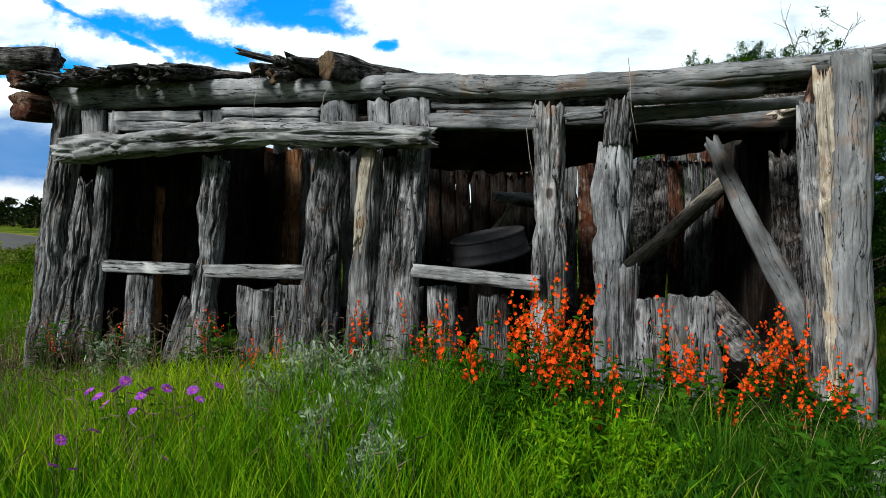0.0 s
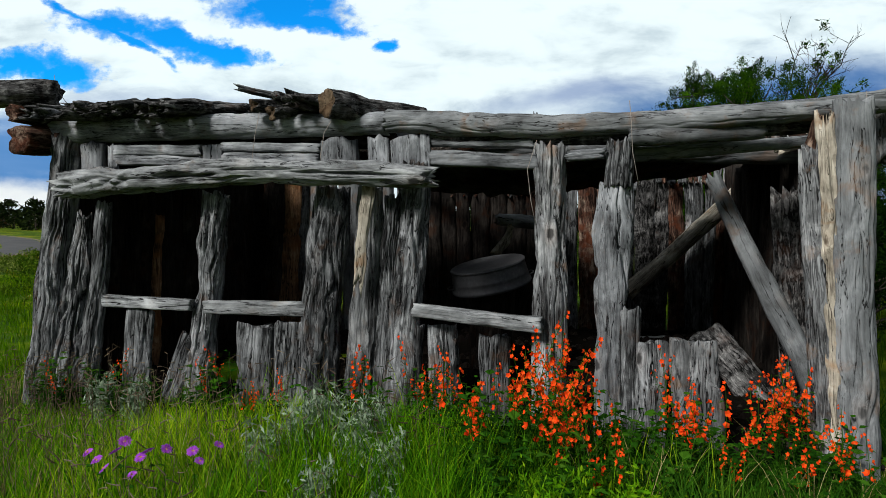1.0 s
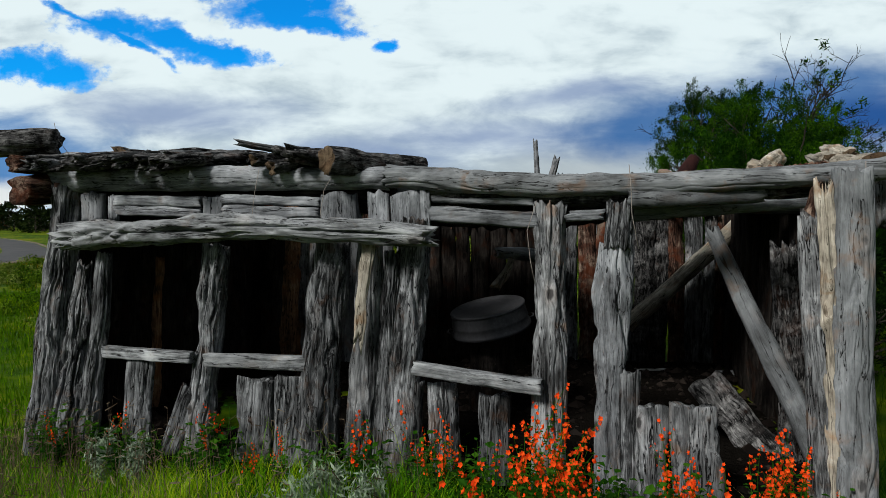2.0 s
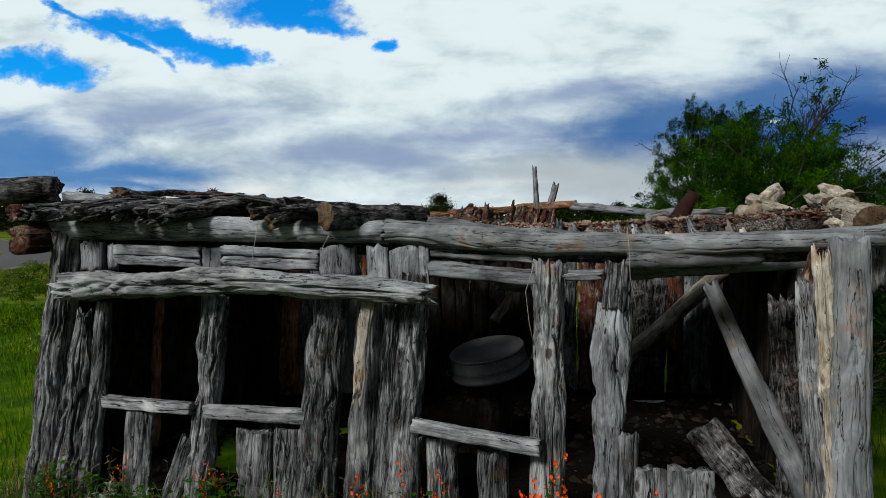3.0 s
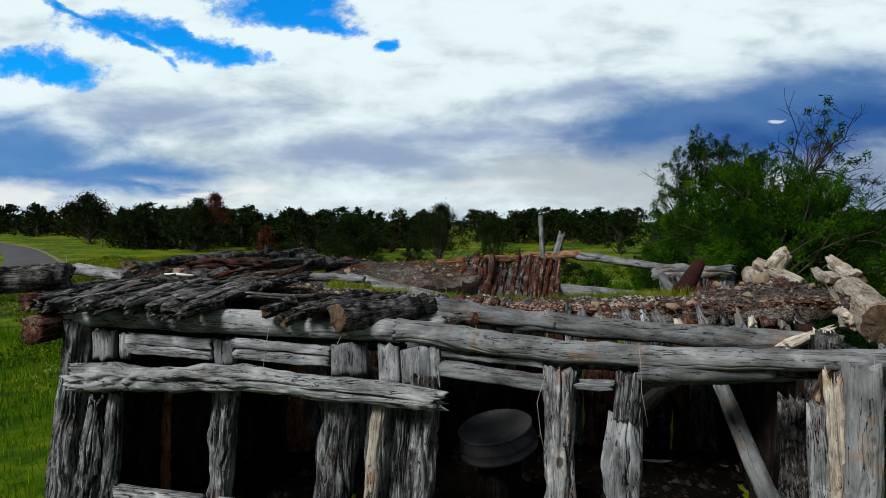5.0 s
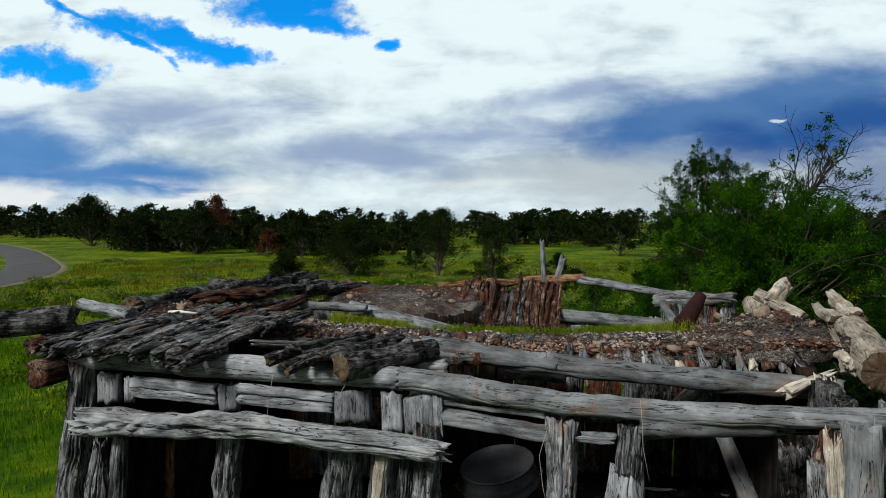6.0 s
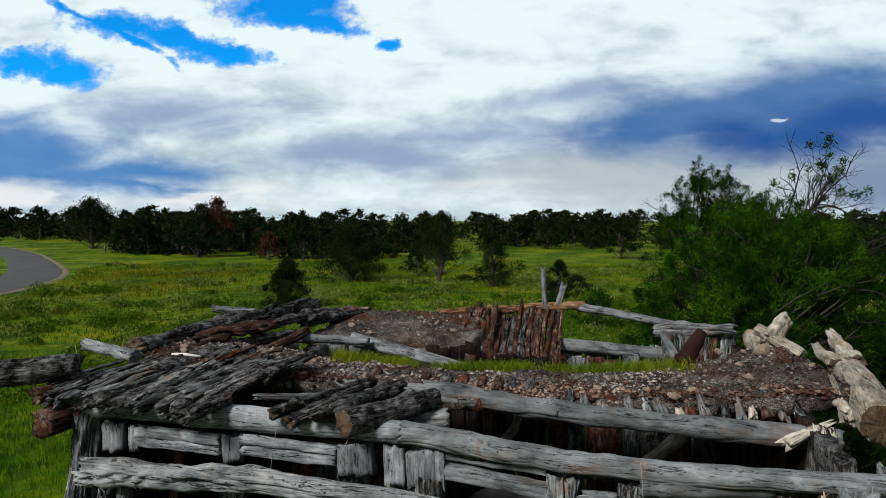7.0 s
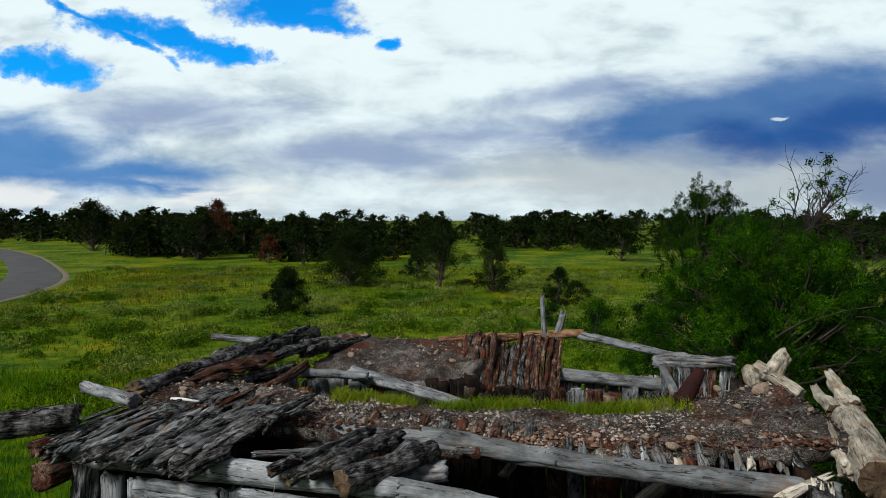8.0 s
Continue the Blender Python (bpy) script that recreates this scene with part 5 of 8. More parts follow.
# roof: loose logs piled on the front edge
thing_log("loose_log", (-0.76, 3.99, 2.06), (-0.15, 4.55, 2.05), 0.105, 0.075, face=(0, 0, 1), crack=0.10, lump=0.10, sides=64, spacing=0.02, ragged=0.01, wood=bark, core=True)
thing_log("loose_log", (-0.98, 4.05, 2.10), (-0.44, 4.83, 2.08), 0.085, 0.075, face=(0, 0, 1), crack=0.36, lump=0.4, sides=56, spacing=0.02, ragged=0.09, flat=0.7, wood=bark)
thing_log("loose_log", (-1.04, 4.18, 2.12), (-0.67, 4.88, 2.08), 0.070, 0.060, face=(0, 0, 1), crack=0.36, lump=0.45, sides=48, spacing=0.02, ragged=0.09, flat=0.7, wood=bark)
thing_log("loose_log", (-1.14, 4.10, 2.02), (-0.86, 4.42, 2.09), 0.045, 0.050, face=(0, 0, 1), crack=0.2, wood=bark, core=True)
thing_log("loose_log", (-1.26, 4.12, 2.07), (-1.00, 4.45, 2.11), 0.045, 0.050, face=(0, 0, 1), crack=0.2, wood=bark, core=True)
thing_log("loose_stick", (-1.37, 4.13, 2.185), (-0.93, 4.36, 2.12), 0.022, 0.030, face=(0, 0, 1), crack=0.2, ragged=0.03, wood=rough_wood)
thing_log("loose_log", (-0.50, 4.25, 2.04), (-0.32, 4.50, 2.12), 0.040, 0.035, face=(0, 0, 1), crack=0.15, wood=rough_wood)
thing_log("loose_log", (-0.68, 4.45, 1.87), (-0.05, 4.50, 1.91), 0.080, 0.085, face=(0, 0, 1), crack=0.08, wood=split_wood)
# roof: slat ends showing under the earth
log("roof_slat", (-1.62, 5.36, 2.03), (-1.57, 5.61, 2.06), 0.045, 0.045, face=(0, 0, 1), flat=0.6, crack=0.25, ragged=0.04, wood=brown_wood)
log("roof_slat", (-1.42, 5.30, 2.02), (-1.37, 5.55, 2.05), 0.036, 0.036, face=(0, 0, 1), flat=0.6, crack=0.25, ragged=0.04, wood=bark)
log("roof_slat", (-1.21, 5.29, 2.02), (-1.16, 5.54, 2.05), 0.047, 0.047, face=(0, 0, 1), flat=0.6, crack=0.25, ragged=0.04, wood=brown_wood)
log("roof_slat", (-1.06, 5.31, 2.01), (-1.01, 5.56, 2.04), 0.047, 0.047, face=(0, 0, 1), flat=0.6, crack=0.25, ragged=0.04, wood=bark)
log("roof_slat", (-0.91, 5.30, 2.01), (-0.86, 5.55, 2.04), 0.044, 0.044, face=(0, 0, 1), flat=0.6, crack=0.25, ragged=0.04, wood=bark)
log("roof_slat", (-0.73, 5.22, 2.01), (-0.68, 5.47, 2.04), 0.047, 0.047, face=(0, 0, 1), flat=0.6, crack=0.25, ragged=0.04, wood=brown_wood)
log("roof_slat", (-0.56, 5.22, 2.00), (-0.51, 5.47, 2.03), 0.034, 0.034, face=(0, 0, 1), flat=0.6, crack=0.25, ragged=0.04, wood=bark)
log("roof_slat", (-0.44, 5.16, 2.00), (-0.39, 5.41, 2.03), 0.041, 0.041, face=(0, 0, 1), flat=0.6, crack=0.25, ragged=0.04, wood=bark)
log("roof_slat", (-0.28, 5.13, 2.00), (-0.23, 5.38, 2.03), 0.039, 0.039, face=(0, 0, 1), flat=0.6, crack=0.25, ragged=0.04, wood=brown_wood)
log("roof_slat", (-0.10, 5.09, 1.99), (-0.05, 5.34, 2.02), 0.046, 0.046, face=(0, 0, 1), flat=0.6, crack=0.25, ragged=0.04, wood=bark)
log("roof_slat", (0.05, 5.08, 1.99), (0.10, 5.33, 2.02), 0.042, 0.042, face=(0, 0, 1), flat=0.6, crack=0.25, ragged=0.04, wood=brown_wood)
log("roof_slat", (0.20, 5.04, 1.99), (0.25, 5.29, 2.02), 0.049, 0.049, face=(0, 0, 1), flat=0.6, crack=0.25, ragged=0.04, wood=brown_wood)
log("roof_slat", (0.34, 4.99, 1.98), (0.39, 5.24, 2.01), 0.045, 0.045, face=(0, 0, 1), flat=0.6, crack=0.25, ragged=0.04, wood=brown_wood)
log("roof_slat", (0.45, 5.01, 1.98), (0.50, 5.26, 2.01), 0.041, 0.041, face=(0, 0, 1), flat=0.6, crack=0.25, ragged=0.04, wood=bark)
log("roof_slat", (0.62, 5.02, 1.98), (0.67, 5.27, 2.01), 0.040, 0.040, face=(0, 0, 1), flat=0.6, crack=0.25, ragged=0.05, wood=split_wood)
rng = np.random.RandomState(65)
for k in range(17):
    x = 0.82 + 0.112 * k + rng.uniform(-0.025, 0.025)
    y, z = 4.82 - 0.135 * (x - 0.8), 1.965 - 0.012 * (x - 0.8)
    lean, high = rng.uniform(-0.03, 0.03), rng.uniform(0.02, 0.06)
    log("slat_end", (x + lean, y + 0.07, z + high), (x, y - 0.035, z - 0.07), rng.uniform(0.022, 0.036), rng.uniform(0.044, 0.060), face=(0, -1, 0.6), flat=0.6, crack=0.3, lump=0.3, ragged=0.06, sides=24, wood=(split_wood, rough_wood, pale_wood, cream_wood, brown_wood)[k % 5])
# roof: pale logs along the right end
log("end_log", (3.38, 5.25, 2.10), (2.95, 4.18, 1.965), 0.125, 0.160, face=(0, 0, 1), crack=0.08, lump=0.14, sides=80, ragged=0.02, knots=3, wood=cream_wood, core=True)
log("end_log", (3.55, 5.75, 2.33), (3.37, 5.15, 2.19), 0.045, 0.085, face=(0, 0, 1), crack=0.16, lump=0.35, sides=64, ragged=0.04, knots=3, wood=cream_wood, core=True)
log("end_log", (3.32, 5.60, 2.25), (3.23, 5.15, 2.15), 0.035, 0.070, face=(0, 0, 1), crack=0.16, lump=0.3, sides=56, ragged=0.03, knots=2, wood=cream_wood, core=True)
log("splinter", (2.99, 4.95, 2.04), (2.86, 4.40, 1.97), 0.030, 0.040, face=(0, 0, 1), crack=0.2, lump=0.35, ragged=0.04, wood=cream_wood)
log("splinter", (3.09, 5.00, 2.08), (2.93, 4.45, 1.96), 0.030, 0.040, face=(0, 0, 1), crack=0.3, lump=0.4, ragged=0.04, wood=brown_wood)
log("splinter", (3.05, 4.92, 2.14), (2.82, 4.36, 1.93), 0.022, 0.045, face=(0, 0, 1), crack=0.3, lump=0.4, ragged=0.08, wood=cream_wood)
log("splinter", (2.72, 4.42, 1.90), (2.34, 4.30, 1.80), 0.030, 0.045, face=(0, -1, 0.5), crack=0.3, lump=0.4, ragged=0.08, wood=cream_wood)
log("splinter", (2.62, 4.28, 1.86), (2.60, 4.16, 1.58), 0.060, 0.050, crack=0.35, lump=0.4, ragged=0.10, sides=56, wood=cream_wood)
thing_log("loose_stump", (3.53, 6.50, 2.34), (3.25, 6.20, 2.18), 0.080, 0.100, crack=0.25, lump=0.25, ragged=0.06, wood=cream_wood)
thing_log("loose_log", (3.22, 6.40, 2.24), (3.42, 5.95, 2.07), 0.065, 0.060, face=(0, 0, 1), crack=0.12, wood=cream_wood)
thing_log("loose_stump", (3.31, 6.70, 2.13), (3.28, 6.50, 1.97), 0.100, 0.110, crack=0.2, lump=0.3, wood=cream_wood)
# roof: rear edge
log("rear_log", (1.36, 7.75, 1.81), (2.78, 7.60, 1.70), 0.085, 0.080, face=(0, 0, 1), crack=0.08, lump=0.08, sides=48, wood=pale_wood)
log("rear_board", (1.48, 7.78, 1.78), (1.49, 7.78, 1.2), 0.077, 0.075, flat=0.4, crack=0.14, wood=split_wood)
log("rear_board", (1.63, 7.78, 1.78), (1.64, 7.78, 1.2), 0.062, 0.075, flat=0.4, crack=0.14, wood=split_wood)
log("rear_board", (1.78, 7.78, 1.78), (1.79, 7.78, 1.2), 0.062, 0.075, flat=0.4, crack=0.14, wood=split_wood)
log("rear_board", (1.93, 7.78, 1.78), (1.94, 7.78, 1.2), 0.079, 0.075, flat=0.4, crack=0.14, wood=split_wood)
log("rear_board", (2.08, 7.78, 1.78), (2.09, 7.78, 1.2), 0.067, 0.075, flat=0.4, crack=0.14, wood=split_wood)
log("rear_board", (2.24, 7.78, 1.78), (2.25, 7.78, 1.2), 0.070, 0.075, flat=0.4, crack=0.14, wood=split_wood)
log("rear_board", (2.39, 7.78, 1.78), (2.40, 7.78, 1.2), 0.068, 0.075, flat=0.4, crack=0.14, wood=split_wood)
log("rear_board", (2.54, 7.78, 1.78), (2.55, 7.78, 1.2), 0.060, 0.075, flat=0.4, crack=0.14, wood=split_wood)
log("rear_board", (2.69, 7.78, 1.78), (2.70, 7.78, 1.2), 0.078, 0.075, flat=0.4, crack=0.14, wood=split_wood)
log("pole", (-0.14, 8.55, 2.09), (1.81, 8.25, 2.25), 0.060, 0.055, face=(0, 0, 1), crack=0.25, lump=0.25, wood=tan_wood)
log("pole", (1.71, 8.30, 2.23), (2.77, 7.50, 2.10), 0.060, 0.050, face=(0, 0, 1), crack=0.2, lump=0.15)
log("rear_log", (2.53, 7.50, 2.04), (3.31, 7.10, 2.12), 0.085, 0.075, face=(0, 0, 1), crack=0.25, lump=0.25, ragged=0.05, wood=split_wood)
log("splinter", (2.50, 7.20, 2.04), (2.47, 6.60, 1.83), 0.050, 0.045, crack=0.2, wood=pale_wood)
log("stake", (1.25, 8.30, 2.73), (1.29, 8.30, 2.12), 0.032, 0.038, crack=0.2, ragged=0.06)
log("stake", (1.55, 8.30, 2.51), (1.43, 8.30, 2.13), 0.045, 0.050, crack=0.2, ragged=0.05)
log("rear_slat", (2.54, 7.25, 2.01), (2.46, 7.00, 1.73), 0.033, 0.030, flat=0.5, crack=0.25, lump=0.2, wood=rough_wood)
log("rear_slat", (2.62, 7.25, 2.03), (2.53, 7.00, 1.73), 0.026, 0.030, flat=0.5, crack=0.25, lump=0.2, wood=brown_wood)
log("rear_slat", (2.69, 7.25, 2.03), (2.60, 7.00, 1.73), 0.044, 0.030, flat=0.5, crack=0.25, lump=0.2, wood=rough_wood)
log("rear_slat", (2.74, 7.25, 2.02), (2.62, 7.00, 1.73), 0.031, 0.030, flat=0.5, crack=0.25, lump=0.2, wood=rough_wood)
log("rear_slat", (2.81, 7.25, 2.00), (2.72, 7.00, 1.73), 0.040, 0.030, flat=0.5, crack=0.25, lump=0.2, wood=split_wood)
log("rear_slat", (2.84, 7.25, 2.01), (2.76, 7.00, 1.73), 0.028, 0.030, flat=0.5, crack=0.25, lump=0.2, wood=split_wood)
log("rear_slat", (2.92, 7.25, 2.01), (2.83, 7.00, 1.73), 0.027, 0.030, flat=0.5, crack=0.25, lump=0.2, wood=brown_wood)
log("rear_slat", (2.95, 7.25, 2.02), (2.90, 7.00, 1.73), 0.025, 0.030, flat=0.5, crack=0.25, lump=0.2, wood=brown_wood)
log("rear_slat", (3.04, 7.25, 2.04), (2.91, 7.00, 1.73), 0.034, 0.030, flat=0.5, crack=0.25, lump=0.2, wood=rough_wood)
log("rear_slat", (3.11, 7.25, 2.02), (2.98, 7.00, 1.73), 0.037, 0.030, flat=0.5, crack=0.25, lump=0.2, wood=brown_wood)
log("rear_slat", (3.14, 7.25, 2.02), (3.04, 7.00, 1.73), 0.031, 0.030, flat=0.5, crack=0.25, lump=0.2, wood=brown_wood)
log("rear_slat", (3.24, 7.25, 1.99), (3.11, 7.00, 1.73), 0.029, 0.030, flat=0.5, crack=0.25, lump=0.2, wood=rough_wood)
log("rear_slat", (3.29, 7.25, 2.01), (3.14, 7.00, 1.73), 0.031, 0.030, flat=0.5, crack=0.25, lump=0.2, wood=rough_wood)
log("rear_slat", (3.35, 7.25, 2.04), (3.23, 7.00, 1.73), 0.039, 0.030, flat=0.5, crack=0.25, lump=0.2, wood=split_wood)
# roof: leaning slats of the fallen rear part
log("rear_slat", (0.24, 8.30, 2.13), (0.03, 7.20, 1.62), 0.016, 0.026, face=(0, -0.3, 1), flat=0.5, crack=0.35, lump=0.35, ragged=0.14, sides=20, spacing=0.04, bow=(0.02, 0), wood=brown_wood)
log("rear_slat", (0.33, 8.30, 2.18), (0.07, 7.20, 1.62), 0.021, 0.041, face=(0, -0.3, 1), flat=0.5, crack=0.35, lump=0.35, ragged=0.14, sides=20, spacing=0.04, bow=(0.03, 0), wood=bark)
log("rear_slat", (0.28, 8.30, 2.19), (0.09, 7.20, 1.63), 0.019, 0.027, face=(0, -0.3, 1), flat=0.5, crack=0.35, lump=0.35, ragged=0.14, sides=20, spacing=0.04, bow=(-0.03, 0), wood=brown_wood)
log("rear_slat", (0.37, 8.30, 2.17), (0.14, 7.20, 1.62), 0.026, 0.028, face=(0, -0.3, 1), flat=0.5, crack=0.35, lump=0.35, ragged=0.14, sides=20, spacing=0.04, bow=(-0.02, 0), wood=brown_wood)
log("rear_slat", (0.38, 8.30, 2.19), (0.16, 7.20, 1.67), 0.034, 0.032, face=(0, -0.3, 1), flat=0.5, crack=0.35, lump=0.35, ragged=0.14, sides=20, spacing=0.04, bow=(0.00, 0), wood=brown_wood)
log("rear_slat", (0.43, 8.30, 2.22), (0.18, 7.20, 1.64), 0.023, 0.034, face=(0, -0.3, 1), flat=0.5, crack=0.35, lump=0.35, ragged=0.14, sides=20, spacing=0.04, bow=(-0.03, 0), wood=brown_wood)
log("rear_slat", (0.40, 8.30, 2.19), (0.20, 7.20, 1.67), 0.032, 0.042, face=(0, -0.3, 1), flat=0.5, crack=0.35, lump=0.35, ragged=0.14, sides=20, spacing=0.04, bow=(-0.05, 0), wood=bark)
log("rear_slat", (0.48, 8.30, 2.16), (0.19, 7.20, 1.61), 0.016, 0.025, face=(0, -0.3, 1), flat=0.5, crack=0.35, lump=0.35, ragged=0.14, sides=20, spacing=0.04, bow=(0.03, 0), wood=brown_wood)
log("rear_slat", (0.45, 8.30, 2.17), (0.22, 7.20, 1.66), 0.031, 0.035, face=(0, -0.3, 1), flat=0.5, crack=0.35, lump=0.35, ragged=0.14, sides=20, spacing=0.04, bow=(0.05, 0), wood=brown_wood)
log("rear_slat", (0.47, 8.30, 2.14), (0.25, 7.20, 1.64), 0.019, 0.032, face=(0, -0.3, 1), flat=0.5, crack=0.35, lump=0.35, ragged=0.14, sides=20, spacing=0.04, bow=(0.03, 0), wood=brown_wood)
log("rear_slat", (0.50, 8.30, 2.17), (0.32, 7.20, 1.64), 0.020, 0.028, face=(0, -0.3, 1), flat=0.5, crack=0.35, lump=0.35, ragged=0.14, sides=20, spacing=0.04, bow=(0.05, 0), wood=brown_wood)
log("rear_slat", (0.56, 8.30, 2.13), (0.30, 7.20, 1.67), 0.015, 0.033, face=(0, -0.3, 1), flat=0.5, crack=0.35, lump=0.35, ragged=0.14, sides=20, spacing=0.04, bow=(-0.01, 0), wood=bark)
log("rear_slat", (0.60, 8.30, 2.13), (0.32, 7.20, 1.67), 0.018, 0.036, face=(0, -0.3, 1), flat=0.5, crack=0.35, lump=0.35, ragged=0.14, sides=20, spacing=0.04, bow=(0.01, 0), wood=brown_wood)
log("rear_slat", (0.61, 8.30, 2.24), (0.37, 7.20, 1.63), 0.031, 0.037, face=(0, -0.3, 1), flat=0.5, crack=0.35, lump=0.35, ragged=0.14, sides=20, spacing=0.04, bow=(0.03, 0), wood=brown_wood)
log("rear_slat", (0.63, 8.30, 2.16), (0.40, 7.20, 1.65), 0.020, 0.033, face=(0, -0.3, 1), flat=0.5, crack=0.35, lump=0.35, ragged=0.14, sides=20, spacing=0.04, bow=(0.02, 0), wood=brown_wood)
log("rear_slat", (0.68, 8.30, 2.07), (0.42, 7.20, 1.65), 0.019, 0.041, face=(0, -0.3, 1), flat=0.5, crack=0.35, lump=0.35, ragged=0.14, sides=20, spacing=0.04, bow=(-0.05, 0), wood=bark)
log("rear_slat", (0.70, 8.30, 2.00), (0.42, 7.20, 1.63), 0.025, 0.042, face=(0, -0.3, 1), flat=0.5, crack=0.35, lump=0.35, ragged=0.14, sides=20, spacing=0.04, bow=(-0.05, 0), wood=bark)
log("rear_slat", (0.74, 8.30, 2.06), (0.47, 7.20, 1.66), 0.023, 0.025, face=(0, -0.3, 1), flat=0.5, crack=0.35, lump=0.35, ragged=0.14, sides=20, spacing=0.04, bow=(-0.05, 0), wood=brown_wood)
log("rear_slat", (0.71, 8.30, 2.05), (0.50, 7.20, 1.66), 0.024, 0.041, face=(0, -0.3, 1), flat=0.5, crack=0.35, lump=0.35, ragged=0.14, sides=20, spacing=0.04, bow=(-0.01, 0), wood=brown_wood)
log("rear_slat", (0.80, 8.30, 1.97), (0.50, 7.20, 1.67), 0.026, 0.042, face=(0, -0.3, 1), flat=0.5, crack=0.35, lump=0.35, ragged=0.14, sides=20, spacing=0.04, bow=(0.02, 0), wood=brown_wood)
log("rear_slat", (0.80, 8.30, 1.98), (0.55, 7.20, 1.62), 0.024, 0.031, face=(0, -0.3, 1), flat=0.5, crack=0.35, lump=0.35, ragged=0.14, sides=20, spacing=0.04, bow=(0.03, 0), wood=bark)
log("rear_slat", (0.80, 8.30, 2.08), (0.57, 7.20, 1.66), 0.030, 0.038, face=(0, -0.3, 1), flat=0.5, crack=0.35, lump=0.35, ragged=0.14, sides=20, spacing=0.04, bow=(-0.00, 0), wood=bark)
log("rear_slat", (0.81, 8.30, 2.03), (0.58, 7.20, 1.65), 0.034, 0.036, face=(0, -0.3, 1), flat=0.5, crack=0.35, lump=0.35, ragged=0.14, sides=20, spacing=0.04, bow=(0.04, 0), wood=brown_wood)
log("rear_slat", (0.86, 8.30, 2.03), (0.59, 7.20, 1.66), 0.033, 0.035, face=(0, -0.3, 1), flat=0.5, crack=0.35, lump=0.35, ragged=0.14, sides=20, spacing=0.04, bow=(0.00, 0), wood=brown_wood)
log("rear_slat", (0.89, 8.30, 2.01), (0.65, 7.20, 1.67), 0.017, 0.025, face=(0, -0.3, 1), flat=0.5, crack=0.35, lump=0.35, ragged=0.14, sides=20, spacing=0.04, bow=(0.02, 0), wood=brown_wood)
log("rear_slat", (0.88, 8.30, 2.06), (0.69, 7.20, 1.67), 0.034, 0.039, face=(0, -0.3, 1), flat=0.5, crack=0.35, lump=0.35, ragged=0.14, sides=20, spacing=0.04, bow=(-0.01, 0), wood=bark)
log("rear_slat", (0.92, 8.30, 1.99), (0.70, 7.20, 1.68), 0.022, 0.028, face=(0, -0.3, 1), flat=0.5, crack=0.35, lump=0.35, ragged=0.14, sides=20, spacing=0.04, bow=(-0.05, 0), wood=brown_wood)
log("rear_slat", (0.96, 8.30, 2.24), (0.70, 7.20, 1.65), 0.024, 0.036, face=(0, -0.3, 1), flat=0.5, crack=0.35, lump=0.35, ragged=0.14, sides=20, spacing=0.04, bow=(0.00, 0), wood=brown_wood)
log("rear_slat", (0.97, 8.30, 2.17), (0.75, 7.20, 1.67), 0.019, 0.029, face=(0, -0.3, 1), flat=0.5, crack=0.35, lump=0.35, ragged=0.14, sides=20, spacing=0.04, bow=(0.02, 0), wood=bark)
log("rear_slat", (0.98, 8.30, 2.19), (0.76, 7.20, 1.67), 0.022, 0.035, face=(0, -0.3, 1), flat=0.5, crack=0.35, lump=0.35, ragged=0.14, sides=20, spacing=0.04, bow=(-0.04, 0), wood=brown_wood)
log("rear_slat", (1.06, 8.30, 2.20), (0.76, 7.20, 1.62), 0.029, 0.036, face=(0, -0.3, 1), flat=0.5, crack=0.35, lump=0.35, ragged=0.14, sides=20, spacing=0.04, bow=(-0.04, 0), wood=brown_wood)
log("rear_slat", (1.07, 8.30, 2.21), (0.79, 7.20, 1.62), 0.022, 0.038, face=(0, -0.3, 1), flat=0.5, crack=0.35, lump=0.35, ragged=0.14, sides=20, spacing=0.04, bow=(-0.02, 0), wood=bark)
log("rear_slat", (1.06, 8.30, 2.19), (0.84, 7.20, 1.61), 0.020, 0.037, face=(0, -0.3, 1), flat=0.5, crack=0.35, lump=0.35, ragged=0.14, sides=20, spacing=0.04, bow=(-0.03, 0), wood=bark)
log("rear_slat", (1.09, 8.30, 2.16), (0.86, 7.20, 1.63), 0.025, 0.037, face=(0, -0.3, 1), flat=0.5, crack=0.35, lump=0.35, ragged=0.14, sides=20, spacing=0.04, bow=(0.04, 0), wood=brown_wood)
log("rear_slat", (1.14, 8.30, 2.22), (0.92, 7.20, 1.66), 0.032, 0.040, face=(0, -0.3, 1), flat=0.5, crack=0.35, lump=0.35, ragged=0.14, sides=20, spacing=0.04, bow=(-0.04, 0), wood=brown_wood)
log("rear_slat", (1.21, 8.30, 2.22), (0.91, 7.20, 1.62), 0.021, 0.037, face=(0, -0.3, 1), flat=0.5, crack=0.35, lump=0.35, ragged=0.14, sides=20, spacing=0.04, bow=(0.04, 0), wood=brown_wood)
log("rear_slat", (1.15, 8.30, 2.20), (0.97, 7.20, 1.64), 0.020, 0.036, face=(0, -0.3, 1), flat=0.5, crack=0.35, lump=0.35, ragged=0.14, sides=20, spacing=0.04, bow=(-0.03, 0), wood=bark)
log("rear_slat", (1.21, 8.30, 2.20), (0.99, 7.20, 1.68), 0.028, 0.028, face=(0, -0.3, 1), flat=0.5, crack=0.35, lump=0.35, ragged=0.14, sides=20, spacing=0.04, bow=(-0.04, 0), wood=brown_wood)
log("rear_slat", (1.26, 8.30, 2.19), (0.98, 7.20, 1.66), 0.031, 0.040, face=(0, -0.3, 1), flat=0.5, crack=0.35, lump=0.35, ragged=0.14, sides=20, spacing=0.04, bow=(-0.01, 0), wood=bark)
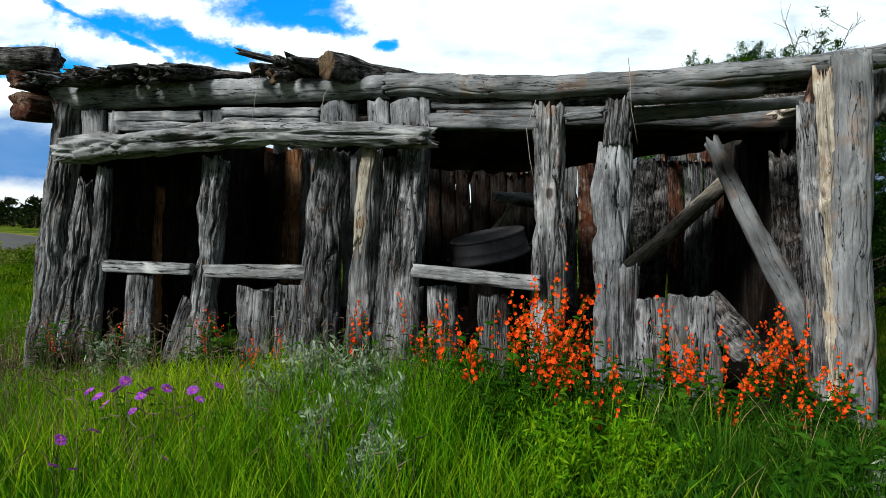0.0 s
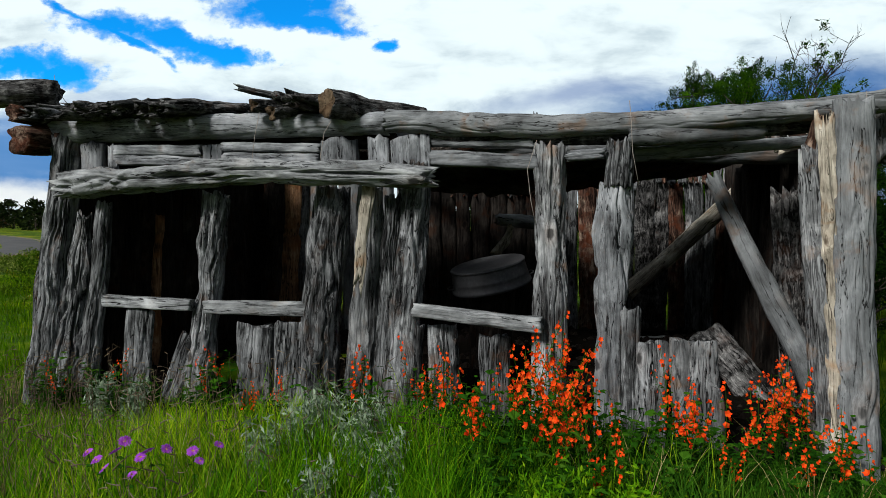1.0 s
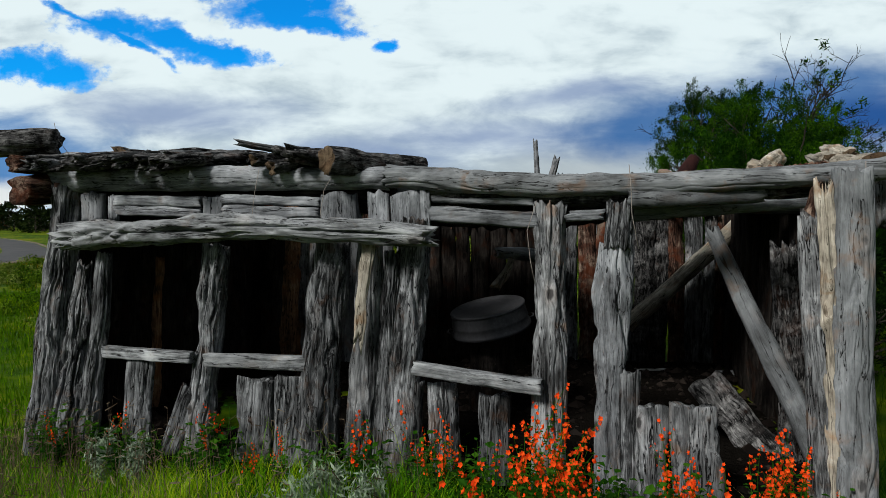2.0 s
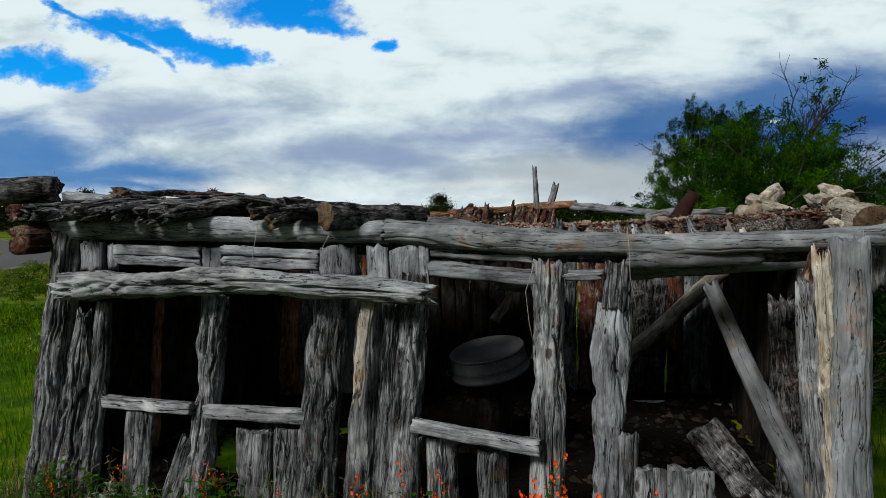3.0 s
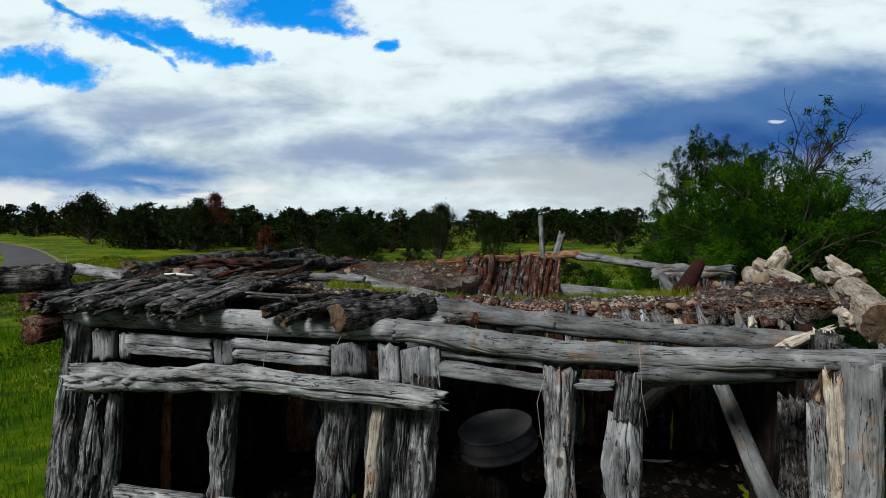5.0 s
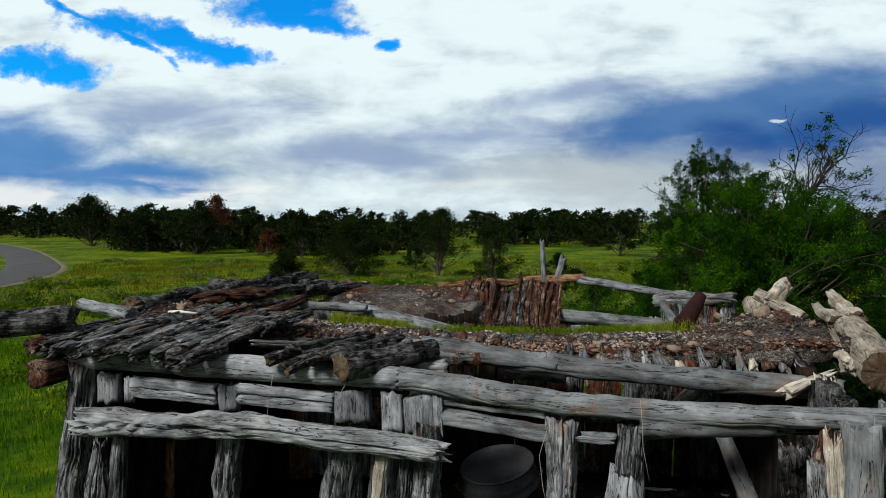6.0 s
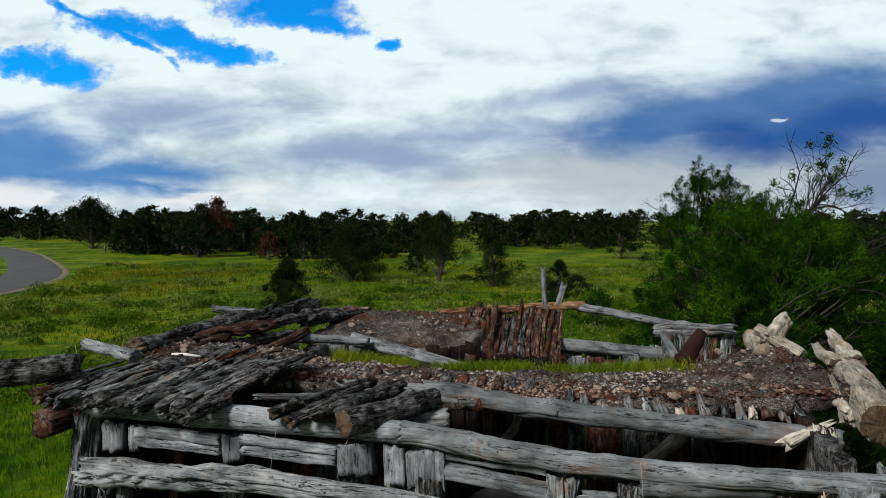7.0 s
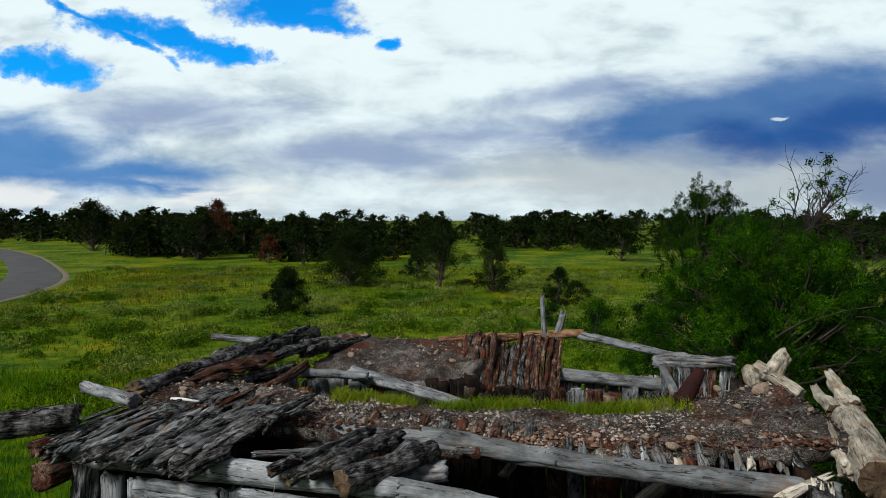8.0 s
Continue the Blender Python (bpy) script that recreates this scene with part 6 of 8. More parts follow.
log("rear_slat", (1.23, 8.30, 2.23), (1.02, 7.20, 1.66), 0.022, 0.042, face=(0, -0.3, 1), flat=0.5, crack=0.35, lump=0.35, ragged=0.14, sides=20, spacing=0.04, bow=(-0.04, 0), wood=brown_wood)
log("rear_slat", (1.28, 8.30, 2.21), (1.02, 7.20, 1.64), 0.033, 0.042, face=(0, -0.3, 1), flat=0.5, crack=0.35, lump=0.35, ragged=0.14, sides=20, spacing=0.04, bow=(-0.05, 0), wood=brown_wood)
log("rear_slat", (1.33, 8.30, 2.16), (1.07, 7.20, 1.64), 0.026, 0.039, face=(0, -0.3, 1), flat=0.5, crack=0.35, lump=0.35, ragged=0.14, sides=20, spacing=0.04, bow=(0.05, 0), wood=brown_wood)
log("rear_slat", (1.33, 8.30, 2.22), (1.06, 7.20, 1.62), 0.019, 0.031, face=(0, -0.3, 1), flat=0.5, crack=0.35, lump=0.35, ragged=0.14, sides=20, spacing=0.04, bow=(-0.03, 0), wood=brown_wood)
log("rear_slat", (1.41, 8.30, 2.21), (1.12, 7.20, 1.65), 0.026, 0.031, face=(0, -0.3, 1), flat=0.5, crack=0.35, lump=0.35, ragged=0.14, sides=20, spacing=0.04, bow=(-0.02, 0), wood=brown_wood)
log("rear_slat", (1.40, 8.30, 2.15), (1.13, 7.20, 1.63), 0.032, 0.037, face=(0, -0.3, 1), flat=0.5, crack=0.35, lump=0.35, ragged=0.14, sides=20, spacing=0.04, bow=(0.04, 0), wood=brown_wood)
log("rear_slat", (1.46, 8.30, 2.12), (1.15, 7.20, 1.62), 0.025, 0.036, face=(0, -0.3, 1), flat=0.5, crack=0.35, lump=0.35, ragged=0.14, sides=20, spacing=0.04, bow=(-0.05, 0), wood=brown_wood)
log("rear_slat", (1.49, 8.30, 2.12), (1.16, 7.20, 1.66), 0.025, 0.038, face=(0, -0.3, 1), flat=0.5, crack=0.35, lump=0.35, ragged=0.14, sides=20, spacing=0.04, bow=(-0.01, 0), wood=brown_wood)
log("rear_slat", (1.47, 8.30, 2.14), (1.19, 7.20, 1.62), 0.019, 0.034, face=(0, -0.3, 1), flat=0.5, crack=0.35, lump=0.35, ragged=0.14, sides=20, spacing=0.04, bow=(-0.04, 0), wood=bark)
log("rear_slat", (1.52, 8.30, 2.20), (1.25, 7.20, 1.66), 0.018, 0.028, face=(0, -0.3, 1), flat=0.5, crack=0.35, lump=0.35, ragged=0.14, sides=20, spacing=0.04, bow=(0.01, 0), wood=brown_wood)
log("rear_slat", (1.51, 8.30, 2.19), (1.23, 7.20, 1.64), 0.033, 0.041, face=(0, -0.3, 1), flat=0.5, crack=0.35, lump=0.35, ragged=0.14, sides=20, spacing=0.04, bow=(-0.04, 0), wood=brown_wood)

rng = np.random.RandomState(66)
for k in range(34):
    x = 0.02 + 0.037 * k + rng.uniform(-0.015, 0.015)
    top = 2.14 + 0.05 * rng.uniform() - 0.16 * math.exp(-((x - 0.62) / 0.16) ** 2)
    log("rear_slat", (x + rng.uniform(0.18, 0.30), 8.36, top), (x, 7.26, 1.60), rng.uniform(0.016, 0.030), rng.uniform(0.030, 0.044), face=(0, -0.3, 1), flat=0.5, crack=0.35, lump=0.3, ragged=0.12, sides=20, spacing=0.04, bow=(rng.uniform(-0.04, 0.04), 0), wood=(brown_wood, bark, brown_wood)[k % 3])

# ---------------------------------------------------------------- earth on the roof
def bumps(x, y, seed, scale):
    return np.array([noise.fractal(Vector((float(a) * scale, float(b) * scale, seed)), 0.6, 2.0, 5) for a, b in zip(np.ravel(x), np.ravel(y))]).reshape(np.shape(x))


def slab(name, X, Y, Z, thick, mat, label):
    """A closed sheet of earth with an uneven top and edge."""
    n, m = X.shape
    top = np.stack([X, Y, Z], -1).reshape(-1, 3)
    low = np.stack([X, Y, Z - thick], -1).reshape(-1, 3)
    f = grid_faces(n, m)
    faces = f.tolist() + (f[:, ::-1] + n * m).tolist()
    rim = [i * m for i in range(n)] + [(n - 1) * m + j for j in range(1, m)] + [i * m + m - 1 for i in range(n - 2, -1, -1)] + [j for j in range(m - 2, 0, -1)]
    for a, b in zip(rim, rim[1:] + rim[:1]):
        faces.append([b, a, a + n * m, b + n * m])
    ob = part(name, mesh_of(name, np.vstack([top, low]), faces, mat), None)
    ob.parent = shed
    ob.matrix_parent_inverse = Matrix.Translation(shed.location).inverted()
    return tagged(ob, label, kind="stuff")


def roof_z(x, y):
    hollow = np.clip((y - 5.4 + 0.1 * x) / 1.2, 0, 1)
    hollow = hollow * hollow * (3 - 2 * hollow)
    return 1.985 + 0.022 * (x - 0.7) ** 2 - 0.19 * hollow * np.clip(1 - ((x - 0.5) / 2.8) ** 2, 0, 1)


u, v = np.meshgrid(np.linspace(0, 1, 110), np.linspace(0, 1, 50), indexing="ij")
ragged = 0.05 * np.sin(u * 61) + 0.04 * np.sin(u * 143 + 1) + 0.03 * np.sin(u * 260)
DX = (-2.70 + 5.75 * u) * (1 - v) + (-2.50 + 5.80 * u) * v
DY = (5.26 - 0.70 * u + ragged * 0.6) * (1 - v) + (6.26 + 0.02 * u + 0.36 * np.exp(-((u - 0.49) / 0.105) ** 6) + ragged + 0.18 * np.clip(0.15 - u, 0, 1) / 0.15) * v
lump = bumps(DX, DY, 3.1, 2.2)
DZ = roof_z(DX, DY) + 0.035 * lump + 0.012 * bumps(DX, DY, 7.7, 9.0)
edge = np.minimum(np.minimum(v, 1 - v) * 8, 1)
DZ = DZ - 0.05 * (1 - edge)
slab("roof_earth", DX, DY, DZ, 0.10 + 0.06 * v, earth, "gravelly brown earth covering the roof")
u2, v2 = np.meshgrid(np.linspace(0, 1, 50), np.linspace(0, 1, 40), indexing="ij")
EX = (-1.75 + 2.0 * u2) + 0.25 * v2 + 0.05 * np.sin(v2 * 17)
EY = 7.38 + 1.35 * v2 - 0.25 * u2 + 0.05 * np.sin(u2 * 23)
EZ = 1.95 - 0.13 * u2 + (0.18 + 0.13 * u2) * v2 ** 0.8 + 0.06 * bumps(EX, EY, 5.5, 2.0)
slab("roof_earth", EX, EY, EZ, 0.12, earth, "reddish earth slope on the sunken rear roof")


def pebble_mesh(name, seed, rounds=1, mat=None):
    bm = bmesh.new()
    bmesh.ops.create_icosphere(bm, subdivisions=2 if rounds else 1, radius=1.0)
    for vert in bm.verts:
        d = noise.noise(vert.co * 0.9 + Vector((seed, 0, 0))) * 0.45 + noise.noise(vert.co * 2.3 + Vector((0, seed, 0))) * 0.16
        vert.co = vert.co * (1 + d)
        vert.co.z *= 0.68
    me = bpy.data.meshes.new(name)
    bm.to_mesh(me)
    bm.free()
    me.materials.append(mat)
    return me


def scatter_pebbles(name, xs, ys, zs, sizes, seed, mat):
    """Many small stones in one mesh."""
    rng = np.random.RandomState(seed)
    ico = np.array([(1, 0, 0), (-1, 0, 0), (0, 1, 0), (0, -1, 0), (0, 0, 0.7), (0, 0, -0.7)], float)
    tri = np.array([(0, 2, 4), (2, 1, 4), (1, 3, 4), (3, 0, 4), (2, 0, 5), (1, 2, 5), (3, 1, 5), (0, 3, 5)])
    n = len(xs)
    a = rng.uniform(0, 6.28, n)
    shape = ico[None] * rng.uniform(0.6, 1.3, (n, 6, 1)) * np.asarray(sizes)[:, None, None]
    c, s = np.cos(a)[:, None], np.sin(a)[:, None]
    vx = shape[:, :, 0] * c - shape[:, :, 1] * s + np.asarray(xs)[:, None]
    vy = shape[:, :, 0] * s + shape[:, :, 1] * c + np.asarray(ys)[:, None]
    vz = shape[:, :, 2] + np.asarray(zs)[:, None]
    verts = np.stack([vx, vy, vz], -1).reshape(-1, 3)
    faces = (tri[None] + (np.arange(n) * 6)[:, None, None]).reshape(-1, 3)
    return mesh_of(name, verts, faces, mat, False)


rng = np.random.RandomState(5)
pick = rng.randint(0, DX.size, 13000)
px, py, pz = DX.ravel()[pick] + rng.uniform(-0.03, 0.03, 13000), DY.ravel()[pick] + rng.uniform(-0.02, 0.02, 13000), DZ.ravel()[pick]
gravel = part("gravel", scatter_pebbles("gravel", px, py, pz, 0.005 + 0.021 * rng.uniform(0, 1, 13000) ** 3.2, 1, gravel_stone), shed, "small grey and pale gravel on the roof earth")
gravel.matrix_parent_inverse = Matrix.Translation(shed.location).inverted()
gravel["kind"] = "stuff"
pick = rng.randint(0, EX.size, 1300)
gravel = part("gravel", scatter_pebbles("gravel", EX.ravel()[pick] + rng.uniform(-0.03, 0.03, 1300), EY.ravel()[pick], EZ.ravel()[pick], 0.005 + 0.016 * rng.uniform(0, 1, 1300) ** 4, 2, gravel_stone), shed, "small gravel on the rear roof slope")
gravel.matrix_parent_inverse = Matrix.Translation(shed.location).inverted()
gravel["kind"] = "stuff"

n = 2600
chip_u = rng.uniform(0.02, 0.98, n)
chip_x = -2.6 + 5.6 * chip_u
chip_y = 5.26 - 0.70 * chip_u + 0.02 + np.abs(rng.normal(0, 0.16, n))
chips = part("rotten_debris", scatter_pebbles("rotten_debris", chip_x, chip_y, roof_z(chip_x, chip_y) + rng.uniform(-0.05, 0.015, n), 0.008 + 0.026 * rng.uniform(0, 1, n) ** 2.5, 3, rotten_chip), shed, "rust-brown chips of rotten wood in the earth")
chips.matrix_parent_inverse = Matrix.Translation(shed.location).inverted()
chips["kind"] = "stuff"

stones = [pebble_mesh("stone", 3.7 * k + 1, 1, stone_mat) for k in range(5)]


def stone(x, y, z, size, k):
    ob = new("stone", stones[k % 5])
    ob.parent = shed
    ob.matrix_parent_inverse = Matrix.Translation(shed.location).inverted()
    ob.matrix_basis = Matrix.LocRotScale((x, y, z), Euler((0.3 * k, 0.2, 1.9 * k)), (size, size * 0.8, size * 0.75))


for k, (x, y, size) in enumerate([(1.70, 4.70, 0.055), (1.56, 4.93, 0.035), (1.68, 4.98, 0.03), (1.18, 5.00, 0.035), (-0.76, 5.22, 0.05), (3.02, 5.95, 0.09), (2.75, 6.3, 0.05), (-2.04, 5.6, 0.045), (1.9, 4.86, 0.035), (1.35, 5.3, 0.028)]):
    stone(x, y, float(roof_z(x, y)) + size * 0.45, size, k)
for k in range(34):
    i = rng.randint(0, DX.size)
    size = 0.014 + 0.03 * rng.uniform() ** 2
    stone(float(DX.ravel()[i]), float(DY.ravel()[i]), float(DZ.ravel()[i]) + size * 0.3, size, k)
for k in range(16):
    i = rng.randint(0, EX.size)
    size = rng.uniform(0.02, 0.05)
    stone(float(EX.ravel()[i]), float(EY.ravel()[i]), float(EZ.ravel()[i]) + size * 0.3, size, k)


# crumbled earth and rotten wood on the floor, coloured near black to stand for shade
k = rng.randint(0, FX.size, 2200)
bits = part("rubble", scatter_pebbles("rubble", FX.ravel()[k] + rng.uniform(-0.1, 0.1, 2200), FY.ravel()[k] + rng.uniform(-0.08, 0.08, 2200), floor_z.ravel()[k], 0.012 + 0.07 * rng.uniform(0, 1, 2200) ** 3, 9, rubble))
tagged(bits, "crumbled earth and rotten wood on the shed floor, darkened in colour for shade", "rubble", kind="stuff")
# ---------------------------------------------------------------- things in and on the shed
def lathe(name, profile, sides, mat, caps=True):
    """A turned shape from (radius, z) pairs."""
    v, f = [], []
    for r, z in profile:
        v += [(r * math.cos(2 * math.pi * k / sides), r * math.sin(2 * math.pi * k / sides), z) for k in range(sides)]
    for i in range(len(profile) - 1):
        for k in range(sides):
            a, b = i * sides + k, i * sides + (k + 1) % sides
            f.append([a, b, b + sides, a + sides])
    if caps:
        f.append(list(range(sides))[::-1])
        f.append([(len(profile) - 1) * sides + k for k in range(sides)])
    return mesh_of(name, v, f, mat)


def tube(name, points, radii, sides, mat):
    """A tube through points, closed at both ends."""
    p = [Vector(q) for q in points]
    v, f = [], []
    for i, q in enumerate(p):
        d = (p[min(i + 1, len(p) - 1)] - p[max(i - 1, 0)]).normalized()
        x = d.orthogonal().normalized() if i == 0 else (x - d * x.dot(d)).normalized()
        y = d.cross(x)
        r = radii[i] if isinstance(radii, (list, tuple)) else radii
        v += [q + (x * math.cos(2 * math.pi * k / sides) + y * math.sin(2 * math.pi * k / sides)) * r for k in range(sides)]
    for i in range(len(p) - 1):
        for k in range(sides):
            a, b = i * sides + k, i * sides + (k + 1) % sides
            f.append([a, b, b + sides, a + sides])
    f.append(list(range(sides))[::-1])
    f.append([(len(p) - 1) * sides + k for k in range(sides)])
    return mesh_of(name, [tuple(q) for q in v], f, mat)


# overturned wash tub on an added chopping block, shade put into its wood colour
block = make_log("chopping_block", (0.42, 5.22, 0.0), (0.42, 5.24, 0.735), 0.2, 0.19, None, wood=shade_toned_wood, ragged=0.01)
tagged(block, "upright log block on the earth floor, darkened in colour for shade", "log")
tub = empty("wash_tub", "dull grey galvanised wash tub lying upside down on a block", "tub")
part("body", lathe("body", [(0.335, 0.0), (0.342, 0.008), (0.342, 0.022), (0.333, 0.03), (0.325, 0.08), (0.328, 0.088), (0.324, 0.098), (0.318, 0.15), (0.314, 0.18)], 56, zinc, False), tub)
part("base", lathe("base", [(0.312, 0.176), (0.320, 0.182), (0.322, 0.196), (0.314, 0.203), (0.300, 0.200), (0.290, 0.190), (0.15, 0.187), (0.01, 0.186)], 56, zinc), tub)
for sx in (-1, 1):
    part("handle", tube("handle", [(sx * 0.325, -0.06, 0.05), (sx * 0.36, -0.055, 0.055), (sx * 0.372, 0, 0.055), (sx * 0.36, 0.055, 0.055), (sx * 0.325, 0.06, 0.05)], 0.006, 8, zinc), tub)
tub.matrix_world = pose(0.42, 5.2, 0.745, 6, -12, 0)

# stove pipe standing in the roof earth
pipe = empty("stove_pipe", "rusty brown stove pipe leaning out of the roof earth", "stove pipe")
part("lower_section", lathe("lower_section", [(0.105, -0.05), (0.108, 0.05), (0.112, 0.055), (0.112, 0.065), (0.105, 0.07), (0.100, 0.10)], 36, rust), pipe)
upper = part("upper_section", lathe("upper_section", [(0.104, 0.0), (0.106, 0.012), (0.102, 0.018), (0.088, 0.20), (0.062, 0.37), (0.055, 0.375), (0.052, 0.36)], 36, rust), pipe)
upper.matrix_basis = pose(0.02, 0.0, 0.06, -8, 26, 0)
pipe.matrix_world = pose(2.28, 6.02, float(roof_z(2.28, 6.02)) + 0.01, 0, 8, 0) @ Matrix.Diagonal((0.85, 0.85, 0.9, 1))

# pale stick on the roof
stick = new("stick", tube("stick", [(-2.48, 5.34, 2.215), (-2.36, 5.30, 2.222), (-2.20, 5.25, 2.215)], [0.011, 0.013, 0.010], 10, bone_white))
tagged(stick, "short bleached white stick lying on the roof slats", "stick")


def wire(points):
    ob = part("wire", tube("wire", [(x, y + 0.10, z) for x, y, z in points], 0.0022, 6, wire_metal), shed)
    ob.matrix_parent_inverse = Matrix.Translation(shed.location).inverted()


wire([(-1.22, 4.02, 2.02), (-1.24, 3.98, 1.86), (-1.255, 3.97, 1.73), (-1.25, 3.98, 1.6)])
wire([(-0.70, 3.90, 1.98), (-0.76, 3.86, 1.86), (-0.78, 3.84, 1.72), (-0.77, 3.85, 1.55)])
wire([(1.06, 3.42, 1.98), (1.07, 3.41, 1.85), (1.08, 3.42, 1.7), (1.12, 3.42, 1.5)])
wire([(0.56, 3.58, 1.78), (0.50, 3.55, 1.6), (0.52, 3.54, 1.42), (0.55, 3.55, 1.28)])
wire([(2.20, 3.12, 1.97), (2.19, 3.10, 1.86), (2.14, 3.10, 1.74)])
wire([(-2.98, 4.66, 2.42), (-2.95, 4.64, 2.3), (-2.8, 4.6, 2.12)])

# marker post beside the far bend
marker = new("marker_post", lathe("marker_post", [(0.08, -0.2), (0.08, 0.9), (0.05, 0.96)], 10, grey_wood))
marker.location = (-47.0, 84.0, float(ground_z(-47, 84)))
tagged(marker, "small grey wooden marker post in the meadow", "post")

# ---------------------------------------------------------------- plants
def blades(name, x, y, z, h, w, lean, seed, mat, fine=True):
    """Curved blades of grass, each an island of its own."""
    rng = np.random.RandomState(seed)
    n = len(x)
    a, b = rng.uniform(0, 6.283, n), rng.uniform(0, 6.283, n)
    dx, dy = np.cos(a) * lean, np.sin(a) * lean
    wx, wy = np.cos(b) * w * 0.5, np.sin(b) * w * 0.5
    levels = (0.0, 0.4, 0.75) if fine else (0.0, 0.5)
    rows = []
    for s in levels:
        cx, cy, cz = x + dx * s * s, y + dy * s * s, z + h * (s - 0.12 * s * s)
        k = 1 - 0.45 * s
        rows += [np.stack([cx - wx * k, cy - wy * k, cz], -1), np.stack([cx + wx * k, cy + wy * k, cz], -1)]
    rows.append(np.stack([x + dx, y + dy, z + h * 0.88], -1))
    m = len(rows)
    verts = np.stack(rows, 1).reshape(-1, 3)
    o = (np.arange(n) * m)[:, None]
    faces = []
    for i in range(len(levels) - 1):
        faces += (o + np.array([2 * i, 2 * i + 1, 2 * i + 3, 2 * i + 2])).tolist()
    k = 2 * (len(levels) - 1)
    faces += (o + np.array([k, k + 1, k + 2])).tolist()
    return mesh_of(name, verts, faces, mat)


def front_line(x):
    return 3.66 - 0.26 * x


def outside(x, y):
    """Clear of the shed's floor."""
    local = y - front_line(x)
    left = -3.0 + 0.26 * local
    right = 2.35 + 0.26 * local
    return (local < 0.02) | (local > 4.4) | (x < left) | (x > right)


def grass(name, n, x0, x1, y0, y1, h0, h1, width, seed, mat, label, clump=0.0, fine=True, power=1.0, grow=0.0):
    rng = np.random.RandomState(seed)
    x = rng.uniform(x0, x1, n)
    y = y0 + (y1 - y0) * rng.uniform(0, 1, n) ** power
    if clump:
        cx, cy = rng.uniform(x0, x1, n // 25 + 1), y0 + (y1 - y0) * rng.uniform(0, 1, n // 25 + 1) ** power
        which = rng.randint(0, len(cx), n)
        x, y = cx[which] + rng.normal(0, clump, n), cy[which] + rng.normal(0, clump, n)
    off_road = np.array([np.min(np.hypot(line[:, 0] - a, line[:, 1] - b)) > 3.0 for a, b in zip(x, y)]) if x0 < -15 else True
    margin = np.minimum(np.minimum(x - x0, x1 - x), y - y0)
    keep = (rng.uniform(0, 1, n) < np.clip(margin / 0.9 + 0.05, 0, 1)) & outside(x, y) & (np.hypot(x, y) > 0.75) & off_road
    x, y = x[keep], y[keep]
    n = len(x)
    size = 1 + grow * np.clip(y - 8, 0, 60)
    h = rng.uniform(h0, h1, n) * (0.7 + 0.3 * size)
    h = h * (0.75 + 0.25 * np.sin(0.9 * x + 1.3 * np.sin(0.5 * y)) * np.sin(0.7 * y + 0.8 * np.sin(0.6 * x)) + 0.12)
    # the grass stands lower along the foot of the wall
    gap_to_wall = front_line(x) - y
    near = (gap_to_wall > 0) & (np.abs(x) < 3.2)
    h = np.where(near, h * np.clip(0.42 + gap_to_wall / 1.6, 0.42, 1.0), h)
    ob = part(name, blades(name, x, y, ground_z(x, y) - 0.01, h, width * size * rng.uniform(0.6, 1.3, n), h * rng.uniform(0.1, 0.6, n), seed, mat, fine))
    return tagged(ob, label, "grass", kind="stuff")


grass("grass", 30000, -3.6, 0.9, 0.5, 4.6, 0.12, 0.36, 0.0048, 21, grass_leaf, "tall green meadow grass in front of the shed")
grass("grass", 14000, 0.1, 3.8, 0.5, 4.0, 0.12, 0.36, 0.0055, 35, weed_leaf, "dark green grass before the shed's door")
grass("grass", 15000, -3.3, 0.7, 0.9, 4.2, 0.24, 0.50, 0.0042, 22, bright_leaf, "tufts of bright green grass before the shed", clump=0.09)
grass("grass", 7000, -3.4, -0.9, 1.9, 4.6, 0.12, 0.34, 0.005, 23, dry_leaf, "dry yellowish grass among the green", clump=0.12)
grass("grass", 8000, 0.4, 3.4, 0.8, 3.6, 0.16, 0.40, 0.007, 29, weed_leaf, "dark green grass among the flowers", clump=0.1)
grass("grass", 700, 0.2, 3.4, 1.6, 3.4, 0.2, 0.5, 0.005, 24, dry_leaf, "dry straw stalks among the flowers", clump=0.1)
grass("grass", 1500, -0.2, 1.3, 2.45, 3.2, 0.30, 0.56, 0.005, 33, grass_leaf, "tall green grass among the orange flowers", clump=0.08)
grass("grass", 3500, 0.6, 3.2, 1.2, 2.9, 0.20, 0.46, 0.006, 34, weed_leaf, "dark green grass among the flowers", clump=0.1)
grass("grass", 44000, -14.0, -2.6, 2.5, 16.0, 0.12, 0.30, 0.010, 25, side_leaf, "green meadow grass beside the shed", fine=False, power=1.2, grow=0.03)
grass("grass", 60000, -34.0, 26.0, 8.6, 62.0, 0.09, 0.22, 0.018, 26, meadow_leaf, "green meadow grass behind the shed", fine=False, power=1.3, grow=0.035)
grass("grass", 9000, -34.0, 26.0, 9.0, 62.0, 0.10, 0.24, 0.014, 27, straw_leaf, "yellowing grass in the meadow", clump=0.9, fine=False, power=1.2, grow=0.035)
grass("grass", 5000, -32.0, -15.0, 24.0, 52.0, 0.15, 0.34, 0.02, 30, straw_leaf, "orange-tinged dry grass beside the road", clump=0.8, fine=False, grow=0.02)
grass("grass", 5000, 2.6, 9.0, 1.5, 9.0, 0.15, 0.4, 0.009, 28, meadow_leaf, "green grass beside the shed's end", fine=False)
grass("grass", 22000, -9.0, 9.0, -6.0, 2.6, 0.12, 0.32, 0.013, 31, grass_leaf, "green meadow grass around the shed's front", fine=False)
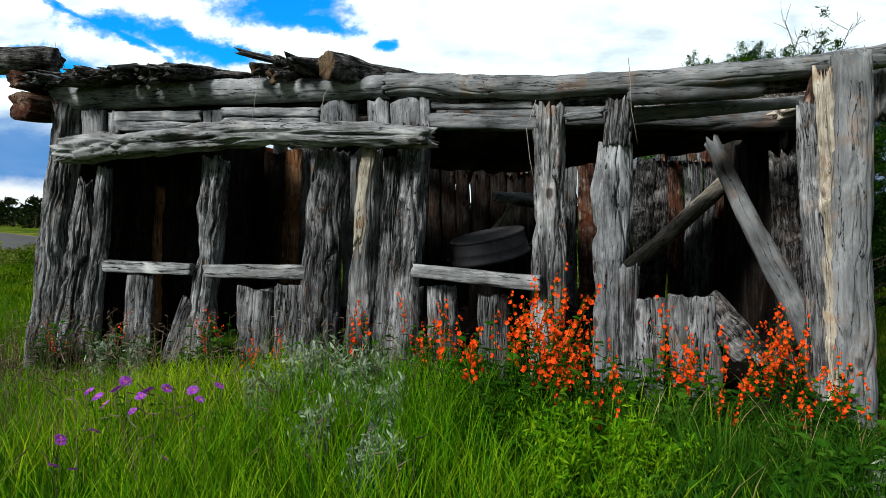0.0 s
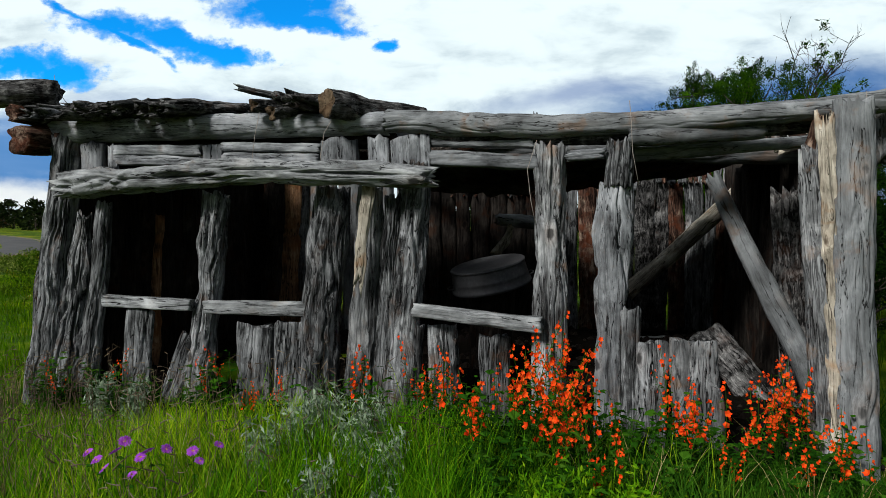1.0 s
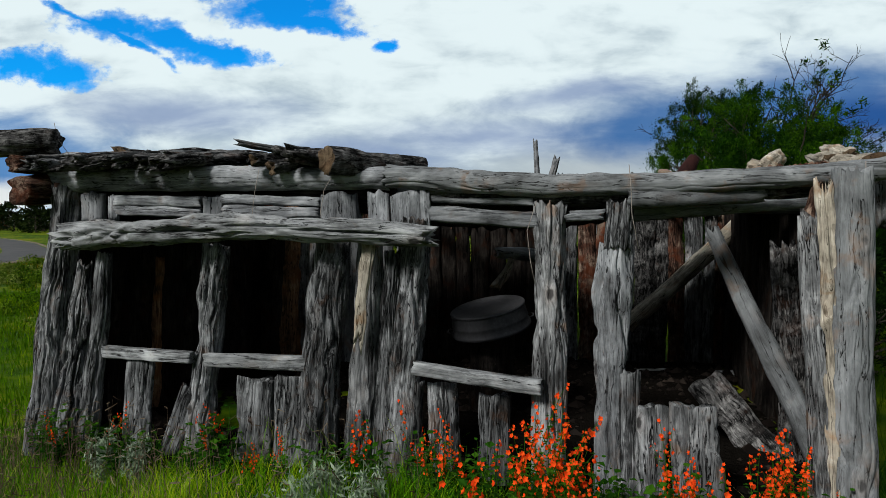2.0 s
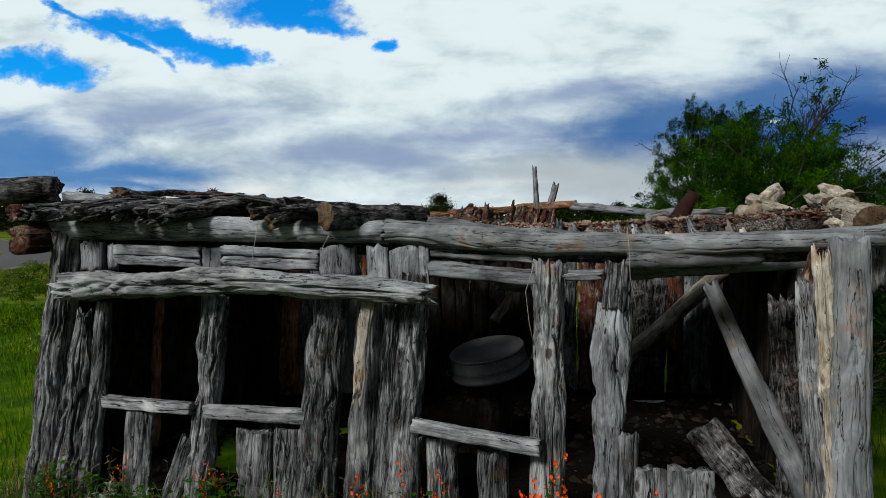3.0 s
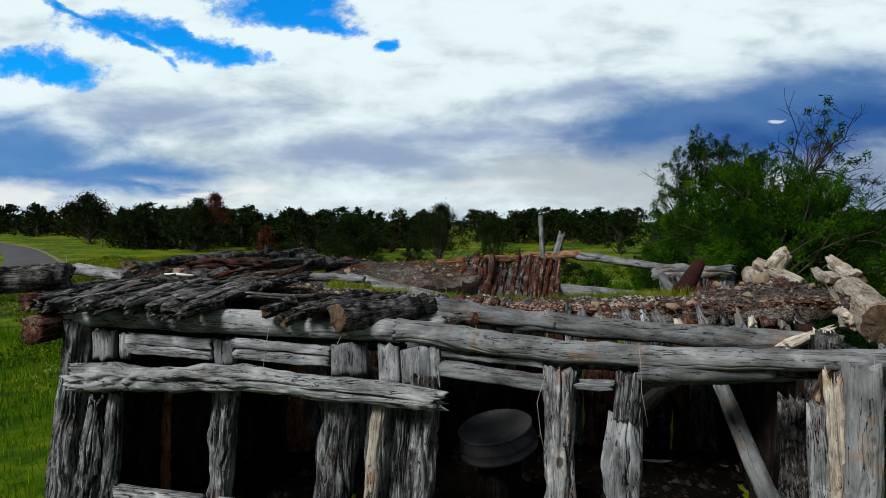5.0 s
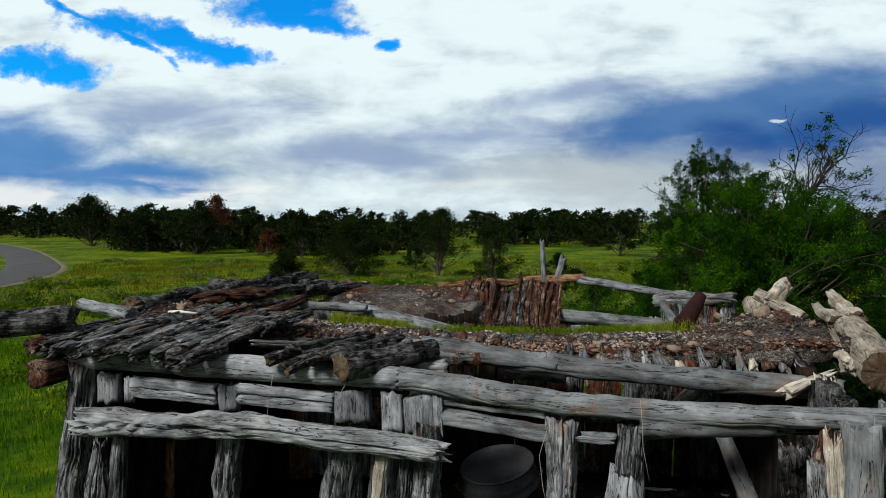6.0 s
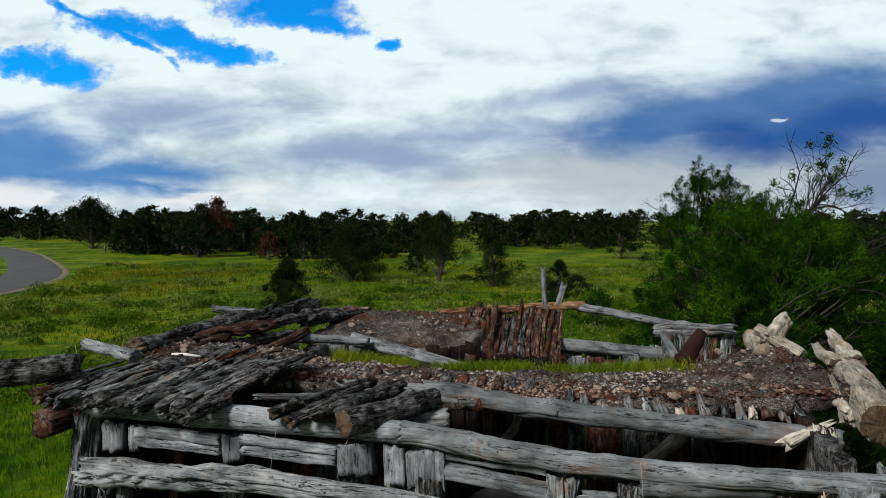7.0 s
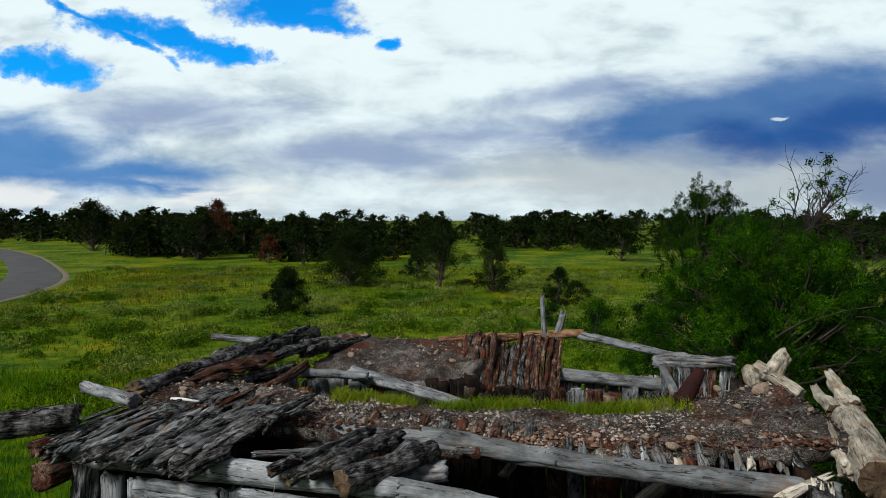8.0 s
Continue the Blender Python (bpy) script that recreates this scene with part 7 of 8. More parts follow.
grass("grass", 5000, -9.0, -3.0, 0.0, 5.0, 0.12, 0.34, 0.009, 32, grass_leaf, "green meadow grass at the shed's side", fine=False)

# grass along the sunken edge of the roof
rng = np.random.RandomState(41)
n = 9500
gxr = rng.uniform(-1.2, 2.3, n)
gyr = 6.24 - 0.005 * gxr - np.abs(rng.normal(0, 0.17, n)) + 0.32 * np.exp(-((gxr - 0.62) / 0.55) ** 6) - 0.12 * (gxr > 0.9) * rng.uniform(0, 2, n)
keep = (np.sin(gxr * 5) + np.sin(gxr * 11 + 1) + rng.uniform(-1, 1.8, n) + 0.8 * (gxr > 0)) > -0.2
gxr, gyr = gxr[keep], gyr[keep]
h = rng.uniform(0.05, 0.17, len(gxr))
roof_grass = part("roof_grass", blades("roof_grass", gxr, gyr, roof_z(gxr, gyr) - 0.03, h, np.full(len(gxr), 0.006), h * 0.5, 42, roof_leaf), shed, "short green grass growing on the roof earth")
roof_grass.matrix_parent_inverse = Matrix.Translation(shed.location).inverted()
roof_grass["kind"] = "stuff"


def quads(centres, size, rng, stretch=1.6, up=0.0):
    """Small leaves of random direction round the centres."""
    n = len(centres)
    a = rng.normal(0, 1, (n, 3)) + (up if isinstance(up, np.ndarray) else np.array([0, 0, up]))
    a /= np.linalg.norm(a, axis=1)[:, None]
    b = np.cross(a, rng.normal(0, 1, (n, 3)))
    b /= np.linalg.norm(b, axis=1)[:, None] + 1e-9
    s = (size * rng.uniform(0.6, 1.35, n))[:, None]
    a, b = a * s * stretch * 0.5, b * s * 0.5
    v = np.stack([centres - a, centres + b * 0.8, centres + a, centres - b * 0.8], 1).reshape(-1, 3)
    return v, np.arange(4 * n).reshape(-1, 4)


def joined(pieces):
    vs, fs, off = [], [], 0
    for v, f in pieces:
        vs.append(np.asarray(v, float))
        fs.append(np.asarray(f) + off)
        off += len(v)
    return np.vstack(vs), np.vstack(fs)


def limb(p, q, r0, r1, sides=6, bend=0.0, rng=None, n=5):
    p, q = np.asarray(p, float), np.asarray(q, float)
    d = q - p
    side = np.cross(d, rng.normal(0, 1, 3))
    side /= np.linalg.norm(side) + 1e-9
    other = np.cross(d, side)
    other /= np.linalg.norm(other) + 1e-9
    t = np.linspace(0, 1, n)[:, None]
    c = p + d * t + side * np.sin(np.pi * t) * bend * np.linalg.norm(d)
    r = r0 + (r1 - r0) * t
    a = np.arange(sides) / sides * 2 * np.pi
    v = c[:, None] + r[:, None] * (np.cos(a)[None, :, None] * side + np.sin(a)[None, :, None] * other)
    f = []
    for i in range(n - 1):
        for k in range(sides):
            f.append((i * sides + k, i * sides + (k + 1) % sides, (i + 1) * sides + (k + 1) % sides, (i + 1) * sides + k))
    return v.reshape(-1, 3), np.array(f), c


def tree_shape(seed, height, spread, clumps, per, leaf, bare=0.18, crown_low=0.15, round_top=0.7):
    """Trunk and limbs, and a ragged crown of leaf clumps at the ends of the limbs."""
    rng = np.random.RandomState(seed)
    wood, leaves = [], []
    lean = rng.normal(0, 0.06, 2) * height
    top = np.array([lean[0], lean[1], height * 0.86])
    v, f, spine = limb((0, 0, -0.15), top, 0.045 * height ** 0.9, 0.012 * height, 8, 0.05, rng, 8)
    wood.append((v, f))
    for i in range(clumps):
        s = crown_low + (1 - crown_low) * rng.uniform(0, 1) ** 0.85
        k = np.sin(np.pi * min(1, 0.18 + 0.82 * s) ** round_top) ** 0.7
        a, out = rng.uniform(0, 6.283), rng.uniform(0.3, 1.05) ** 0.7
        k = k * (1 + 0.24 * math.sin(3 * a + 9 * s + seed) + 0.2 * math.sin(17 * s + 2 * a + 2 * seed))
        tip = np.array([np.cos(a) * spread * k * out, np.sin(a) * spread * k * out, height * s]) + np.array([*lean, 0]) * s
        root = spine[min(7, int(max(0.08, s - 0.22) * 7))]
        if rng.uniform() < (0.2 if height == 1.0 else 0.55):
            lv, lf, _ = limb(root, tip, 0.012 * height * 0.8, 0.003 * height, 4, 0.1, rng, 3)
            wood.append((lv, lf))
        c = tip + rng.normal(0, 1, (per, 3)) * np.array([0.14, 0.14, 0.10]) * spread * rng.uniform(0.6, 1.2)
        leaves.append(quads(c, leaf, rng, 1.7, 0.5))
    return joined(wood), joined(leaves)


def tree(name, place, seed, height, spread, clumps, per, leaf, mat, label, category="tree", group="", **kw):
    wood, leaves = tree_shape(seed, height, spread, clumps, per, leaf, **kw)
    ob = empty(name, label, category, (*place, float(ground_z(*place))), group)
    part("trunk", mesh_of("trunk", *wood, trunk_bark), ob)
    part("crown", mesh_of("crown", *leaves, mat, False), ob)
    return ob


# single trees and bushes in the meadow
tree("pinyon_bush", (-7.2, 27.0), 1, 2.15, 0.95, 120, 190, 0.036, pine_leaf, "dark green bushy young pinyon pine in the meadow", "bush", crown_low=0.05)
tree("juniper_tree", (-6.6, 43.0), 2, 3.7, 2.3, 200, 130, 0.062, pine_leaf, "broad dark juniper standing in the meadow", group="meadow trees", crown_low=0.08)
tree("pinyon_tree", (-0.6, 42.5), 3, 4.6, 1.9, 120, 110, 0.062, pine_leaf, "slender dark pinyon pine with a bare trunk", group="meadow trees", crown_low=0.34)
tree("pinyon_tree", (3.0, 38.5), 4, 3.3, 1.4, 100, 110, 0.056, pine_leaf, "leaning dark pinyon pine in the meadow", group="meadow trees", crown_low=0.1)
tree("pinyon_tree", (-2.3, 47.0), 14, 2.4, 1.0, 50, 80, 0.07, pine_leaf, "small dark pinyon pine behind a taller one", group="meadow trees")
tree("juniper_bush", (5.6, 30.5), 5, 1.9, 0.75, 60, 110, 0.042, pine_leaf, "small upright dark juniper bush", "bush", crown_low=0.05)
tree("juniper_bush", (7.2, 33.5), 6, 1.0, 0.75, 40, 100, 0.042, pine_leaf, "low round dark juniper bush", "bush", crown_low=0.1)
tree("juniper_bush", (5.0, 20.5), 7, 1.4, 0.7, 60, 110, 0.034, juniper_leaf, "small green juniper bush behind the shed", "bush", crown_low=0.05)
tree("juniper_bush", (4.1, 24.0), 8, 0.9, 0.6, 40, 90, 0.036, juniper_leaf, "low green juniper bush in the meadow", "bush", crown_low=0.1)
tree("juniper_tree", (-55.0, 95.0), 9, 7.4, 4.2, 110, 60, 0.20, pine_leaf, "wide dark juniper at the edge of the woods", group="meadow trees", crown_low=0.22)
tree("juniper_tree", (-42.5, 82.0), 10, 5.0, 2.9, 100, 60, 0.16, pine_leaf, "dark juniper at the edge of the woods", group="meadow trees")
tree("pinyon_tree", (-31.0, 76.0), 11, 6.4, 2.7, 100, 60, 0.16, pine_leaf, "tall dark pinyon pine at the edge of the woods", group="meadow trees")
tree("pinyon_tree", (-34.5, 92.0), 12, 7.6, 2.6, 90, 60, 0.17, dead_leaf, "reddish-brown dying pinyon pine at the woods' edge", group="meadow trees")
tree("pinyon_tree", (-20.5, 71.0), 13, 3.2, 1.4, 60, 60, 0.12, dead_leaf, "small reddish-brown dead pinyon pine", group="meadow trees")
tree("pinyon_tree", (-15.5, 66.0), 15, 4.6, 2.0, 80, 60, 0.14, pine_leaf, "dark pinyon pine before the woods", group="meadow trees")
tree("pinyon_tree", (21.0, 73.0), 16, 5.2, 2.4, 80, 60, 0.15, pine_leaf, "dark pinyon pine before the woods", group="meadow trees")

# the woods behind the meadow
rng = np.random.RandomState(77)
models = [tree_shape(300 + k, 1.0, 0.40 + 0.03 * (k % 4), 58, 26, 0.046, crown_low=0.0 + 0.03 * (k % 3)) for k in range(7)]
far_models = [tree_shape(320 + k, 1.0, 0.46, 36, 16, 0.066, crown_low=0.0) for k in range(5)]
pieces_wood, pieces_leaf, pieces_dead = [], [], []
placed = 0
while placed < 520:
    y = 72 + 113 * rng.uniform() ** 1.5
    x = rng.uniform(-0.95, 0.95) * y
    edge_y = 84 + 14 * math.sin(x * 0.07) + 8 * math.sin(x * 0.21 + 1) + (0.35 * max(0, -x - 20))
    if y < edge_y or np.min(np.hypot(line[:, 0] - x, line[:, 1] - y)) < 7:
        continue
    hgt = (2.6 + 3.2 * rng.uniform() ** 1.4) * (0.9 + 0.12 * (y > 120)) * (1.0 + 0.15 * (x < -40))
    (wv, wf), (lv, lf) = models[rng.randint(7)] if y < 120 else far_models[rng.randint(5)]
    a = rng.uniform(0, 6.283)
    turn = np.array([[math.cos(a), -math.sin(a), 0], [math.sin(a), math.cos(a), 0], [0, 0, 1]])
    size = np.array([hgt * rng.uniform(1.05, 1.5)] * 2 + [hgt])
    at = np.array([x, y, float(ground_z(x, y))])
    pieces_wood.append(((wv @ turn.T) * size + at, wf))
    (pieces_dead if rng.uniform() < 0.05 else pieces_leaf).append(((lv @ turn.T) * size + at, lf))
    placed += 1
woods = empty("woods", "dark pinyon and juniper woods along the meadow's far side", "woods", kind="stuff")
part("trunks", mesh_of("trunks", *joined(pieces_wood), trunk_bark), woods)
part("crowns", mesh_of("crowns", *joined(pieces_leaf), pine_leaf, False), woods)
part("dead_crowns", mesh_of("dead_crowns", *joined(pieces_dead), dead_leaf, False), woods, "reddish-brown dead crowns")

# low grey-green scrub in the meadow
def scrub_field(name, seed, n, x_low, x_high, y_low, y_high, r_low, r_high, mat, label):
    rng = np.random.RandomState(seed)
    pieces = []
    for k in range(n):
        y = y_low + (y_high - y_low) * rng.uniform() ** 1.25
        x = rng.uniform(x_low, x_high) * y
        if not outside(np.array(x), np.array(y)) or np.min(np.hypot(line[:, 0] - x, line[:, 1] - y)) < 4:
            continue
        for _ in range(rng.randint(1, 5)):
            r = rng.uniform(r_low, r_high)
            cx, cy = x + rng.normal(0, 0.5), y + rng.normal(0, 0.5)
            d = rng.normal(0, 1, (260, 3))
            d[:, 2] = np.abs(d[:, 2])
            d /= np.linalg.norm(d, axis=1)[:, None]
            lobes = 1 + 0.22 * np.sin(3 * np.arctan2(d[:, 1:2], d[:, 0:1]) + k)
            c = d * (r * lobes * rng.uniform(0.70, 1.02, (260, 1))) * np.array([1.2, 1.2, 0.8]) + np.array([cx, cy, float(ground_z(cx, cy))])
            pieces.append(quads(c, 0.020 + 0.0011 * y, rng, 2.2, 1.0))
    ob = part(name, mesh_of(name, *joined(pieces), mat, False))
    return tagged(ob, label, "scrub", kind="stuff")


scrub_field("scrub", 88, 210, -0.72, 0.55, 10.0, 62.0, 0.26, 0.58, scrub_leaf, "low grey-green sagebrush scattered over the meadow")
scrub_field("scrub", 89, 130, -0.75, 0.30, 10.0, 36.0, 0.24, 0.56, green_scrub_leaf, "low dark green shrubs scattered over the meadow")


# the junipers close behind the shed
def bough(seed, start, aim, length, radius, depth, out, tips):
    """Branches that fork and grow thinner."""
    rng = np.random.RandomState(seed)
    aim = aim / np.linalg.norm(aim)
    end = start + aim * length
    v, f, c = limb(start, end, radius, radius * 0.6, 6 if depth > 1 else 4, rng.uniform(0.04, 0.14), rng, 5)
    out.append((v, f))
    if depth == 0:
        tips.append(end)
        return
    for k in range(rng.randint(2, 5)):
        d = aim + rng.normal(0, 0.55, 3)
        d[2] += 0.15
        bough(seed * 7 + k + 1, c[rng.randint(2, 5)], d, length * rng.uniform(0.5, 0.8), radius * 0.55, depth - 1, out, tips)


def juniper(name, place, seed, height, spread, clumps, per, leaf, mat, label, twigs=60, squash=1.0):
    rng = np.random.RandomState(seed)
    base = np.array([*place, float(ground_z(*place))])
    wood, leaves = [], []
    v, f, spine = limb((0, 0, -0.2), (0.1, 0.1, height * 0.8), 0.16, 0.03, 10, 0.06, rng, 8)
    for k in range(clumps // 9):
        s = rng.uniform(0.04, 1.0)
        edge = (1 - ((s - 0.36) / 0.64) ** 2.6 * 0.85) if s > 0.36 else (0.9 + 0.28 * s)
        a = rng.uniform(0, 6.283)
        edge = max(0.15, edge) * (1 + 0.16 * math.sin(7 * s + 2 * a + seed) + 0.12 * math.sin(13 * s - 3 * a))
        inner = k % 4 == 0
        out = rng.uniform(0.15, 0.6) if inner else rng.uniform(0.5, 1.05) ** 0.6
        lobe = np.array([math.cos(a) * spread * edge * out, math.sin(a) * spread * edge * out * squash, height * s * (0.9 if inner else 1)])
        lv, lf, _ = limb(spine[min(7, int(s * 6))], lobe, 0.03, 0.008, 5, 0.12, rng, 5)
        wood.append((lv, lf))
        away = lobe - np.array([0, 0, height * 0.3])
        away = away / (np.linalg.norm(away) + 1e-6)
        wide = rng.uniform(0.15, 0.27) * (1.5 if inner else 1)
        for _ in range(9):
            # a spray of scale leaves that points outwards and a little up
            tip = lobe + rng.normal(0, 1, 3) * wide * np.array([1, 1, 0.7])
            aim = away + rng.normal(0, 0.75, 3) + np.array([0, 0, 0.3])
            aim = aim / np.linalg.norm(aim)
            length = rng.uniform(0.16, 0.36)
            t = rng.uniform(0, 1, (per, 1))
            c = tip + aim * (t - 0.5) * length + rng.normal(0, 1, (per, 3)) * (0.018 + 0.055 * (1 - t))
            leaves.append(quads(c, leaf * (1.5 if inner else 1), rng, 3.6, aim * 1.6))
    ob = empty(name, label, "tree", tuple(base))
    part("trunk", mesh_of("trunk", v, f, trunk_bark), ob)
    part("branchwork", mesh_of("branchwork", *joined(wood), trunk_bark), ob)["kind"] = "stuff"
    part("crown", mesh_of("crown", *joined(leaves), mat, False), ob)
    if twigs:
        out, tips = [], []
        for k in range(twigs):
            a, s = rng.uniform(0, 6.283), rng.uniform(0.15, 0.9)
            p = np.array([math.cos(a) * spread * 0.75, math.sin(a) * spread * 0.75 * squash, height * s])
            bough(seed * 31 + k, p, np.array([math.cos(a), math.sin(a), rng.uniform(-0.3, 0.9)]), rng.uniform(0.2, 0.45), 0.009, 1, out, tips)
        part("brushwood", mesh_of("brushwood", *joined(out), dead_branch), ob, "bare grey dead twigs")["kind"] = "stuff"
    return ob


juniper("juniper", (5.15, 10.0), 5, 3.7, 2.0, 860, 230, 0.0125, juniper_leaf, "dense bright green juniper close behind the shed")
juniper("juniper", (5.75, 13.6), 6, 4.6, 1.4, 540, 160, 0.0155, mid_juniper_leaf, "taller green juniper behind the shed", 30)
juniper("juniper", (7.9, 10.6), 7, 3.2, 2.1, 500, 160, 0.0155, dark_juniper_leaf, "dark green juniper with dead twigs at the shed's end", 90)
juniper("juniper", (6.5, 11.3), 16, 3.7, 1.5, 420, 160, 0.015, mid_juniper_leaf, "dark green juniper among others behind the shed", 20)
juniper("juniper", (4.8, 7.2), 8, 1.5, 1.0, 220, 160, 0.014, dark_juniper_leaf, "low spreading juniper against the shed's end wall", 14)

# half-dead tree with bare forked boughs
snag = empty("half_dead_tree", "half-dead tree with bare forked grey boughs and a few needles", "tree", (6.95, 12.4, float(ground_z(6.95, 12.4))))
out, tips = [], []
rng = np.random.RandomState(9)
v, f, spine = limb((0, 0, -0.2), (-0.2, 0.0, 3.4), 0.17, 0.08, 10, 0.05, rng, 8)
out.append((v, f))
for k, d in enumerate([(-0.75, -0.1, 0.8), (-0.35, 0.2, 1.0), (0.1, -0.2, 1.0), (0.5, 0.0, 0.9), (0.9, 0.1, 0.5), (1.0, -0.2, 0.2), (-0.9, -0.2, 0.45), (0.3, -0.3, 0.8), (0.75, -0.3, 0.75), (-0.6, 0.1, 0.7), (-0.2, -0.3, 1.0), (0.6, 0.3, 0.7), (-1.0, 0.0, 0.6), (0.85, -0.1, 0.6), (0.2, 0.2, 1.0)]):
    bough(900 + k, spine[4 + k % 4], np.array(d, float) * np.array([1.5, 1, 0.75]) + np.array([0.15, 0, 0]), 1.0, 0.030, 4 if k % 2 else 3, out, tips)
part("trunk", mesh_of("trunk", *joined(out), dead_branch), snag)
green = [p for k, p in enumerate(tips) if k % 11 == 0]
leaves = [quads(p + rng.normal(0, 0.05, (40, 3)), 0.03, rng, 3.0, 0.6) for p in green]
part("needles", mesh_of("needles", *joined(leaves), juniper_leaf, False), snag, "sparse green needle tufts")


# ---------------------------------------------------------------- flowers and weeds before the wall
def leaf_fan(c, d, size, rng):
    """A lobed leaf at c that points along d."""
    d = d / (np.linalg.norm(d) + 1e-9)
    side = np.cross(d, (0, 0, 1.0))
    side /= np.linalg.norm(side) + 1e-9
    v = np.array([c, c + d * size * 0.35 + side * size * 0.42, c + d * size * 0.55 + side * size * 0.2, c + d * size, c + d * size * 0.55 - side * size * 0.2, c + d * size * 0.35 - side * size * 0.42])
    v[3, 2] -= size * 0.25
    return v, np.array([(0, 1, 2, 3), (0, 3, 4, 5)])


def cup_flower(c, d, size, rng):
    """Five cupped petals."""
    d = d / np.linalg.norm(d)
    x = np.cross(d, rng.normal(0, 1, 3))
    x /= np.linalg.norm(x)
    y = np.cross(d, x)
    vs, fs = [], []
    for k in range(5):
        a = k * 1.2566
        r = x * math.cos(a) + y * math.sin(a)
        s = -x * math.sin(a) + y * math.cos(a)
        o = len(vs)
        vs += [c, c + (r * 0.6 + d * 0.45 + s * 0.42) * size, c + (r * 1.0 + d * 0.75) * size, c + (r * 0.6 + d * 0.45 - s * 0.42) * size]
        fs.append((o, o + 1, o + 2, o + 3))
    return np.array(vs), np.array(fs)


def mallow(seed, stems, height, spread):
    """Stems, lobed leaves and spikes of orange cup flowers."""
    rng = np.random.RandomState(seed)
    ob = empty("orange_mallow", "orange globe mallow with lobed green leaves in flower", "flower", group="orange wildflowers")
    leaves = []
    for k in range(stems):
        a = rng.uniform(0, 6.283)
        h = height * rng.uniform(0.6, 1.0)
        tip = np.array([math.cos(a) * spread * rng.uniform(0.2, 1), math.sin(a) * spread * rng.uniform(0.2, 1), h])
        v, f, c = limb((rng.normal(0, 0.015), rng.normal(0, 0.015), 0), tip, 0.0032, 0.0015, 5, 0.08, rng, 9)
        stem = part("stem", mesh_of("stem", v, f, weed_leaf), ob)

        def on_stem(s):
            i = min(7, int(s * 8))
            return c[i] + (c[i + 1] - c[i]) * (s * 8 - i)

        for s in np.linspace(0.08, 0.88, 28):
            b = rng.uniform(0, 6.283)
            d = np.array([math.cos(b), math.sin(b), rng.uniform(-0.1, 0.6)])
            leaves.append(leaf_fan(on_stem(s) + d * 0.012, d, rng.uniform(0.022, 0.052) * (1.15 - 0.5 * s), rng))
        for s in 1.0 - 0.36 * np.linspace(0, 1, rng.randint(8, 12)) ** 1.3:
            b = rng.uniform(0, 6.283)
            d = np.array([math.cos(b), math.sin(b), rng.uniform(0.0, 0.7)])
            size = rng.uniform(0.011, 0.024) * (1.2 - 0.55 * (s - 0.5) / 0.5)
            part("flower", mesh_of("flower", *cup_flower(on_stem(s) + d * 0.012, d, size, rng), orange_petal, False), stem, "orange cup-shaped flower")
    part("foliage", mesh_of("foliage", *joined(leaves), weed_leaf, False), ob)["kind"] = "stuff"
    return ob


def plant_at(models, k, x, y, size, turn):
    m = Matrix.LocRotScale((x, y, float(ground_z(x, y)) - 0.01), Euler((0, 0, turn)), None)
    ob = copy_thing(models[k % len(models)], m)
    ob.scale = (size, size, size)
    return ob


def remove_models(models):
    for ob in models:
        for o in (*ob.children_recursive, ob):
            bpy.data.objects.remove(o)


rng = np.random.RandomState(123)
models = [mallow(500 + k, 4 + k % 3, 0.84, 0.20) for k in range(7)]
k = 0
for x0, x1, y0, y1, n, s0, s1 in [(-0.05, 0.80, 2.70, 3.2, 7, 0.8, 1.05), (0.35, 0.85, 2.30, 2.8, 4, 0.75, 0.96), (0.95, 1.2, 2.6, 3.1, 3, 0.75, 1.0), (1.1, 1.7, 2.35, 2.8, 4, 0.5, 0.8), (-0.3, 0.1, 3.2, 3.5, 4, 0.6, 0.8), (1.5, 1.95, 2.75, 3.05, 4, 0.8, 0.95)]:
    for _ in range(n):
        plant_at(models, k, rng.uniform(x0, x1), rng.uniform(y0, y1), rng.uniform(s0, s1), rng.uniform(0, 6.283))
        k += 1
for x, y, size in [(-1.46, 3.92, 0.62), (-2.62, 4.12, 0.5), (-2.18, 4.1, 0.55), (-0.98, 3.7, 0.5), (-1.12, 3.55, 0.45), (-0.42, 3.45, 0.75), (2.25, 2.75, 0.55)]:
    plant_at(models, k, x, y, size, rng.uniform(0, 6.283))
    k += 1
remove_models(models)


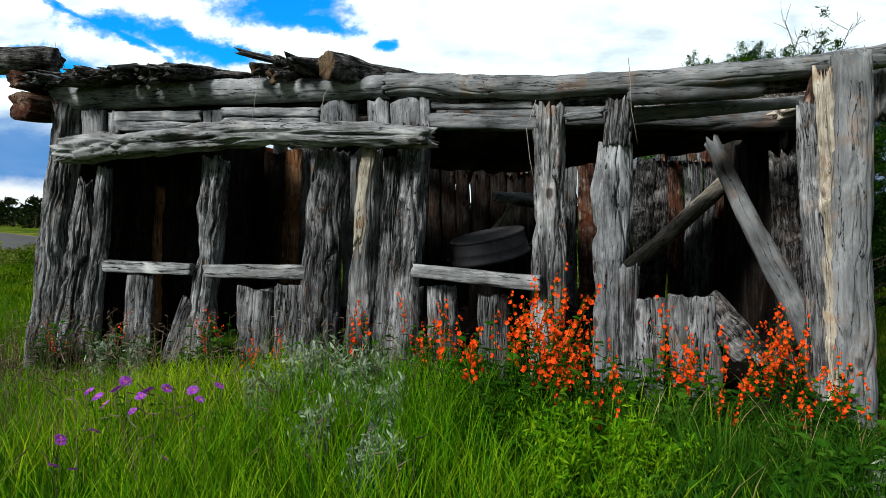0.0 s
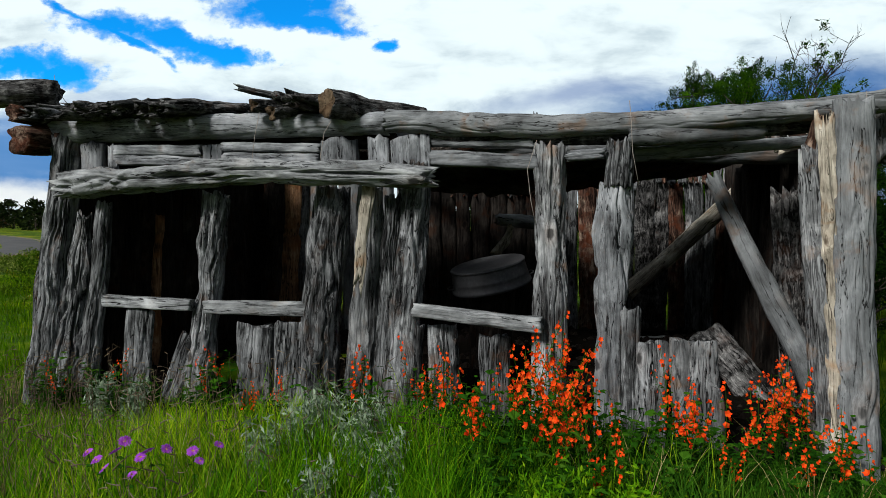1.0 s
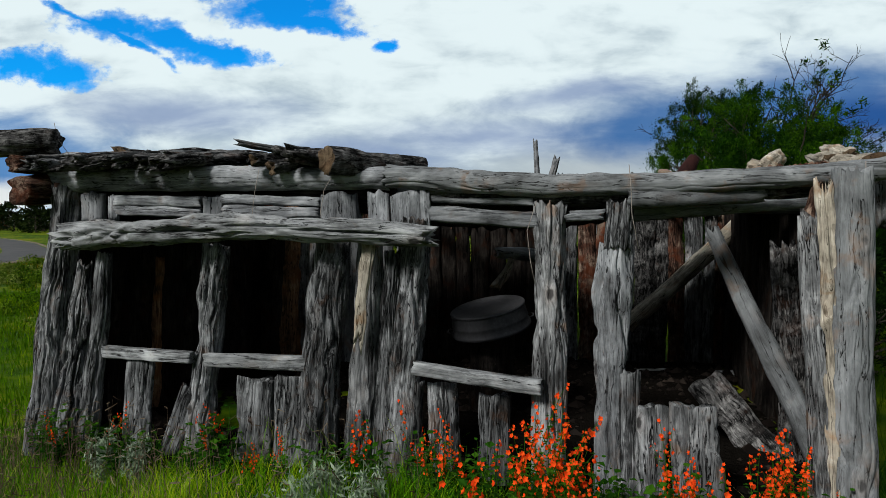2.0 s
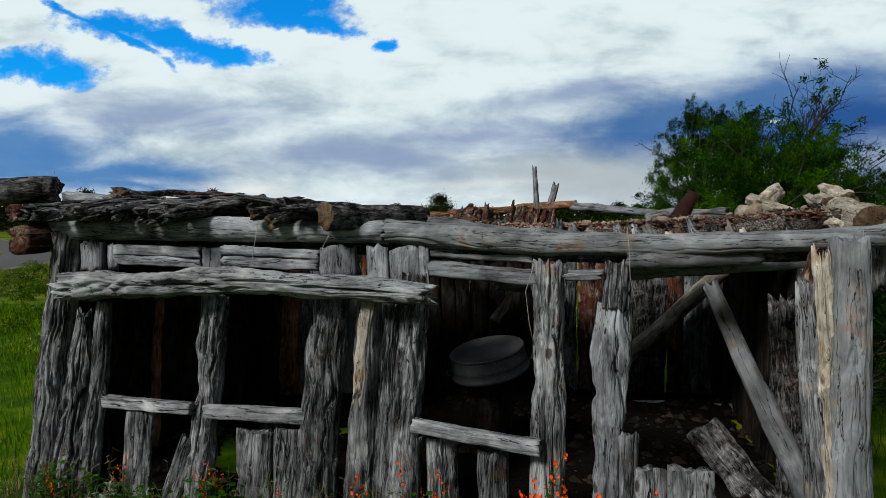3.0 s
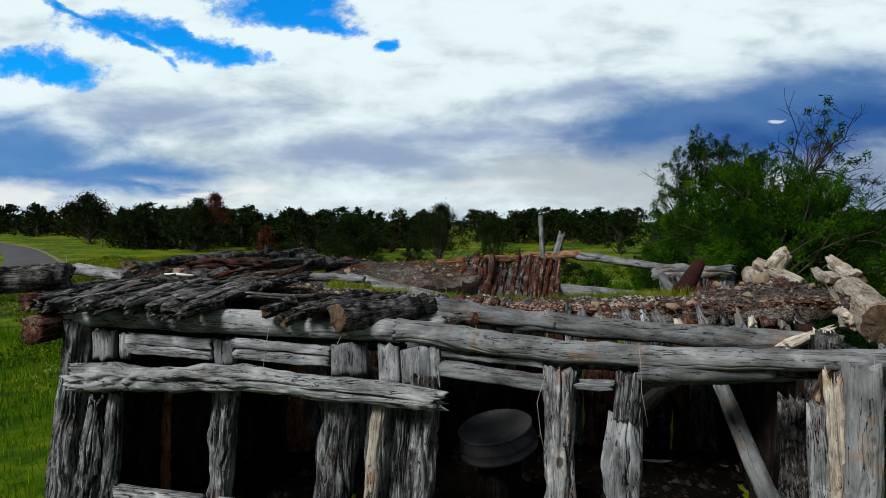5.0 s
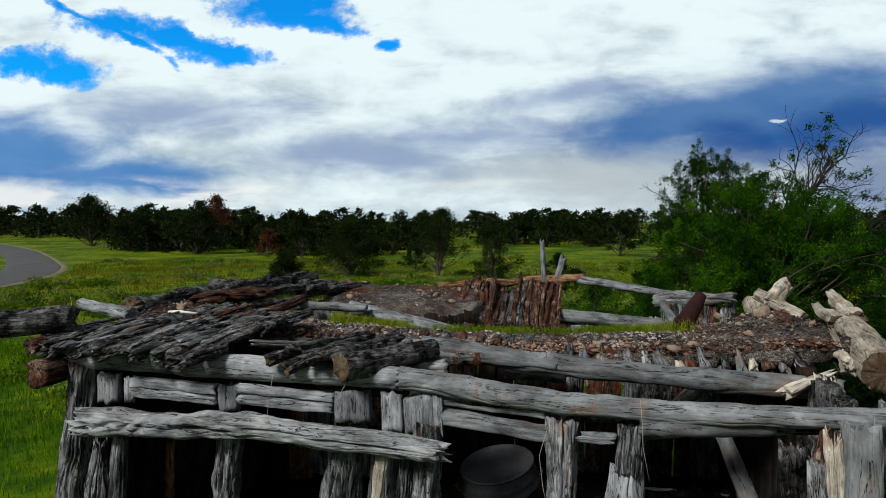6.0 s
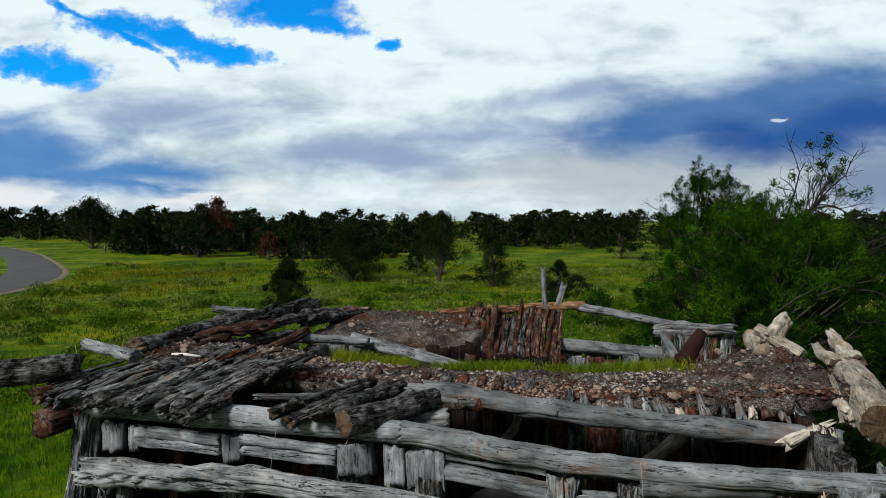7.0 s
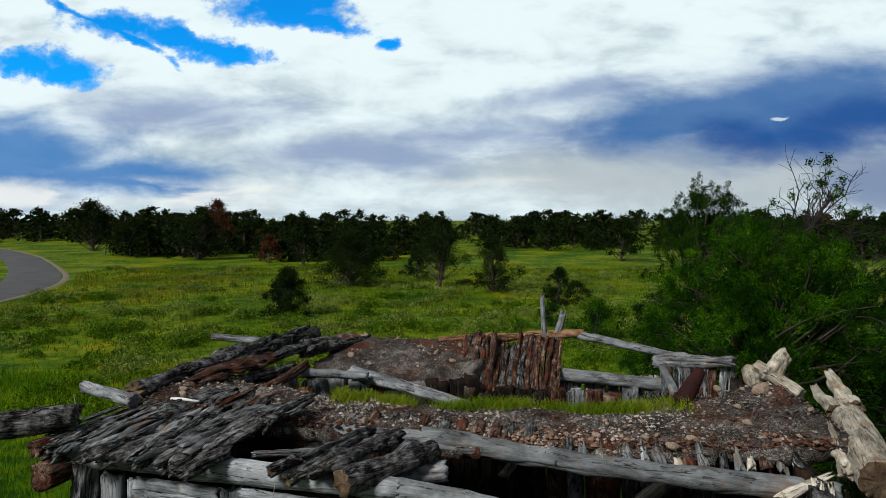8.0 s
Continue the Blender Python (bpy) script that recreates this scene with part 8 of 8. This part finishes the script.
def aster(seed):
    rng = np.random.RandomState(seed)
    ob = empty("purple_aster", "purple aster with a yellow centre in the grass", "flower", group="purple wildflowers")
    h = 0.34
    v, f, c = limb((0, 0, 0), (rng.normal(0, 0.04), rng.normal(0, 0.04), h), 0.002, 0.0013, 5, 0.06, rng, 6)
    part("stem", mesh_of("stem", v, f, weed_leaf), ob)
    leaves = [leaf_fan(c[i], np.array([math.cos(i * 2.4), math.sin(i * 2.4), 0.5]), 0.035, rng) for i in range(1, 5)]
    part("foliage", mesh_of("foliage", *joined(leaves), weed_leaf, False), ob)
    top = c[-1]
    d = np.array([rng.normal(0, 0.4), -0.5, 0.8])
    d /= np.linalg.norm(d)
    x = np.cross(d, (1, 0, 0))
    x /= np.linalg.norm(x)
    y = np.cross(d, x)
    rays = []
    for i in range(18):
        a = i * 0.349 + rng.normal(0, 0.05)
        r = x * math.cos(a) + y * math.sin(a)
        s = -x * math.sin(a) + y * math.cos(a)
        ln = rng.uniform(0.022, 0.029)
        rays.append((np.array([top, top + r * ln * 0.6 + s * 0.005 + d * 0.004, top + r * ln + d * 0.001, top + r * ln * 0.6 - s * 0.005 + d * 0.003]), np.array([(0, 1, 2, 3)])))
    part("petals", mesh_of("petals", *joined(rays), purple_petal, False), ob, "narrow purple petals")
    dots = quads(top + d * 0.004 + rng.normal(0, 0.003, (14, 3)), 0.005, rng, 1.0)
    part("disc", mesh_of("disc", *dots, yellow_disc, False), ob, "small yellow flower centre")
    return ob


models = [aster(700 + k) for k in range(4)]
for k, (x, y, size) in enumerate([(-1.27, 2.45, 1.05), (-1.36, 2.44, 1.0), (-1.20, 2.40, 0.85), (-1.12, 2.50, 1.0), (-1.05, 2.52, 0.98), (-0.98, 2.55, 0.97), (-1.36, 2.1, 0.9), (-1.30, 2.0, 0.75), (-0.98, 2.05, 0.7), (-1.22, 1.98, 0.7), (-1.12, 1.85, 0.45), (-1.33, 2.35, 0.95), (-1.16, 2.47, 1.0), (-1.08, 1.82, 0.4), (-1.42, 2.5, 1.0), (-1.30, 2.52, 1.08), (-1.24, 2.5, 0.95), (-1.02, 2.46, 0.9), (-1.38, 2.15, 0.8), (-1.27, 2.2, 0.85)]):
    plant_at(models, k, x, y, size, 0.5 * k - 1.2)
remove_models(models)


def weed(name, seed, stems, height, spread, leaf, per, mat, label, wide=1.0, group=""):
    """A leafy weed with several stems."""
    rng = np.random.RandomState(seed)
    ob = empty(name, label, "weed", group=group)
    green, leaves = [], []
    for k in range(stems):
        a = rng.uniform(0, 6.283)
        h = height * rng.uniform(0.5, 1.0)
        tip = np.array([math.cos(a) * spread * rng.uniform(0.2, 1), math.sin(a) * spread * rng.uniform(0.2, 1), h])
        v, f, c = limb((0, 0, 0), tip, 0.003, 0.0012, 4, 0.1, rng, 7)
        green.append((v, f))
        for s in np.linspace(0.15, 1.0, per):
            p = c[min(6, int(s * 6))]
            b = rng.uniform(0, 6.283)
            d = np.array([math.cos(b), math.sin(b), rng.uniform(-0.1, 0.8)])
            q = p + rng.normal(0, 0.012, 3)
            if wide > 0.5:
                leaves.append(leaf_fan(q, d, leaf * rng.uniform(0.6, 1.3), rng))
            else:
                leaves.append(quads(q[None] + rng.normal(0, 0.012, (3, 3)), leaf, rng, 3.2, 0.9))
    part("stalk_growth", mesh_of("stalk_growth", *joined(green), mat), ob)["kind"] = "stuff"
    part("foliage", mesh_of("foliage", *joined(leaves), mat, False), ob)["kind"] = "stuff"
    return ob


models = [weed("leafy_weed", 800 + k, 9, 0.42, 0.16, 0.055, 16, weed_leaf, "leafy dark green weed at the foot of the wall", group="weeds by the wall") for k in range(3)]
for k, (x, y, size) in enumerate([(-2.72, 4.2, 1.0), (-2.55, 4.22, 0.85), (-1.45, 3.92, 1.1), (-1.60, 3.95, 0.7), (-0.42, 3.5, 1.0), (-0.1, 3.35, 1.1), (-0.02, 3.2, 0.9), (0.08, 3.4, 0.9), (-0.55, 3.6, 0.7), (1.75, 2.7, 0.9), (1.95, 2.8, 0.9), (1.5, 2.5, 0.8), (-2.1, 4.1, 0.7), (1.2, 2.75, 0.9), (0.7, 2.6, 0.8), (2.1, 2.5, 0.7), (0.3, 3.0, 1.2), (0.5, 2.9, 1.1), (0.95, 2.9, 1.1), (1.05, 2.6, 1.0), (1.35, 2.7, 1.0), (0.15, 2.8, 0.9), (1.6, 2.75, 1.0), (0.6, 3.1, 1.2), (1.15, 3.0, 1.1), (0.8, 2.45, 0.9), (1.3, 2.3, 0.8)]):
    plant_at(models, k, x, y, size, 1.3 * k)
for k in range(26):
    x = -2.8 + 0.19 * k + rng.uniform(-0.08, 0.08)
    plant_at(models, k, x, front_line(x) - rng.uniform(0.10, 0.32), rng.uniform(0.55, 0.95), 1.9 * k)
for k in range(14):
    x = rng.uniform(0.0, 2.3)
    plant_at(models, k, x, rng.uniform(1.7, 3.1 - 0.2 * x), rng.uniform(0.7, 1.25), 2.3 * k)
remove_models(models)
models = [weed("bright_weed", 820 + k, 18, 0.40, 0.17, 0.0095, 34, bright_leaf, "yellow-green flowering weed in the grass", 0.0, group="bright weeds") for k in range(3)]
for k, (x, y, size) in enumerate([(0.42, 2.2, 1.0), (0.55, 2.05, 0.95), (0.36, 1.95, 0.85), (0.68, 2.3, 0.9), (0.5, 1.8, 0.8), (0.30, 2.4, 0.8), (0.85, 2.15, 0.85), (0.62, 1.9, 0.8), (0.46, 2.05, 1.15), (0.6, 2.2, 1.15), (0.52, 1.95, 1.0), (0.4, 2.1, 1.1), (0.72, 2.1, 1.0)]):
    plant_at(models, k, x, y, size, 1.7 * k)
remove_models(models)
models = [weed("silver_sage", 840 + k, 13, 0.38, 0.12, 0.013, 34, sage_leaf, "silvery grey-green sage sprig in the grass", 0.0, group="silver sage") for k in range(3)]
for k, (x, y, size) in enumerate([(-0.72, 3.0, 1.1), (-0.86, 2.8, 0.9), (-0.42, 2.9, 1.1), (-0.52, 2.45, 0.85), (-0.22, 2.2, 0.8), (-0.28, 2.12, 0.8), (1.38, 1.95, 0.7), (1.55, 2.05, 0.75), (-2.2, 3.9, 1.0), (-1.95, 3.85, 0.9), (-0.6, 3.1, 1.1), (-0.35, 3.05, 1.0), (-0.25, 2.7, 0.9), (2.0, 2.2, 0.6)]):
    plant_at(models, k, x, y, size, 2.1 * k)
remove_models(models)

# stalks with brown one-sided seed heads
rng = np.random.RandomState(60)
pieces = []
for k in range(760):
    x, y = -2.9 + 2.9 * rng.uniform() ** 1.7, 1.75 + 2.5 * rng.uniform() ** 0.8
    if y > front_line(x) - 0.1:
        continue
    z = float(ground_z(x, y))
    h = rng.uniform(0.28, 0.5)
    top = np.array([x + rng.normal(0, 0.05), y + rng.normal(0, 0.05), z + h])
    v, f, c = limb((x, y, z), top, 0.0012, 0.0009, 3, 0.05, rng, 5)
    pieces.append((v, f))
    d = np.array([rng.choice([-1, 1]) * rng.uniform(0.7, 1), rng.normal(0, 0.5), rng.normal(0.1, 0.5)])
    v, f, c = limb(top, top + d * rng.uniform(0.03, 0.058), 0.0030, 0.0012, 5, 0.06, rng, 4)
    pieces.append((v, f))
heads = part("seed_heads", mesh_of("seed_heads", *joined(pieces), seed_leaf))
tagged(heads, "thin grass stalks with brown one-sided seed heads", "grass", kind="stuff")
